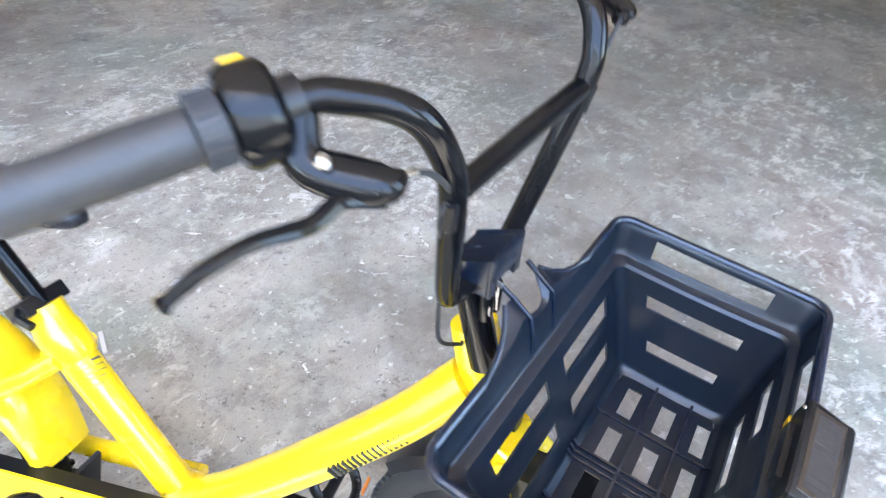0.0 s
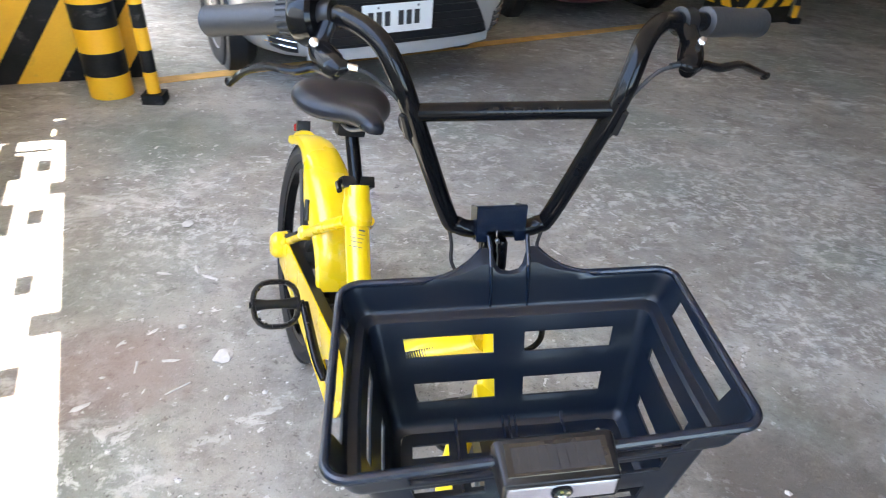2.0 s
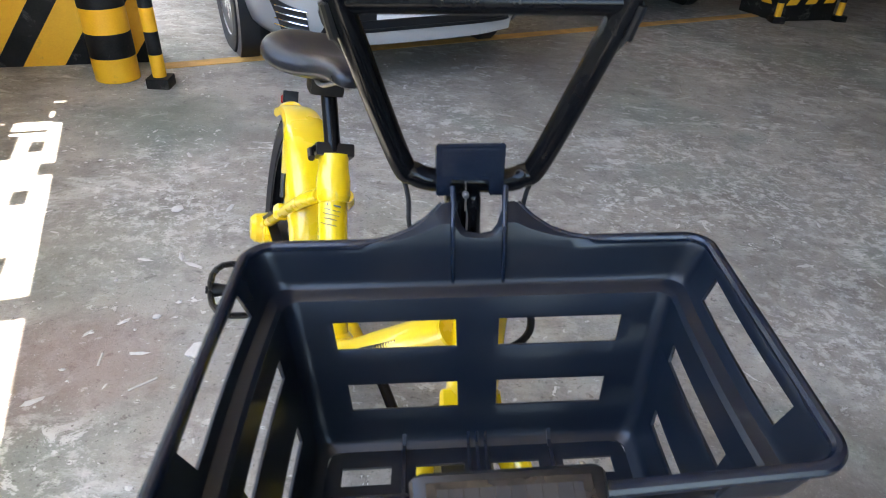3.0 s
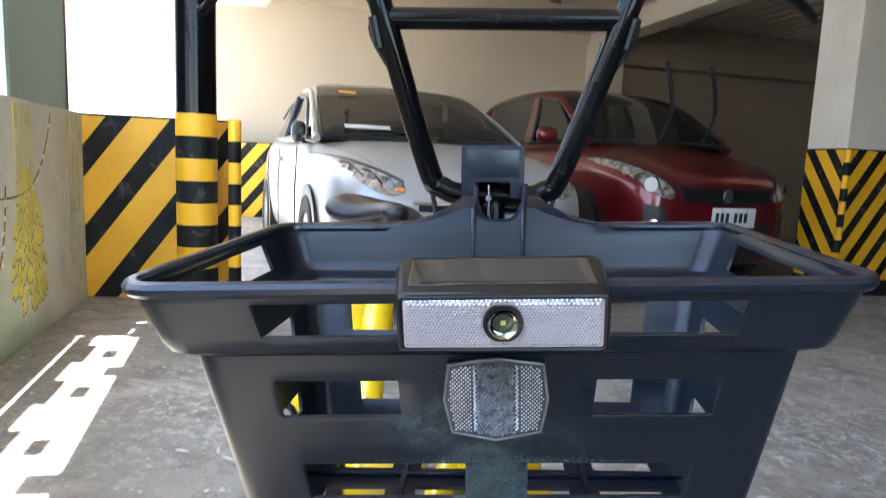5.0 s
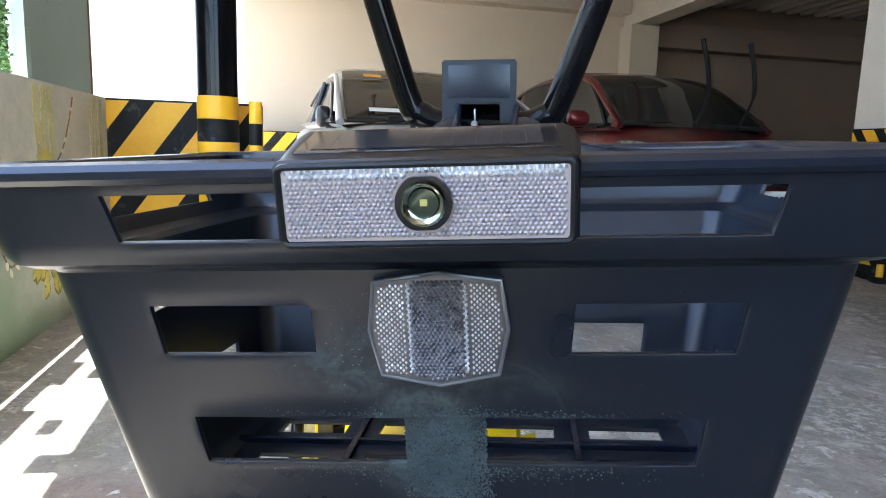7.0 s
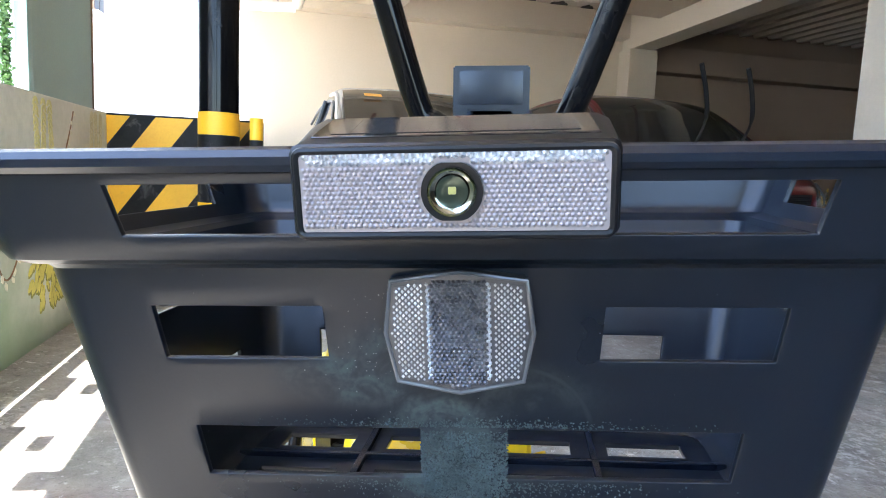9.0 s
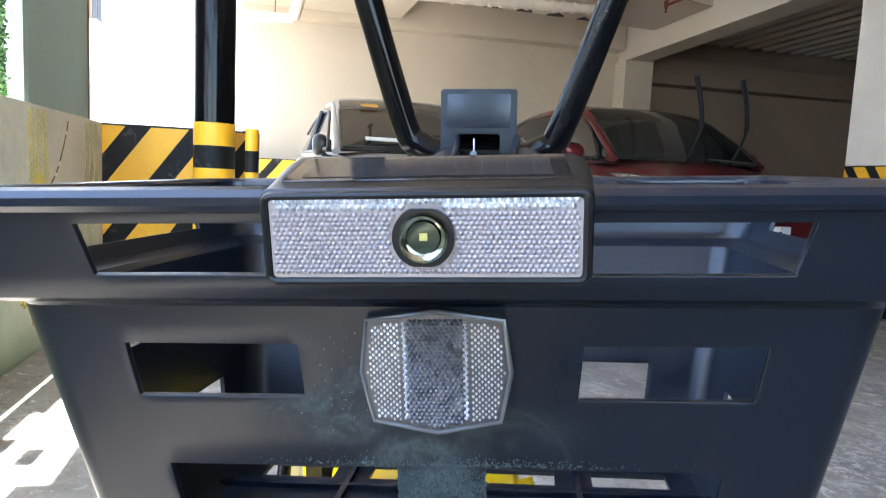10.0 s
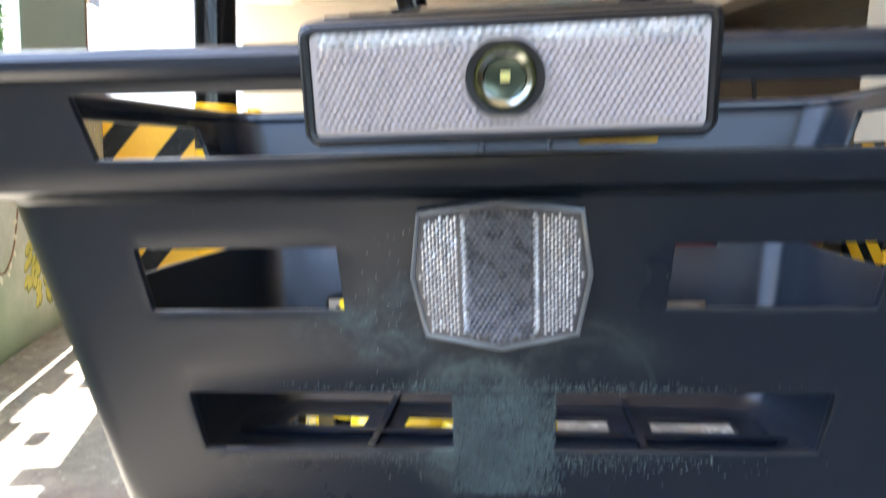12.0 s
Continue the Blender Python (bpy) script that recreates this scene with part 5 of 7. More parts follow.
def drive_train():
    X = -0.050
    fc, rc = (0.004, 0.345), (0.540, 0.318)        # (y, z) of crank and rear end

    def stadium(rf, rr, k=16):
        dy, dz = rc[0] - fc[0], rc[1] - fc[1]
        base = math.atan2(dz, dy)
        out = []
        for i in range(k + 1):
            a = base + math.pi / 2 + math.pi * i / k
            out.append((fc[0] + rf * math.cos(a), fc[1] + rf * math.sin(a)))
        for i in range(k + 1):
            a = base - math.pi / 2 + math.pi * i / k
            out.append((rc[0] + rr * math.cos(a), rc[1] + rr * math.sin(a)))
        return out

    bm = bmesh.new()
    outer, hole = stadium(0.078, 0.046), []
    # side plate with a round opening at the crank, built as a band between outline and opening
    n = len(outer)
    for i in range(n):
        a = math.atan2(outer[i][1] - fc[1], outer[i][0] - fc[0])
        hole.append((fc[0] + 0.012 + 0.050 * math.cos(a), fc[1] - 0.002 + 0.036 * math.sin(a)))
    rings = []
    for x, pts in ((X - 0.014, hole), (X - 0.018, hole), (X - 0.018, outer), (X - 0.014, outer)):
        rings.append([bm.verts.new((x, y, z)) for y, z in pts])
    for A, C in zip(rings, rings[1:] + rings[:1]):
        for k in range(n):
            bm.faces.new((A[k], A[(k + 1) % n], C[(k + 1) % n], C[k]))
    case = bpart("chain_case", bm, YELLOW, B, "yellow chain case with a black edge", angle=30)
    bm = bmesh.new()
    o2 = stadium(0.0775, 0.0455)
    i2 = stadium(0.070, 0.038)
    rings = []
    for x, pts in ((X - 0.0135, o2), (X + 0.010, o2), (X + 0.010, i2), (X - 0.0135, i2)):
        rings.append([bm.verts.new((x, y, z)) for y, z in pts])
    for A, C in zip(rings, rings[1:] + rings[:1]):
        for k in range(n):
            bm.faces.new((A[k], A[(k + 1) % n], C[(k + 1) % n], C[k]))
    bpart("case_edge", bm, BLACKPL, B, "black edge of the chain case", case)
    bpart("chainring", lathe([(0.010, -0.002), (0.050, -0.002), (0.050, 0.002), (0.010, 0.002)], 36, Matrix.Translation((X - 0.006, fc[0], fc[1])) @ XROT), BLACKPL, B, "black chainring", case)
    bpart("crank_boss", lathe([(0.0, 0.006), (0.008, 0.0055), (0.009, 0.003), (0.0165, 0.002), (0.0175, -0.002), (0.0175, -0.014)], 24, Matrix.Translation((X - 0.024, fc[0], fc[1])) @ Matrix.Rotation(radians(-90), 4, 'Y')), DULL, B, "grey crank boss")
    ped = Vector((-0.146, 0.170, 0.414))
    for sx, p in ((-1, ped), (1, Vector((0.165, -0.135, 0.318)))):
        q = Vector((sx * 0.088, p.y, p.z))
        arm = spline([(sx * 0.080, fc[0], fc[1]), (sx * 0.088, fc[0] + (p.y - fc[0]) * 0.3, fc[1] + (p.z - fc[1]) * 0.3 - 0.006), (sx * 0.096, p.y, p.z)], 5)
        bpart("crank_arm", tube(arm, 0.0105, 12, False, 0.7), BLACK, B, "black crank arm with a bright edge")
        bpart("pedal_spindle", tube([(sx * 0.096, p.y, p.z), (sx * 0.21, p.y, p.z)], 0.007, 10), BLACKPL, B, "pedal spindle")
        c = Vector((sx * 0.155, p.y, p.z))
        bm = bmesh.new()
        loop = [(x + c.x, y + c.y, c.z) for x, y in rounded(0.046, -0.047, 0.047, 0.034, 4)]
        add_tube(bm, loop, 0.0060, 10, True, 1.8)
        add_loft(bm, [[(c.x + x, c.y + w * math.cos(2 * math.pi * k / 12), c.z + 0.010 * math.sin(2 * math.pi * k / 12)) for k in range(12)] for x, w in ((-0.045, 0.014), (-0.02, 0.010), (0.02, 0.010), (0.045, 0.014))])
        for k in range(18):
            a = 2 * math.pi * k / 18
            add_box(bm, (-0.003, -0.002, 0.004), (0.003, 0.004, 0.0125), 0.0008, 1, Matrix.Translation(c + Vector((0.046 * math.cos(a), 0.047 * math.sin(a), 0))) @ Matrix.Rotation(a - math.pi / 2, 4, 'Z'))
        bmesh.ops.transform(bm, matrix=Matrix.Translation(c) @ Matrix.Rotation(radians(48), 4, 'X') @ Matrix.Translation(-c), verts=bm.verts)
        bpart("pedal", bm, BLACKPL, B, "black plastic cage pedal")


drive_train()


def saddle():
    bm = bmesh.new()
    rings = []
    # stations from nose to tail: (y, half width, top, side drop)
    SD = B @ Matrix.Translation((-0.020, 0, 0.012))
    st = [(0.118, 0.010, 0.826, 0.018), (0.130, 0.021, 0.835, 0.028), (0.165, 0.026, 0.837, 0.036), (0.215, 0.036, 0.832, 0.042), (0.262, 0.062, 0.826, 0.052),
          (0.305, 0.094, 0.826, 0.062), (0.345, 0.110, 0.832, 0.064), (0.380, 0.108, 0.834, 0.058), (0.402, 0.088, 0.830, 0.046), (0.414, 0.050, 0.822, 0.028)]
    for y, w, top, drop in st:
        ring = []
        for k in range(20):
            a = 2 * math.pi * k / 20
            ca, sa = math.cos(a), math.sin(a)
            x = w * math.copysign(abs(ca) ** 0.75, ca)
            z = top - drop * 0.5 + drop * 0.5 * math.copysign(abs(sa) ** 0.8, sa) - 0.012 * (abs(ca) ** 3) * (1 if w > 0.05 else 0.4)
            if w > 0.04 and sa > 0:
                z -= 0.006 * (1 - abs(ca)) ** 2
            ring.append((x, y, z))
        rings.append(ring)
    add_loft(bm, rings)
    s = bpart("saddle", bm, SADDLE, SD, "black vinyl saddle with a broad tail", angle=60)
    sub = s.modifiers.new("smooth", 'SUBSURF')
    sub.levels = sub.render_levels = 1
    for sx in (-1, 1):
        bpart("saddle_rail", tube(spline([(sx * 0.012, 0.15, 0.808), (sx * 0.022, 0.22, 0.780), (sx * 0.022, 0.31, 0.776), (sx * 0.035, 0.375, 0.795)], 5), 0.0038, 8), DULL, SD, "steel saddle rail", s)
    bpart("rail_clamp", box((-0.030, 0.258, 0.748), (0.030, 0.306, 0.784), 0.008), BLACKPL, SD, "black rail clamp", s)


saddle()


def front_end():
    """Fork and front wheel, turned with the basket."""
    ax = Vector((0.038, 0.012, 0.312))
    wheel("front_wheel", Sw @ Matrix.Translation(ax) @ Matrix.Rotation(radians(2), 4, 'Z') @ XROT, 0.312, 0.022, "black cast front wheel")
    crown = Vector((0.044, 0.138, 0.632))
    bpart("fork_crown", box((-0.030, -0.026, -0.020), (0.034, 0.026, 0.020), 0.009, 3, Sw @ Matrix.Translation(crown) @ pose(0, 0, 0, 17, 0, 0)), YELLOW, Matrix.Identity(4), "yellow fork crown")
    for sx in (-1, 1):
        bpart("fork_leg", tube(spline([crown + Vector((sx * 0.030, 0, 0.0)), crown + Vector((sx * 0.066, -0.05, -0.10)), ax + Vector((sx * 0.062, 0.012, 0.03)), ax + Vector((sx * 0.062, 0.0, -0.01))], 5), 0.0165, 14), YELLOW, Sw, "yellow fork leg")
        bpart("axle_nut", lathe([(0.012, 0), (0.012, 0.01), (0.006, 0.012)], 6, Matrix.Translation(ax + Vector((sx * 0.074, 0, 0))) @ Matrix.Rotation(radians(90 * sx), 4, 'Y')), STEEL, Sw, "bright axle nut")
    # short front mudguard and the basket's carrier struts
    bm = bmesh.new()
    rings = []
    for i in range(17):
        a = radians(150 - 100 * i / 16)
        ring = []
        for x, d in [(-1, -0.024), (-0.8, -0.006), (0, 0), (0.8, -0.006), (1, -0.024), (0.92, -0.026), (0.72, -0.010), (0, -0.004), (-0.72, -0.010), (-0.92, -0.026)]:
            r = 0.332 + d
            ring.append((ax.x + x * 0.030, ax.y - r * math.cos(a), ax.z + r * math.sin(a)))
        rings.append(ring)
    add_loft(bm, rings)
    bpart("front_fender", bm, BLACKPL, Sw, "short black front mudguard")
    bpart("basket_bracket", box((0.010, 0.112, -0.225), (0.030, 0.140, -0.06), 0.005, 2, S), BLACKPL, Matrix.Identity(4), "black bracket between basket and head tube")
    bpart("lock_cable", tube(spline([(0.050, 0.21, 0.78), (0.098, 0.20, 0.745), (0.108, 0.19, 0.705), (0.080, 0.185, 0.685), (0.045, 0.19, 0.70)], 6), 0.004, 8), RUBBER, Sw, "black cable loop")


front_end()


def kickstand():
    bpart("kickstand", tube(spline([(0.075, 0.50, 0.30), (0.085, 0.47, 0.25), (0.150, 0.40, 0.065), (0.165, 0.38, 0.046)], 4), 0.009, 10), DULL, B, "grey steel kickstand")
    bpart("stand_foot", box((-0.014, -0.02, -0.008), (0.014, 0.02, 0.010), 0.004, 2, B @ Matrix.Translation((0.166, 0.376, 0.044))), RUBBER, Matrix.Identity(4), "black rubber foot")
    # orange-tipped pedal reflector and small spring seen under the beam
    bpart("pedal_reflector", box((0.150, -0.188, 0.311), (0.182, -0.184, 0.323), 0.001), AMBER, B, "orange pedal reflector")


kickstand()


# ---------------------------------------------------------------- cars
def car_ring(y, w, zb, zt):
    h = zt - zb
    half = [(0.0, zb), (0.60 * w, zb), (0.90 * w, zb + 0.04), (0.985 * w, zb + 0.25 * h), (w, zb + 0.50 * h), (0.985 * w, zb + 0.74 * h), (0.93 * w, zb + 0.88 * h), (0.78 * w, zb + 0.965 * h), (0.45 * w, zb + 0.995 * h), (0.0, zt)]
    return [(x, y, z) for x, z in half] + [(-x, y, z) for x, z in half[-2:0:-1]]


def cabin_ring(y, wb, wt, z0, zt):
    h = zt - z0
    half = [(0.0, z0 - 0.03), (wb * 0.8, z0 - 0.03), (wb, z0), (wb + (wt - wb) * 0.45, z0 + 0.5 * h), (wt + 0.03, z0 + 0.86 * h), (wt - 0.06, z0 + 0.965 * h), (wt * 0.5, zt), (0.0, zt + 0.008)]
    return [(x, y, z) for x, z in half] + [(-x, y, z) for x, z in half[-2:0:-1]]


def dense(rings, along=5, around=3):
    """A smooth grid through coarse rings: (points, station, place on the ring)."""
    fine = [spline(r, around, True) for r in rings]
    n = len(fine[0])
    cols = [spline([r[k] for r in fine], along) for k in range(n)]
    return [[cols[k][i] for k in range(n)] for i in range(len(cols[0]))]


def grid_mesh(grid, keep, along, around, cap=False, push=0.0):
    bm = bmesh.new()
    n = len(grid[0])
    V = [[bm.verts.new(p) for p in ring] for ring in grid]
    for i in range(len(V) - 1):
        for k in range(n):
            if keep((i + 0.5) / along, (k + 0.5) / around):
                bm.faces.new((V[i][k], V[i][(k + 1) % n], V[i + 1][(k + 1) % n], V[i + 1][k]))
    if cap:
        bm.faces.new(V[0][::-1])
        bm.faces.new(V[-1])
    bmesh.ops.delete(bm, geom=[v for v in bm.verts if not v.link_faces], context='VERTS')
    return bm


def patch(rows, thick=0.012):
    """A curved panel through rows of points, with thickness along its own normals."""
    bm = bmesh.new()
    V = [[bm.verts.new(p) for p in row] for row in rows]
    for A, C in zip(V, V[1:]):
        for k in range(len(A) - 1):
            bm.faces.new((A[k], A[k + 1], C[k + 1], C[k]))
    bmesh.ops.recalc_face_normals(bm, faces=bm.faces)
    bmesh.ops.solidify(bm, geom=list(bm.faces), thickness=thick)
    return bm


def car_wheel(car, x, y, r, sgn, style):
    m = Matrix.Translation((x, y, r)) @ Matrix.Rotation(radians(90), 4, 'Y')
    w = part("wheel", lathe([(r * 0.62, -0.075), (r * 0.66, -0.095), (r * 0.66, 0.095), (r * 0.62, 0.075), (r * 0.55, 0.02), (r * 0.55, -0.02)], 40, m, True), DULL, car, "grey alloy wheel")
    part("tyre", lathe([(r * 0.655, -0.095), (r * 0.80, -0.108), (r * 0.95, -0.100), (r, -0.070), (r, 0.070), (r * 0.95, 0.100), (r * 0.80, 0.108), (r * 0.655, 0.095)], 44, m, True), RUBBER, w, "black car tyre")
    for k in range(style):
        bm = bmesh.new()
        a = 2 * math.pi * k / style
        add_box(bm, (0.03, -0.022, -0.02), (r * 0.62, 0.022, 0.015), 0.006, 2, m @ Matrix.Translation((0, 0, sgn * 0.065)) @ Matrix.Rotation(a, 4, 'Z'))
        part("spoke", bm, STEEL, w)
    part("hub_cap", lathe([(0.0, 0.020), (0.045, 0.018), (0.055, 0.0), (0.055, -0.03)], 20, m @ Matrix.Translation((0, 0, sgn * 0.065)) @ Matrix.Rotation(0 if sgn > 0 else math.pi, 4, 'X')), DULL, w, "wheel centre")
    return w


def number_plate(car, m):
    p = part("number_plate", box((-0.195, -0.006, -0.070), (0.195, 0.0, 0.070), 0.004, 2, m), PLATE, car, "white number plate with dark bars")
    x = -0.165
    for k in range(7):
        if k == 3:
            x += 0.03
            continue
        part("plate_bar", box((x, -0.0085, -0.035), (x + 0.030, -0.006, 0.035), 0.001, 1, m), INK, p)
        x += 0.045
    for sx in (-1, 1):
        part("plate_bolt", lathe([(0.006, 0), (0.006, 0.003)], 8, m @ pose(sx * 0.11, -0.0075, 0.055, 90, 0, 0)), DULL, p)


def mirror_pair(car, x, y, z, paint, label, size=1.0, wide=0.19):
    for sx in (-1, 1):
        bm = bmesh.new()
        add_loft(bm, [[(sx * (x + 0.02 + wide * size * t), y + 0.03 * t + 0.055 * size * ry * sc, z + 0.065 * size * rz * sc) for ry, rz in [(math.cos(2 * math.pi * k / 16), math.sin(2 * math.pi * k / 16)) for k in range(16)]] for t, sc in ((-0.02, 0.3), (0.0, 0.55), (0.12, 0.88), (0.3, 1.02), (0.7, 1.06), (0.9, 0.9), (1.0, 0.6))])
        mi = part("mirror", bm, paint, car, label, True, 60)
        part("mirror_foot", box((min(sx * (x - 0.06), sx * (x + 0.06)), y - 0.02, z - 0.075), (max(sx * (x - 0.06), sx * (x + 0.06)), y + 0.04, z - 0.035), 0.01), CARBLACK, mi)


def build_car(name, m, paint, body_rings, cabin_rings, roof, pillars, wheels, wheel_r, style, label):
    """roof: first and last station of the painted roof; pillars: (from, to) stations of painted side pillars."""
    car = empty(name, m, label, "car", "parked cars")
    body_grid = dense([car_ring(*r) for r in body_rings])
    b = part("body", grid_mesh(body_grid, lambda i, k: True, 5, 3, True), paint, car, "glossy painted car body", True, 45)
    grid = dense([cabin_ring(*r) for r in cabin_rings])

    def painted(i, k):
        k = min(k, 14 - k)                       # the ring is alike on both sides
        if k > 4.6:
            return roof[0] < i < roof[1]
        if k > 4.0:
            return True
        return k < 2.0 or (k < 4.0 and any(a < i < b2 for a, b2 in pillars))

    part("cabin_shell", grid_mesh(grid, painted, 5, 3), paint, car, "painted roof and pillars", True, 45)
    part("cabin_glass", grid_mesh(grid, lambda i, k: not painted(i, k), 5, 3), CARGLASS, car, "dark tinted car glass", True, 45)
    w = max(r[1] for r in body_rings)
    for sx in (-1, 1):
        for y in wheels:
            part("wheel_arch", lathe([(wheel_r + 0.055, -0.10), (wheel_r + 0.055, 0.010), (wheel_r + 0.035, 0.013), (0.0, 0.002)], 36, Matrix.Translation((sx * (w - 0.006), y, wheel_r)) @ Matrix.Rotation(radians(90 * sx), 4, 'Y')), CARBLACK, car, "dark wheel arch")
            car_wheel(car, sx * (w - 0.085), y, wheel_r, sx, style)

    for sx in (-1, 1):
        edge = [(sx * (wt + 0.025), y, z0 + 0.86 * (zt - z0)) for y, wb, wt, z0, zt in cabin_rings[:4]]
        line = spline(edge, 6)
        part("windscreen_pillar", tube(line, [0.030 - 0.010 * k / len(line) for k in range(len(line))], 10, False, 0.7), paint, car, "painted windscreen pillar", True, 60)
        seal = [(x - sx * 0.034, y - 0.012, z + 0.012) for x, y, z in line[:13]]
        part("windscreen_seal", tube(seal, 0.010, 8), CARBLACK, car, "black windscreen seal")
    yb, wb0, wt0, zb0, zt0 = cabin_rings[0]
    part("cowl", tube(spline([(f * (wt0 - 0.02), yb + 0.03 + 0.04 * (1 - f * f), zt0 + 0.020 + 0.012 * (1 - f * f)) for f in (-1, -0.5, 0, 0.5, 1)], 4), 0.016, 8), CARBLACK, car, "black cowl below the windscreen")

    tree = BVHTree.FromObject(b, bpy.context.evaluated_depsgraph_get())

    def front(x, z, out=0.008):
        """How far back the nose lies at this x and z."""
        hit = tree.ray_cast(Vector((x, -2.0, z)), Vector((0, 1, 0)))
        return (hit[0].y if hit[0] else 0.9) - out

    def top(x, y, out=0.006):
        hit = tree.ray_cast(Vector((x, y, 3.0)), Vector((0, 0, -1)))
        return (hit[0].z if hit[0] else 0.8) + out

    return car, front, top


def skin(front, lo, hi, out, steps=4, fine=5):
    """Rows of points on the nose between a lower and an upper line of (x, z)."""
    A, C = spline([(x, 0, z) for x, z in lo], fine), spline([(x, 0, z) for x, z in hi], fine)
    rows = []
    for t in range(steps + 1):
        f = t / steps
        rows.append([(a.x + (c.x - a.x) * f, front(a.x + (c.x - a.x) * f, a.z + (c.z - a.z) * f, out), a.z + (c.z - a.z) * f) for a, c in zip(A, C)])
    return rows


def flip(pts, sx):
    return [(sx * x, z) for x, z in pts]


# silver saloon
SED_M = G @ pose(1.04, 2.99, 0, 0, 0, 6)
SED_M.translation.z = floor_z(SED_M.translation.x)
SED_M = SED_M @ Matrix.Diagonal((0.965, 1, 1.10, 1))
sed_rings = [(0.00, 0.50, 0.26, 0.65), (0.04, 0.62, 0.215, 0.70), (0.14, 0.75, 0.195, 0.77), (0.36, 0.84, 0.18, 0.85), (0.70, 0.868, 0.17, 0.91), (1.05, 0.876, 0.16, 0.95), (1.40, 0.88, 0.18, 0.97), (2.4, 0.88, 0.18, 0.99), (3.2, 0.88, 0.19, 1.01), (3.8, 0.86, 0.20, 1.03), (4.2, 0.80, 0.24, 1.00), (4.38, 0.70, 0.30, 0.92), (4.42, 0.60, 0.34, 0.85)]
sed_cabin = [(1.04, 0.80, 0.77, 0.93, 0.945), (1.45, 0.81, 0.72, 0.95, 1.16), (1.92, 0.81, 0.66, 0.96, 1.355), (2.45, 0.81, 0.63, 0.97, 1.405), (3.0, 0.80, 0.62, 0.98, 1.37), (3.4, 0.78, 0.63, 0.99, 1.23), (3.8, 0.74, 0.66, 1.0, 1.05)]
sedan, sed_front, sed_top = build_car("parked_saloon", SED_M, SILVER, sed_rings, sed_cabin, (1.95, 4.0), ((-1, 0.15), (2.9, 3.1), (4.9, 9)), (0.88, 3.46), 0.31, 7, "silver saloon car parked nose outwards by the wall")


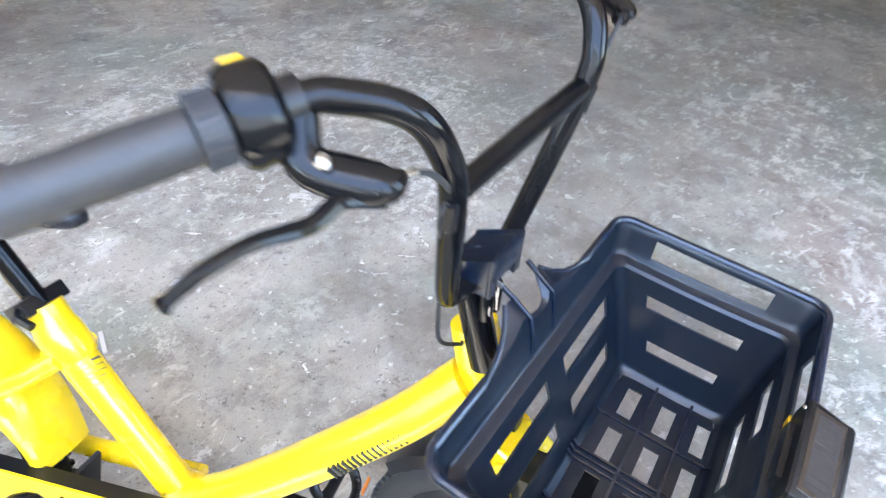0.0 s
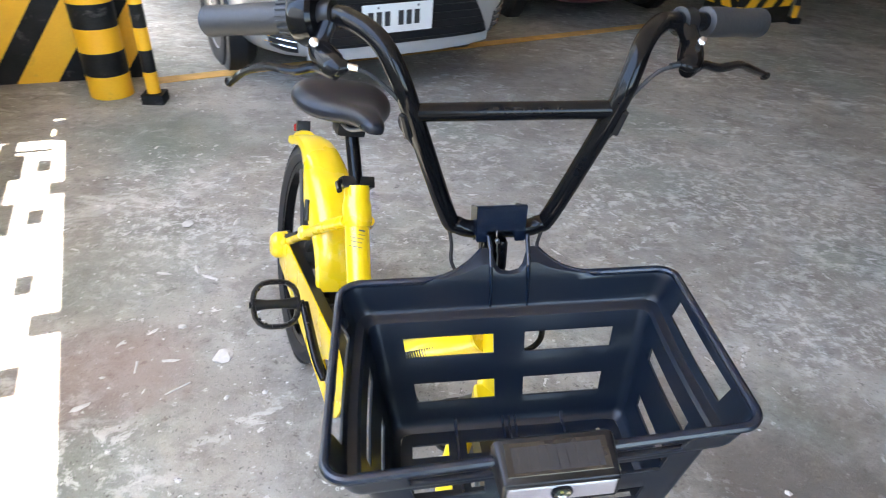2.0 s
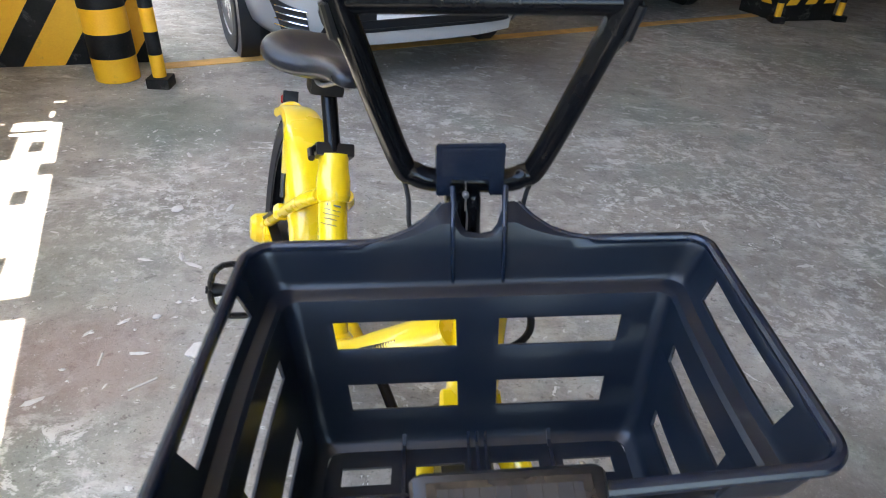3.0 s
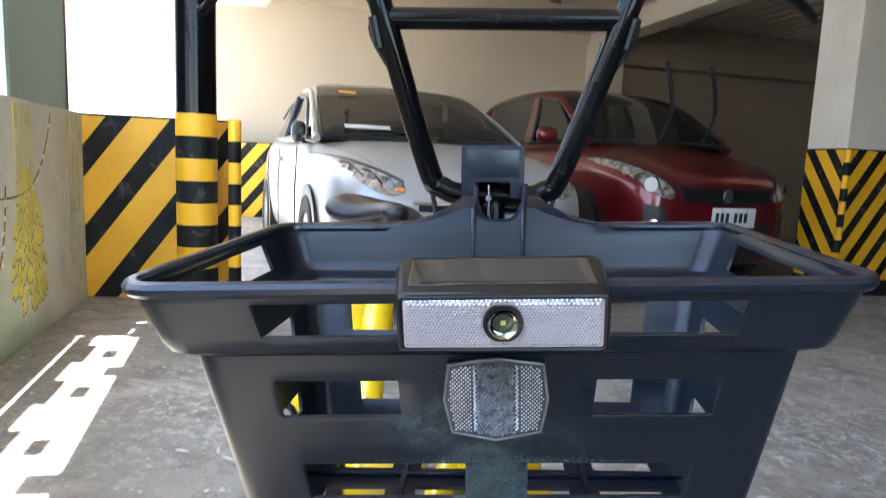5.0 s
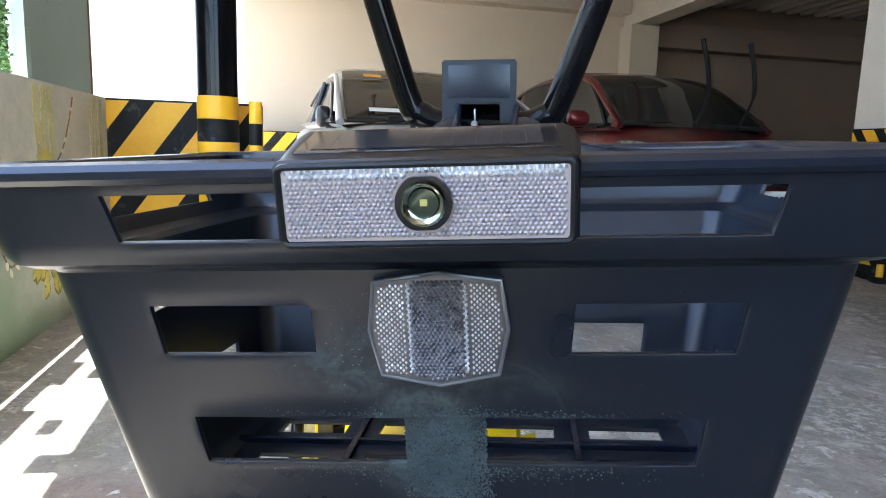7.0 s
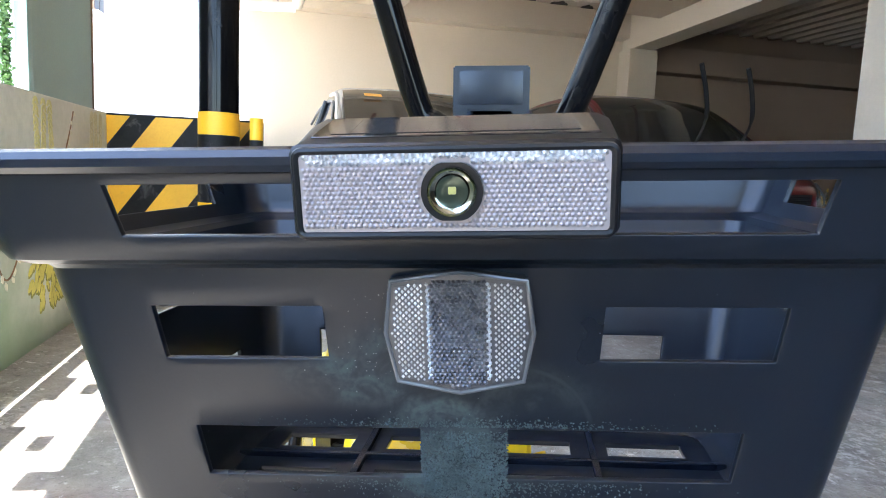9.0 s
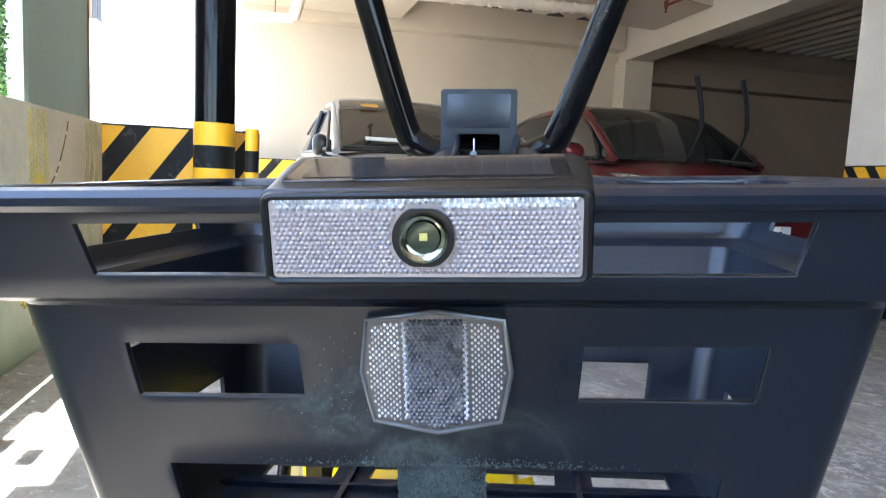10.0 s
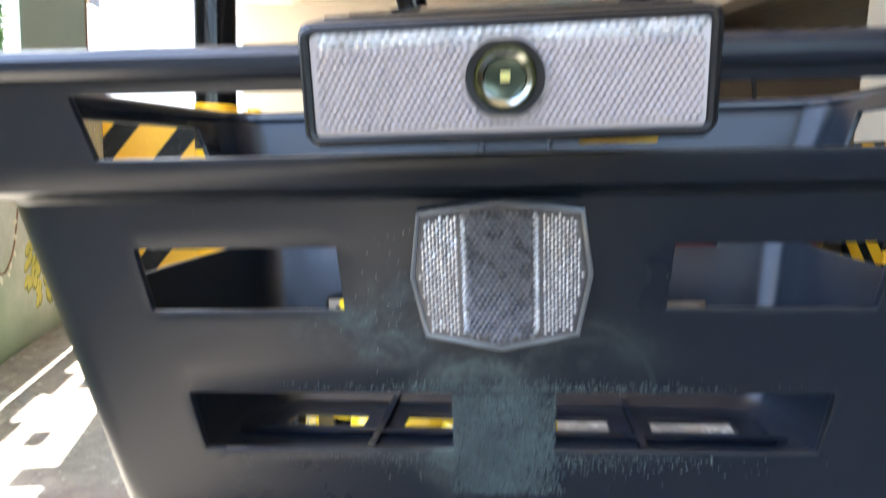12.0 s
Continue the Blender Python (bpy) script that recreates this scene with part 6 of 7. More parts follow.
def sedan_front():
    fr = sed_front
    lo, hi = [(-0.58, 0.262), (-0.3, 0.262), (0, 0.262), (0.3, 0.262), (0.58, 0.262)], [(-0.40, 0.53), (-0.2, 0.545), (0, 0.55), (0.2, 0.545), (0.40, 0.53)]
    g = part("grille", patch(skin(fr, lo, hi, 0.010, 5), 0.02), GRILLE, sedan, "black lower grille", True, 50)
    for k in range(7):
        z = 0.278 + k * 0.038
        w = 0.555 - 0.16 * (z - 0.235) / 0.31
        part("grille_slat", tube([(w * f, fr(w * f, z, 0.020), z) for f in (-1, -0.75, -0.5, -0.25, 0, 0.25, 0.5, 0.75, 1)], 0.006, 8, False, 0.6), GRILLE, g, "horizontal slat")
    part("bumper_lip", patch([[(0.58 * f, fr(0.58 * f, max(z, 0.265), 0.006 + dy), z + 0.012 * abs(f) ** 3) for f in (-1, -0.7, -0.35, 0, 0.35, 0.7, 1)] for z, dy in ((0.196, -0.02), (0.206, 0.008), (0.240, 0.012), (0.262, 0.0))], 0.02), SILVER, sedan, "silver lip under the grille", True, 50)
    part("upper_grille", patch(skin(fr, [(-0.40, 0.585), (0, 0.575), (0.40, 0.585)], [(-0.40, 0.62), (0, 0.615), (0.40, 0.62)], 0.006, 2), 0.012), CARBLACK, sedan, "slim upper grille")
    part("chrome_bar", tube([(0.44 * f, fr(0.44 * f, 0.625, 0.010), 0.618 + 0.008 * abs(f)) for f in (-1, -0.6, -0.3, 0, 0.3, 0.6, 1)], 0.010, 8), CHROME, sedan, "chrome bar over the grille")
    part("badge", lathe([(0.0, 0.010), (0.040, 0.006), (0.045, 0.0)], 24, pose(0, fr(0, 0.60, 0.012), 0.60, 90, 0, 0)), CHROME, sedan, "plain oval badge")
    for sx in (-1, 1):
        lo = flip([(0.47, 0.680), (0.55, 0.662), (0.64, 0.685), (0.73, 0.740), (0.79, 0.795), (0.822, 0.830)], sx)
        hi = flip([(0.47, 0.725), (0.55, 0.765), (0.64, 0.800), (0.73, 0.835), (0.79, 0.848), (0.824, 0.856)], sx)
        h = part("headlight", patch(skin(fr, lo, hi, 0.010), 0.016), LAMPGLASS, sedan, "clear swept-back headlamp", True, 50)
        part("lamp_edge", tube([(x, fr(x, z, 0.014), z) for x, z in [(p.x, p.z) for p in spline([(x, 0, z) for x, z in hi], 4)]], 0.007, 8), CARBLACK, h, "dark upper edge of the lamp")
        for k in range(3):
            x, z = 0.555 + 0.085 * k, 0.712 + 0.034 * k
            part("lamp_reflector", lathe([(0.022, 0.006), (0.019, 0.002), (0.010, -0.002), (0.004, -0.003)], 18, pose(sx * x, fr(sx * x, z, 0.018), z, 90, 0, sx * (20 + 16 * k))), DULL, h, "bright round reflector")
            part("lamp_shroud", tube([(sx * (x - 0.045), fr(sx * (x - 0.045), z - 0.03, 0.015), z - 0.03), (sx * (x - 0.005), fr(sx * (x - 0.005), z + 0.03, 0.015), z + 0.03), (sx * (x + 0.03), fr(sx * (x + 0.03), z + 0.036, 0.015), z + 0.036)], 0.005, 8), DULL_BLACK, h, "dark shroud inside the lamp")
        part("turn_signal", box((-0.026, -0.006, -0.010), (0.026, 0.006, 0.010), 0.004, 2, pose(sx * 0.505, fr(sx * 0.505, 0.690, 0.016), 0.690, 0, 0, sx * 16)), AMBER, h, "amber turn signal")
        lo = flip([(0.62, 0.245), (0.68, 0.25), (0.74, 0.27)], sx)
        hi = flip([(0.64, 0.36), (0.72, 0.39), (0.79, 0.42)], sx)
        rec = part("fog_recess", patch(skin(fr, lo, hi, 0.008), 0.012), CARBLACK, sedan, "dark fog lamp recess with bright fins", True, 50)
        for z in (0.275, 0.305, 0.335, 0.365):
            part("fin", tube([(sx * x, fr(sx * x, z + 0.15 * (x - 0.64), 0.016), z + 0.15 * (x - 0.64)) for x in (0.635, 0.68, 0.73, 0.765)], 0.007, 8, False, 0.6), CHROME, rec)
        pts = spline([(sx * 0.60, 0.28, 0), (sx * 0.70, 0.70, 0), (sx * 0.735, 1.06, 0)], 6)
        part("bonnet_seam", tube([(p.x, p.y, sed_top(p.x, p.y, -0.0005)) for p in pts], 0.0025, 6), CARBLACK, sedan)
    number_plate(sedan, pose(-0.065, fr(0, 0.395, 0.03), 0.392, 4, 0, 0) @ Matrix.Diagonal((1.12, 1, 1, 1)))
    mirror_pair(sedan, 0.77, 1.50, 0.995, CARBLACK, "black door mirror", 1.05, 0.10)
    part("windscreen_sticker", box((-0.07, -0.004, -0.022), (0.07, 0.0, 0.022), 0.0, 1, pose(-0.44, 1.690, 1.292, -66, 0, 0)), STICKER, sedan, "orange windscreen sticker")
    part("paper_slip", box((-0.17, -0.004, -0.02), (0.17, 0.0, 0.02), 0.0, 1, pose(-0.40, 1.17, 1.035, -58, 0, 0)), PLATE, sedan, "pale slip behind the windscreen")
    for x0 in (-0.45, 0.12):
        part("wiper", tube([(x0, 1.08, 0.985), (x0 + 0.28, 1.13, 1.010), (x0 + 0.52, 1.16, 1.020)], 0.008, 6), CARBLACK, sedan, "black wiper")
    for sx in (-1, 1):
        line = spline([(sx * 0.818, 1.28, 0.965), (sx * 0.775, 1.55, 1.12), (sx * 0.720, 1.92, 1.245), (sx * 0.690, 2.45, 1.290), (sx * 0.690, 3.0, 1.265), (sx * 0.72, 3.35, 1.17)], 5)
        part("window_frame", tube(line, 0.012, 8), CARBLACK, sedan, "black window frame")
        part("window_ledge", tube([(sx * 0.822, 1.26, 0.965), (sx * 0.824, 2.4, 0.978), (sx * 0.805, 3.4, 0.995)], 0.012, 8), CARBLACK, sedan, "black ledge under the windows")
        part("window_post", tube([(sx * 0.820, 2.36, 0.975), (sx * 0.702, 2.42, 1.29)], 0.026, 8), CARBLACK, sedan, "black post between the windows")
    for y in (1.42, 2.45, 3.35):
        part("door_seam", tube([(-0.880, y, 0.30), (-0.884, y + 0.01, 0.60), (-0.866, y + 0.02, 0.90)], 0.004, 6), CARBLACK, sedan)
    part("door_handle", box((-0.905, 2.22, 0.80), (-0.875, 2.38, 0.83), 0.008), SILVER, sedan, "silver door handle")


# red people carrier
RED_M = G @ pose(3.47, 4.02, 0, 0, 0, 3)
RED_M.translation.z = floor_z(RED_M.translation.x)
RED_M = RED_M @ Matrix.Diagonal((1, 1, 1.15, 1))
red_rings = [(0.00, 0.52, 0.28, 0.74), (0.04, 0.64, 0.22, 0.80), (0.14, 0.75, 0.19, 0.86), (0.34, 0.83, 0.18, 0.93), (0.65, 0.852, 0.18, 1.01), (1.0, 0.862, 0.18, 1.07), (1.3, 0.866, 0.19, 1.09), (2.4, 0.87, 0.19, 1.09), (3.3, 0.87, 0.20, 1.11), (3.9, 0.84, 0.22, 1.12), (4.2, 0.76, 0.28, 1.08), (4.26, 0.68, 0.34, 1.0)]
red_cabin = [(0.90, 0.79, 0.76, 1.03, 1.06), (1.28, 0.79, 0.72, 1.05, 1.31), (1.72, 0.79, 0.67, 1.06, 1.53), (2.4, 0.79, 0.65, 1.06, 1.60), (3.2, 0.79, 0.65, 1.07, 1.58), (3.8, 0.77, 0.62, 1.08, 1.50), (4.15, 0.73, 0.60, 1.08, 1.22)]
mpv, red_front, red_top = build_car("parked_people_carrier", RED_M, RED, red_rings, red_cabin, (1.9, 5.3), ((-1, 0.5), (2.6, 2.8), (4.2, 4.4), (5.5, 9)), (0.82, 3.5), 0.33, 9, "dark red people carrier parked beside the silver car")


def mpv_front():
    fr = red_front
    g = part("grille", patch(skin(fr, [(-0.42, 0.655), (0, 0.64), (0.42, 0.655)], [(-0.47, 0.765), (0, 0.755), (0.47, 0.765)], 0.008, 3), 0.016), CARBLACK, mpv, "black mesh upper grille", True, 50)
    for k in range(4):
        z = 0.665 + 0.026 * k
        part("grille_slat", tube([(0.42 * f, fr(0.42 * f, z, 0.016), z) for f in (-1, -0.5, 0, 0.5, 1)], 0.006, 8), GRILLE, g)
    part("badge", lathe([(0.0, 0.010), (0.045, 0.006), (0.05, 0.0)], 20, pose(0, fr(0, 0.70, 0.022), 0.70, 90, 0, 0)), DULL, mpv, "plain round badge")
    part("lower_grille", patch(skin(fr, [(-0.42, 0.24), (0, 0.235), (0.42, 0.24)], [(-0.47, 0.50), (0, 0.49), (0.47, 0.50)], 0.010, 4), 0.016), CARBLACK, mpv, "wide black lower grille", True, 50)
    for sx in (-1, 1):
        lo = flip([(0.50, 0.680), (0.57, 0.672), (0.64, 0.700), (0.70, 0.750), (0.76, 0.825), (0.805, 0.895)], sx)
        hi = flip([(0.505, 0.735), (0.57, 0.815), (0.64, 0.875), (0.70, 0.915), (0.76, 0.945), (0.810, 0.950)], sx)
        h = part("headlight", patch(skin(fr, lo, hi, 0.012), 0.016), LAMPGLASS, mpv, "large clear headlamp", True, 50)
        part("lamp_edge", tube([(p.x, fr(p.x, p.z, 0.014), p.z) for p in spline([(x, 0, z) for x, z in hi], 4)], 0.007, 8), CARBLACK, h, "dark upper edge of the lamp")
        part("lamp_divider", tube([(sx * x, fr(sx * x, z, 0.016), z) for x, z in ((0.60, 0.69), (0.615, 0.76), (0.605, 0.83))], 0.009, 8), DULL_BLACK, h, "dark divider inside the lamp")
        part("lamp_divider", tube([(sx * x, fr(sx * x, z, 0.016), z) for x, z in ((0.66, 0.845), (0.72, 0.83), (0.745, 0.80))], 0.008, 8), DULL_BLACK, h, "dark divider inside the lamp")
        part("lamp_reflector", lathe([(0.052, 0.012), (0.043, 0.004), (0.02, -0.003), (0.006, -0.005)], 20, pose(sx * 0.67, fr(sx * 0.67, 0.765, 0.02), 0.765, 90, 0, sx * 34)), CHROME, h, "bright round reflector")
        part("lamp_reflector", lathe([(0.030, 0.010), (0.024, 0.004), (0.01, -0.002), (0.004, -0.003)], 16, pose(sx * 0.76, fr(sx * 0.76, 0.845, 0.02), 0.845, 90, 0, sx * 50)), CHROME, h, "small bright reflector")
        lo = flip([(0.56, 0.43), (0.64, 0.43), (0.71, 0.45)], sx)
        hi = flip([(0.57, 0.605), (0.64, 0.62), (0.72, 0.63)], sx)
        rec = part("fog_recess", patch(skin(fr, lo, hi, 0.008), 0.012), CARBLACK, mpv, "black fog lamp recess", True, 50)
        part("fog_lamp", lathe([(0.0, 0.012), (0.035, 0.008), (0.042, 0.0)], 18, pose(sx * 0.655, fr(sx * 0.655, 0.49, 0.018), 0.49, 90, 0, sx * 30)), CHROME, rec, "round fog lamp")
        pts = spline([(sx * 0.56, 0.26, 0), (sx * 0.68, 0.60, 0), (sx * 0.72, 0.92, 0)], 6)
        part("bonnet_seam", tube([(p.x, p.y, red_top(p.x, p.y, -0.0005)) for p in pts], 0.0025, 6), CARBLACK, mpv)
    number_plate(mpv, pose(0.06, fr(0, 0.545, 0.035), 0.550, 3, 0, 0) @ Matrix.Diagonal((1.12, 1, 1, 1)))
    mirror_pair(mpv, 0.87, 1.30, 1.12, RED, "red door mirror")
    for x0 in (0.02, 0.50):
        part("wiper_arm", tube(spline([(x0, 0.98, 1.08), (x0 - 0.02, 0.80, 1.30), (x0 - 0.10, 0.72, 1.50), (x0 - 0.20, 0.68, 1.70)], 5), [0.012] * 6 + [0.021] * 10, 8), CARBLACK, mpv, "wiper arm folded up")
    for sx in (-1, 1):
        line = spline([(sx * 0.80, 1.16, 1.09), (sx * 0.745, 1.50, 1.36), (sx * 0.700, 1.80, 1.47), (sx * 0.682, 2.45, 1.515), (sx * 0.682, 3.2, 1.505), (sx * 0.70, 3.7, 1.42)], 5)
        part("window_frame", tube(line, 0.013, 8), CARBLACK, mpv, "black window frame")
        part("window_post", tube([(sx * 0.812, 2.02, 1.09), (sx * 0.695, 2.08, 1.49)], 0.022, 8), CARBLACK, mpv, "black post between the door windows")
        part("window_ledge", tube([(sx * 0.812, 1.14, 1.075), (sx * 0.815, 2.4, 1.080), (sx * 0.80, 3.6, 1.095)], 0.011, 8), CARBLACK, mpv, "black ledge under the windows")
    for y in (1.2, 2.15, 3.1):
        part("door_seam", tube([(-0.866, y, 0.30), (-0.871, y + 0.01, 0.66), (-0.852, y + 0.02, 1.0)], 0.004, 6), CARBLACK, mpv)
    part("door_handle", box((-0.900, 1.95, 0.92), (-0.862, 2.10, 0.95), 0.008), RED, mpv, "red door handle")


sedan_front()
mpv_front()


# ---------------------------------------------------------------- under the ceiling
def pipe_run(name, pts, r, mat, label, collars=(), straps=()):
    e = empty(name, Matrix.Identity(4), label, "pipe")
    P = [gp(*p) for p in pts]
    part("run", tube(P, r, 14), mat, e)
    spans = [(q - p).length for p, q in zip(P, P[1:])]

    def along(t):
        """Place and direction at a share of the run's length."""
        left = t * sum(spans)
        for p, q, ln in zip(P, P[1:], spans):
            if left <= ln:
                break
            left -= ln
        return p.lerp(q, left / ln), (q - p).normalized()

    for t in collars:
        c, d = along(t)
        part("collar", tube([c - d * 0.05, c + d * 0.05], r * 1.13, 14), mat, e, "pipe coupling")
        part("hanger", tube([c + d * 0.09 + Vector((0, 0, r)), Vector((c.x, c.y, DECK_Z + 0.02)) + d * 0.09], 0.005, 6), DULL, e, "thin pipe hanger")
    for t in straps:
        c, d = P[0].lerp(P[-1], t), (P[-1] - P[0]).normalized()
        part("strap", tube([c - d * 0.018, c + d * 0.018], r * 1.2, 14), mat, e, "pipe strap")
    return e


pipe_run("drain_pipe", [(-0.80, 6.2, 2.83), (3.53, 6.2, 3.0)], 0.055, PIPE, "cream plastic drain pipe hung under the ceiling", (0.03, 0.15, 0.6, 0.75, 0.9), (0.06, 0.09, 0.12, 0.19, 0.3, 0.42, 0.52, 0.66, 0.69, 0.72, 0.8, 0.84, 0.87, 0.95))
pipe_run("drain_pipe", [(-0.80, 6.2, 2.67), (3.2, 6.2, 2.79)], 0.050, PIPE, "cream plastic drain pipe hung under the ceiling", (0.04, 0.16, 0.62, 0.78, 0.93), (0.07, 0.10, 0.13, 0.22, 0.34, 0.55, 0.58, 0.65, 0.68, 0.72, 0.75, 0.82, 0.85, 0.88, 0.97))
pipe_run("drain_pipe", [(0.10, 5.45, 3.10), (-0.16, 6.07, 2.36)], 0.055, PIPE, "slanting cream drain pipe", (0.2, 0.72))
pipe_run("drain_pipe", [(-0.80, 6.07, 2.32), (-0.17, 6.07, 2.35)], 0.045, PIPE, "short cream branch pipe", (0.6,))
for _u in (1.90, 2.42):
    pipe_run("branch_pipe", [(_u, 6.18, 2.86), (_u + 0.03, 5.95, 2.95), (_u + 0.05, 5.80, 3.06)], 0.038, PIPE, "short cream branch pipe rising into the soffit", ())
pipe_run("bent_pipe", [(2.80, 6.15, 2.86), (2.84, 5.95, 2.92), (2.86, 5.88, 2.99), (2.90, 5.82, 3.03), (3.02, 5.80, 3.035), (3.10, 5.80, 3.045), (3.14, 5.80, 3.09)], 0.035, PIPE, "bent cream pipe rising into the soffit", ())
pipe_run("sprinkler_pipe", [(3.98, 6.5, 3.01), (3.82, 3.5, 2.79), (3.70, -1.0, 2.72)], 0.016, REDPIPE, "thin red-painted fire pipe", (0.12, 0.62))
pipe_run("sprinkler_pipe", [(0.66, 5.5, 2.72), (0.70, 4.3, 2.67), (0.72, 2.0, 2.62)], 0.015, REDPIPE, "thin red-painted fire pipe", (0.45,))
for _p in ((0.66, 5.5, 2.72), (3.98, 6.5, 3.01)):
    _e = empty("fire_sprinkler", Matrix.Translation(gp(*_p)), "small red sprinkler head on its pipe", "sprinkler")
    part("head_body", lathe([(0.022, 0.05), (0.026, 0.02), (0.026, -0.03), (0.012, -0.04), (0.012, -0.07), (0.024, -0.075), (0.024, -0.08)], 14), REDPIPE, _e)


def soffit():
    """Flat plaster soffit below the steel deck; its edges run askew to the walls."""
    bm = bmesh.new()
    plan = [(-1.16, 4.9), (0.3, 5.3), (4.58, 6.5), (4.58, 7.75), (1.3, 7.42), (1.2, 8.54), (-0.85, 8.54), (-0.85, 6.0), (-1.16, 6.0)]
    lo, hi = [bm.verts.new((u, v, 3.06)) for u, v in plan], [bm.verts.new((u, v, DECK_Z - 0.004)) for u, v in plan]
    bm.faces.new(lo)
    bm.faces.new(hi)
    for i in range(len(plan)):
        j = (i + 1) % len(plan)
        bm.faces.new((lo[i], lo[j], hi[j], hi[i]))
    structure("soffit", bm, CREAM, "flat cream plaster soffit under the steel deck", G)


soffit()


def dark_gap_patch():
    """Ragged dark patches that stand in for open gaps along the soffit's inner edge."""
    rnd = random.Random(6)
    for u, w in ((1.42, 0.14), (1.66, 0.20), (1.92, 0.10), (2.2, 0.24), (2.62, 0.20), (3.05, 0.22), (3.45, 0.16)):
        v = 7.36 + 0.1 * (u - 1.3)
        n = 9
        pts = [(u + w * (k / (n - 1) - 0.5), v - 0.10 * math.sin(math.pi * k / (n - 1)) * rnd.uniform(0.5, 1.3)) for k in range(n)]
        pts += [(u + w * 0.5, v + 0.03), (u - w * 0.5, v + 0.03)]
        bm = bmesh.new()
        lo = [bm.verts.new((p, q, 3.050 - rnd.uniform(0, 0.006))) for p, q in pts]
        hi = [bm.verts.new((p, q, 3.059)) for p, q in pts]
        bm.faces.new(lo)
        for i in range(len(pts)):
            j = (i + 1) % len(pts)
            bm.faces.new((lo[i], lo[j], hi[j], hi[i]))
        ob = link_mesh("dark_gap_patch", bm, GAPDARK, None, "", False)
        ob.matrix_world = G
        tagged(ob, "ragged dark patch standing in for an open gap by the soffit", "plaster", "torn plaster", "structure")


# the gaps' darkness as a colour, worn by thin solid patches
GAPDARK = material("gap_darkness", (0.05, 0.038, 0.028), 0.9, vary=0.5, scale=20)
dark_gap_patch()


def strip_light():
    m = G @ pose(1.65, 5.0, 2.72, 0, 0, 4)
    e = empty("strip_light", m, "teal metal strip light with a bare tube under the ceiling", "lamp")
    bm = bmesh.new()
    add_loft(bm, [[(x, y, z) for y, z in ((-0.075, -0.02), (-0.055, 0.030), (0.055, 0.030), (0.075, -0.02), (0.035, 0.0), (-0.035, 0.0))] for x in (-0.63, 0.63)])
    for sx in (-1, 1):
        add_loft(bm, [[(sx * x, y * f, z * f2) for y, z in ((-0.075, -0.02), (-0.055, 0.030), (0.055, 0.030), (0.075, -0.02))] for x, f, f2 in ((0.631, 1.0, 1.0), (0.66, 0.95, 1.0), (0.70, 0.45, 0.8))])
    part("housing", bm, TEAL, e, "teal enamelled reflector housing", False)
    part("tube", tube([(-0.59, 0, -0.035), (0.59, 0, -0.035)], 0.014, 12), PLATE, e, "unlit white fluorescent tube")
    for x in (-0.60, 0.60):
        part("tube_holder", box((x - 0.012, -0.02, -0.055), (x + 0.012, 0.02, 0.0), 0.004), PLATE, e)
        part("hanger", tube([(x * 0.5, 0, 0.03), (x * 0.5, 0, DECK_Z - 2.72 + 0.05)], 0.004, 6), DULL, e, "thin hanger rod")
    return e


strip_light()


# ---------------------------------------------------------------- the open side and what lies beyond
structure("wall_facade", box((-4.2, 3.0, -0.5), (-4.0, 26, 9)), WHITEWALL, "sunlit white wall of the neighbouring building", G)
structure("wall_facade_far", box((-4.0, 18, -0.5), (-1.3, 18.2, 9)), WHITEWALL, "sunlit white wall at the end of the passage", G)
# unseen wall, added to bounce light in and limit the sky
structure("wall_facade_side", box((-7.5, -9, -0.5), (-7.3, 3.0, 4.4)), WHITEWALL, "unseen white wall added across the passage", G)
# three unseen walls, added to block light and darken reflections
structure("wall_behind", box((1.6, -4.4, -0.6), (16, -4.2, 4.2)), SHADEWALL, "unseen dark wall added behind to block light", G)
structure("wall_entrance", box((-1.116, -4.4, -0.6), (1.597, -4.2, 1.05)), NEAR_END_DARK, "unseen low dark wall added at the open near end", G)
structure("wall_bay", box((12.2, -4.2, -0.6), (12.4, WALL_V + 0.59, 4.2)), SHADEWALL, "unseen dark wall added to keep light from the bay", G)


def facade_window(v, z, w=0.6, h=0.55):
    m = G @ pose(-4.0, v, z)
    ob = new("window_facade")
    ob.matrix_world = m
    tagged(ob, "small dark window in the white wall", "window", "neighbour's windows", "structure")
    part("frame", box((0.0, -w / 2 - 0.05, -0.05), (0.05, w / 2 + 0.05, h + 0.05), 0.008), BROWN, ob, "brown window frame")
    for k in range(2):
        part("pane", box((0.051, -w / 2 + k * w / 2 + 0.02, 0.0), (0.058, -w / 2 + (k + 1) * w / 2 - 0.02, h), 0.0), INTERIOR, ob, "dark pane")
    part("sill", box((0.0, -w / 2 - 0.12, -0.12), (0.16, w / 2 + 0.12, -0.055), 0.008), WHITEWALL, ob, "window sill")


for v, z in ((13.35, 3.65), (13.35, 4.75)):
    facade_window(v, z)


SLAT = material("navy_louvre_paint", (0.020, 0.026, 0.055), 0.6, vary=0.15)


def louvre():
    e = empty("louvre_window", G @ pose(-3.99, 8.1, 2.52), "dark louvred window in the white wall", "window")
    for k in range(6):
        part("slat", box((0.0, -0.9, k * 0.155), (0.06, 0.9, k * 0.155 + 0.10), 0.004), SLAT, e)


louvre()


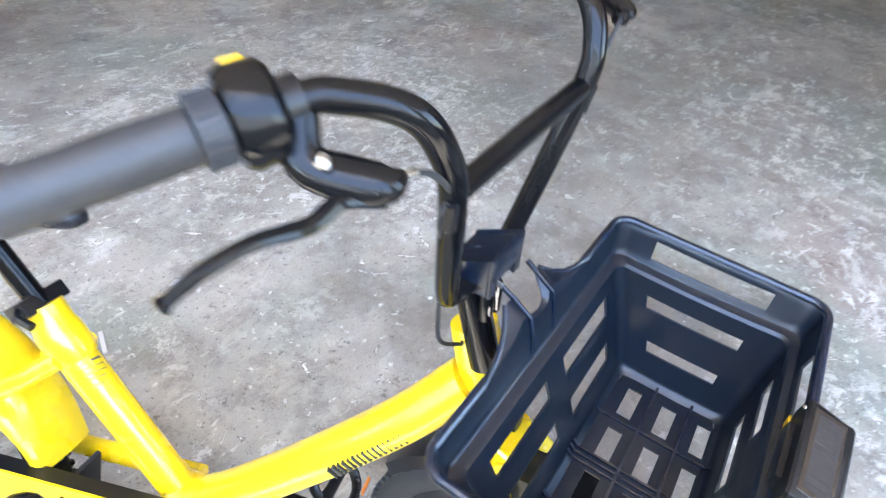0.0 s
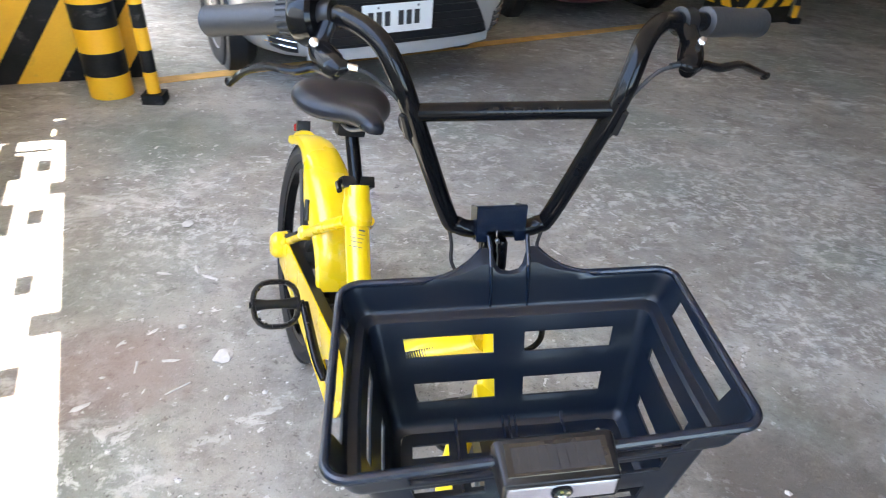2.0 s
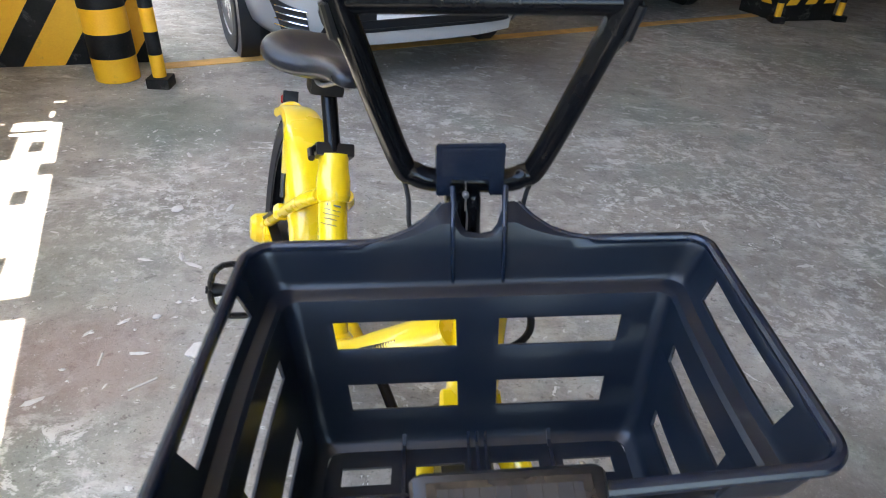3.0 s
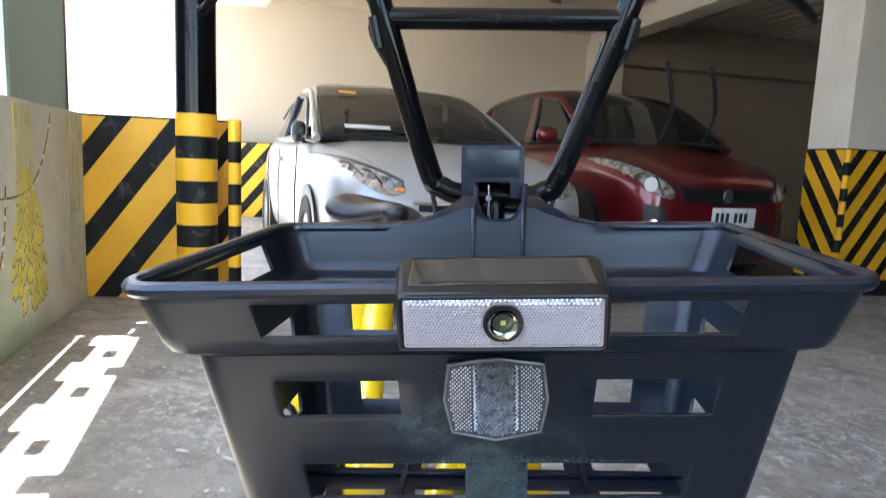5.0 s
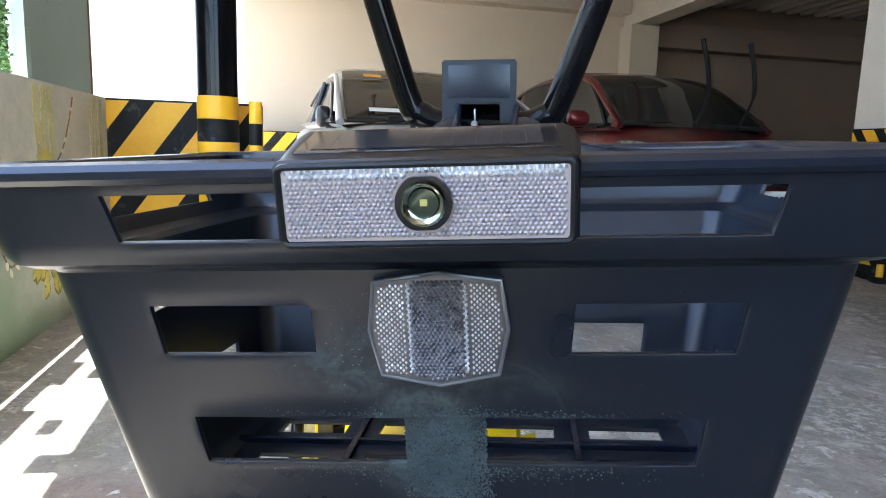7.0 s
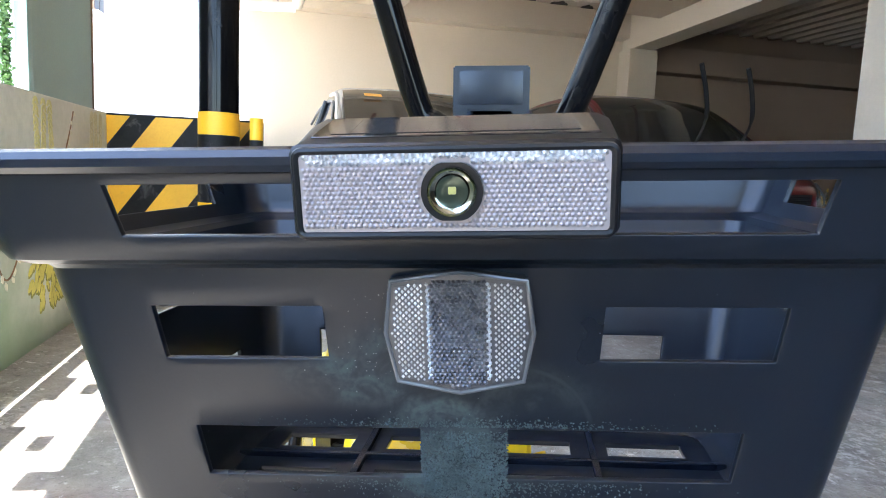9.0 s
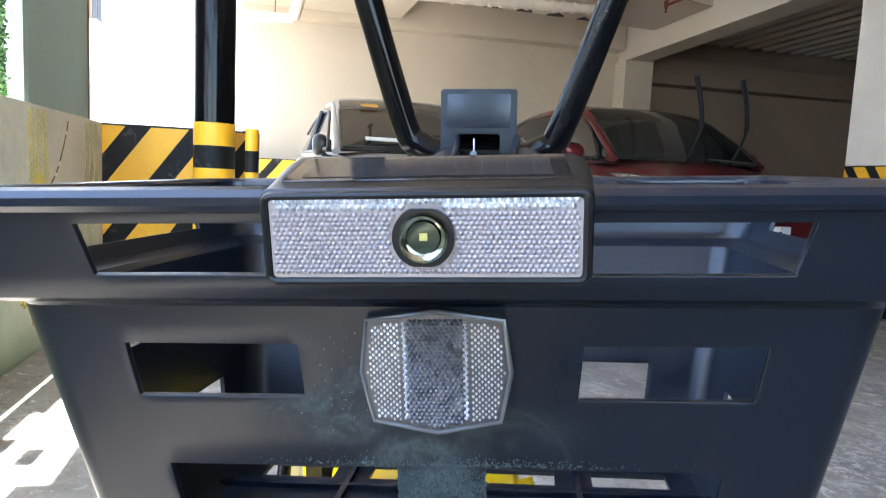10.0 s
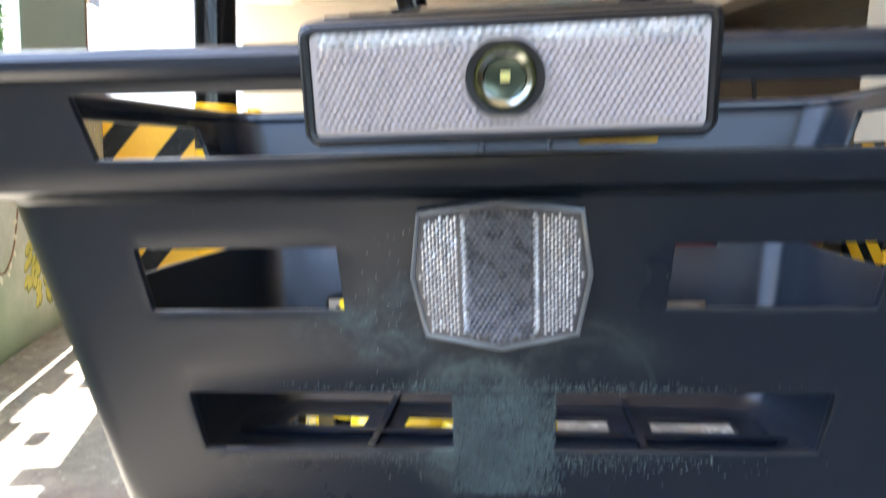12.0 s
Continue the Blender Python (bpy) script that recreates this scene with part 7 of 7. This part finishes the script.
def green_panel():
    e = empty("sheet_panel", G @ pose(LOW_U - 0.10, 2.72, LOW_TOP), "green sheet panel in a painted frame on the low wall", "panel")
    part("sheet", box((-0.006, 0.05, 0.0), (0.006, 0.885, 2.20), 0.0), GREENPANEL, e, "flat green sheet")
    part("upright", box((-0.025, 0.0, 0.0), (0.025, 0.05, 2.20), 0.004), GREENPANEL, e, "green frame upright")
    part("upright", box((-0.012, 0.886, 0.0), (0.012, 0.905, 2.20), 0.003), BROWN, e, "rusty brown frame edge")
    part("rail", box((-0.024, 0.052, 0.725), (0.024, 0.884, 0.775), 0.004), GREENPANEL, e, "frame rail")
    part("rail", box((-0.024, -1.60, 0.60), (0.024, -0.003, 0.65), 0.004), GREENPANEL, e, "frame rail across the open part")
    part("rail", box((-0.020, -1.60, 1.02), (0.020, -0.003, 1.05), 0.004), GREENPANEL, e, "upper rail across the open part")
    part("upright", box((-0.020, -0.12, 0.652), (0.020, -0.09, 2.20), 0.004), GREENPANEL, e, "thin frame upright")
    part("upright", box((-0.025, -1.65, 0.0), (0.025, -1.602, 2.20), 0.004), GREENPANEL, e, "green frame upright")



green_panel()


def ivy():
    rnd = random.Random(5)
    bm = bmesh.new()
    for k in range(1300):
        z = 1.10 + rnd.random() * 0.50
        v = 2.712 + rnd.gauss(0, 0.0085) + 0.006 * math.sin(z * 9)
        u = LOW_U - 0.155 + rnd.gauss(0, 0.010)
        s = 0.005 + rnd.random() * 0.007
        m = Matrix.Translation((u, v, z)) @ Euler((rnd.random() * 6, rnd.random() * 6, rnd.random() * 6)).to_matrix().to_4x4()
        vs = [bm.verts.new(m @ Vector(p)) for p in ((0, -s, 0), (s * 0.7, 0, s * 0.2), (0, s, 0), (-s * 0.7, 0, s * 0.2))]
        bm.faces.new(vs)
    ob = link_mesh("ivy", bm, IVY, None, "", False)
    ob.matrix_world = G
    tagged(ob, "strip of climbing ivy leaves on the low wall", "ivy", kind="stuff")


ivy()


def sun_patch_lattice():
    """Unseen flat lattice added between the roof edge and the open side; its bars shape the sun's patch on the floor.
    """
    e = empty("sun_patch_lattice", G @ pose(0, 0, 3.42), "unseen flat lattice added to shape the sun patch", "grille")
    t = 1 / math.tan(SUN_EL) * 3.42

    def strip(f0, f1, v0, v1):
        return part("bar", box((f0 - t, v0, 0.0), (f1 - t, v1, 0.02)), DULL, e)

    strip(-0.915, -0.875, -5, 3.6)
    v = -4.8
    k = 0
    while v < 2.9:
        strip(-0.875, -0.835, v + 0.10, v + 0.34)
        strip(-0.790, -0.735, v + 0.16, v + 0.27)
        if k % 2 == 0:
            strip(-0.735, -0.60, v - 0.06, v + 0.05)
        v += 0.44
        k += 1
    strip(-0.74, -0.5, 2.70, 2.96)
    strip(-1.25, -0.4, 2.97, 3.9)


sun_patch_lattice()


# ---------------------------------------------------------------- marks, mural and litter
def line_mark():
    a, b = Vector((-1.36, 3.17, 0)), Vector((3.2, 5.62, 0))
    d = (b - a).normalized()
    s = Vector((-d.y, d.x, 0)) * 0.05
    bm = bmesh.new()
    P = [a + s, b + s, b - s, a - s]
    lo = [bm.verts.new((p.x, p.y, floor_z(p.x) + 0.0005)) for p in P]
    hi = [bm.verts.new((p.x, p.y, floor_z(p.x) + 0.004)) for p in P]
    bm.faces.new(hi)
    for i in range(4):
        bm.faces.new((lo[i], lo[(i + 1) % 4], hi[(i + 1) % 4], hi[i]))
    structure("road_line", bm, ROADLINE, "worn orange-yellow bay line on the floor")


line_mark()


def mural():
    rnd = random.Random(11)
    u = LOW_U

    def leaf(bm, v, z, ang, ln, wd, out=0.003):
        c, s = math.cos(ang), math.sin(ang)
        pts = [(0, 0), (ln * 0.35, wd), (ln * 0.75, wd * 0.7), (ln, 0), (ln * 0.75, -wd * 0.7), (ln * 0.35, -wd)]
        q = [(v + a * c - b * s, max(0.06, z + a * s + b * c)) for a, b in pts]
        vs = [bm.verts.new((u + out, p, zz)) for p, zz in q]
        lo = [bm.verts.new((u + 0.0005, p, zz)) for p, zz in q]
        bm.faces.new(vs)
        for i in range(6):
            bm.faces.new((lo[i], lo[(i + 1) % 6], vs[(i + 1) % 6], vs[i]))

    def painted(name, bm, paint, label):
        ob = link_mesh(name, bm, paint, None, "", False)
        ob.matrix_world = G
        tagged(ob, label, "mural", "painted plants", "stuff")

    def frond(bm, v, z, ang, length, size):
        """A fern frond: paired leaflets along a drooping stem."""
        n = int(length / 0.022)
        for k in range(n):
            f = k / n
            a = ang + 0.5 * f
            v += 0.022 * math.cos(a)
            z += 0.022 * math.sin(a)
            ln = size * (1 - 0.55 * f)
            leaf(bm, v, z, a + 0.85, ln, ln * 0.17, 0.0028 + 0.0012 * rnd.random())
            leaf(bm, v, z, a - 0.85, ln, ln * 0.17, 0.0028 + 0.0012 * rnd.random())
        leaf(bm, v, z, ang + 0.5, size * 0.6, size * 0.1, 0.0030)

    # plants of overlapping pointed leaves that hang like scales: (middle, top, foot, half width, leaf length, count, paints)
    for v0, top, foot, wide, size, n, paints in ((2.66, 0.78, 0.20, 0.215, 0.060, 230, (LEAFPAINT, OLIVE)), (1.55, 0.78, 0.20, 0.22, 0.060, 190, (LEAFPAINT, OLIVE)), (0.55, 0.78, 0.20, 0.22, 0.060, 190, (LEAFPAINT, OLIVE))):
        layers = [bmesh.new(), bmesh.new()]
        for k in range(n):
            f = (k + rnd.random()) / n                      # 0 at the foot, 1 at the tip
            z = foot + (top - foot) * f + 0.05
            w = wide * (1 - f) ** 0.55 * min(1.0, 0.55 + 2.2 * f)
            off = rnd.uniform(-1, 1)
            ang = -math.pi / 2 + 0.75 * off + rnd.gauss(0, 0.16)
            ln = size * rnd.uniform(0.75, 1.2)
            leaf(layers[1], v0 + off * w + 0.004, z - 0.006, ang, ln * 1.08, ln * 0.25, 0.0025 + 0.0030 * (1 - f))
            leaf(layers[0], v0 + off * w, z, ang, ln, ln * 0.19, 0.0032 + 0.0030 * (1 - f))
        for bm, paint in zip(layers, paints):
            painted("mural_leaves", bm, paint, "painted clump of hanging pointed leaves on the low wall")
    bm = bmesh.new()
    for k in range(26):
        frond(bm, 3.24 + rnd.uniform(-0.15, 0.17), rnd.uniform(0.16, 0.62), math.pi / 2 + rnd.gauss(0, 0.2), rnd.uniform(0.10, 0.24), 0.036 * rnd.uniform(0.75, 1.1))
    painted("mural_fern", bm, PALELEAF, "pale painted fern clump on the weathered low wall")
    # braided strands that hang from the wall's top
    for group, paint in (((2.575, 2.645, 2.72), VINE), ((3.26, 3.32, 3.40), PALEVINE), ((1.50, 1.56, 1.62), VINE)):
        bm = bmesh.new()
        for v0 in group:
            z, end = 1.085, rnd.uniform(0.52, 0.66)
            while z > end:
                v = v0 + 0.006 * math.sin(z * 14 + v0 * 40)
                leaf(bm, v, z, -math.pi / 2 + 0.62 + rnd.gauss(0, 0.08), 0.044, 0.0095)
                leaf(bm, v, z, -math.pi / 2 - 0.62 + rnd.gauss(0, 0.08), 0.044, 0.0095)
                z -= 0.027
        painted("mural_strands", bm, paint, "painted straw-coloured braids hanging from the wall top")
    # rope garlands with pale drops
    rope, drops = bmesh.new(), bmesh.new()
    for pts in (((1.75, 0.98), (1.95, 0.82), (2.12, 0.77), (2.39, 0.70), (2.66, 0.72), (2.83, 0.81), (2.94, 0.95), (3.0, 1.06)), ((2.0, 0.70), (2.13, 0.56), (2.25, 0.39), (2.35, 0.44), (2.41, 0.58), (2.44, 0.75)), ((1.1, 0.95), (1.3, 0.72), (1.5, 0.66), (1.7, 0.74), (1.85, 0.95))):
        line = spline([(u + 0.0005, v, z) for v, z in pts], 8)
        add_tube(rope, line, 0.004, 6)
        for k in range(2, len(line), 3):
            p = line[k]
            leaf(drops, p.y + rnd.uniform(-0.012, 0.012), p.z - 0.006, -math.pi / 2 + rnd.gauss(0, 0.6), rnd.uniform(0.022, 0.038), 0.009, 0.0045)
    for v0 in (2.08, 1.30, 0.9):
        z = 0.98
        while z > 0.2:
            leaf(drops, v0 + rnd.uniform(-0.012, 0.012), z, -math.pi / 2 + rnd.gauss(0, 0.2), rnd.uniform(0.030, 0.046), 0.008)
            z -= rnd.uniform(0.05, 0.09)
    painted("mural_rope", rope, BROWN, "painted brown rope garland on the low wall")
    painted("mural_drops", drops, PETAL, "painted pale petals strung on the low wall")


OLIVE = material("olive_mural_paint", (0.30, 0.28, 0.075), 0.75, vary=0.25)
PALELEAF = material("pale_mural_paint", (0.56, 0.58, 0.43), 0.75, vary=0.2)
VINE = material("straw_mural_paint", (0.66, 0.61, 0.29), 0.75, vary=0.2)
PALEVINE = material("faded_mural_paint", (0.56, 0.53, 0.36), 0.75, vary=0.2)
PETAL = material("petal_mural_paint", (0.74, 0.72, 0.58), 0.75, vary=0.15)
mural()


def chip(name, x, y, size, label, flat=0.3, seed=1, mat=None):
    rnd = random.Random(seed)
    bm = bmesh.new()
    bmesh.ops.create_icosphere(bm, subdivisions=2, radius=size)
    for v in bm.verts:
        v.co *= 1 + rnd.uniform(-0.25, 0.25)
        v.co.z *= flat
        v.co.z = max(v.co.z, -size * flat * 0.4)
    ob = link_mesh(name, bm, mat or STONE, None, "", True, 40)
    ob.matrix_world = pose(x, y, floor_z(x) + size * flat * 0.4, 0, SLOPE, rnd.uniform(0, 360))
    tagged(ob, label, "chip", "litter on the floor")


chip("stone_chip", -0.560, 0.920, 0.026, "pale broken stone chip on the concrete floor", 0.3, 3)
chip("stone_chip", -0.822, 1.631, 0.020, "pale broken stone chip on the concrete floor", 0.3, 4)
chip("stone_chip", -0.70, 1.05, 0.010, "small pale stone chip on the floor", 0.4, 5)


def stick(x, y, ang, ln, r=0.006):
    bm = box((-ln / 2, -r, 0.0), (ln / 2, r, r * 1.2), 0.0015, 1)
    ob = link_mesh("wood_splinter", bm, STONE, None, "", False)
    ob.matrix_world = pose(x, y, floor_z(x), 0, SLOPE, ang)
    tagged(ob, "pale wood splinter lying on the concrete floor", "splinter", "litter on the floor")


stick(0.09, 1.272, 65, 0.085)
stick(-0.65, 0.80, 40, 0.07, 0.003)
stick(-0.78, 0.88, 100, 0.05, 0.003)


def grit():
    """Uncountable pale crumbs and scraps strewn over the floor."""
    rnd = random.Random(23)
    bm = bmesh.new()
    for k in range(1500):
        x, y = rnd.uniform(-2.0, 2.6), rnd.uniform(-0.4, 4.8)
        if rnd.random() < 0.4:
            x, y = rnd.uniform(-1.4, -0.2), rnd.uniform(0.2, 2.4)
        s = 0.0012 + rnd.random() ** 6 * 0.009
        a = rnd.random() * 6.28
        ln = s * rnd.choice((1, 1, 1, 1, 1.6, 3.5))
        ring = []
        for j in range(5):
            b = 2 * math.pi * j / 5
            r = rnd.uniform(0.7, 1.2)
            px, py = ln * math.cos(b) * r, s * math.sin(b) * r
            ring.append((x + px * math.cos(a) - py * math.sin(a), y + px * math.sin(a) + py * math.cos(a)))
        top = bm.verts.new((x, y, floor_z(x) + s * 0.6))
        vs = [bm.verts.new((px, py, floor_z(px) + 0.0002)) for px, py in ring]
        for j in range(5):
            bm.faces.new((top, vs[j], vs[(j + 1) % 5]))
    ob = link_mesh("grit", bm, STONE, None, "", False)
    tagged(ob, "pale grit and scraps strewn over the concrete floor", "grit", kind="stuff")


grit()
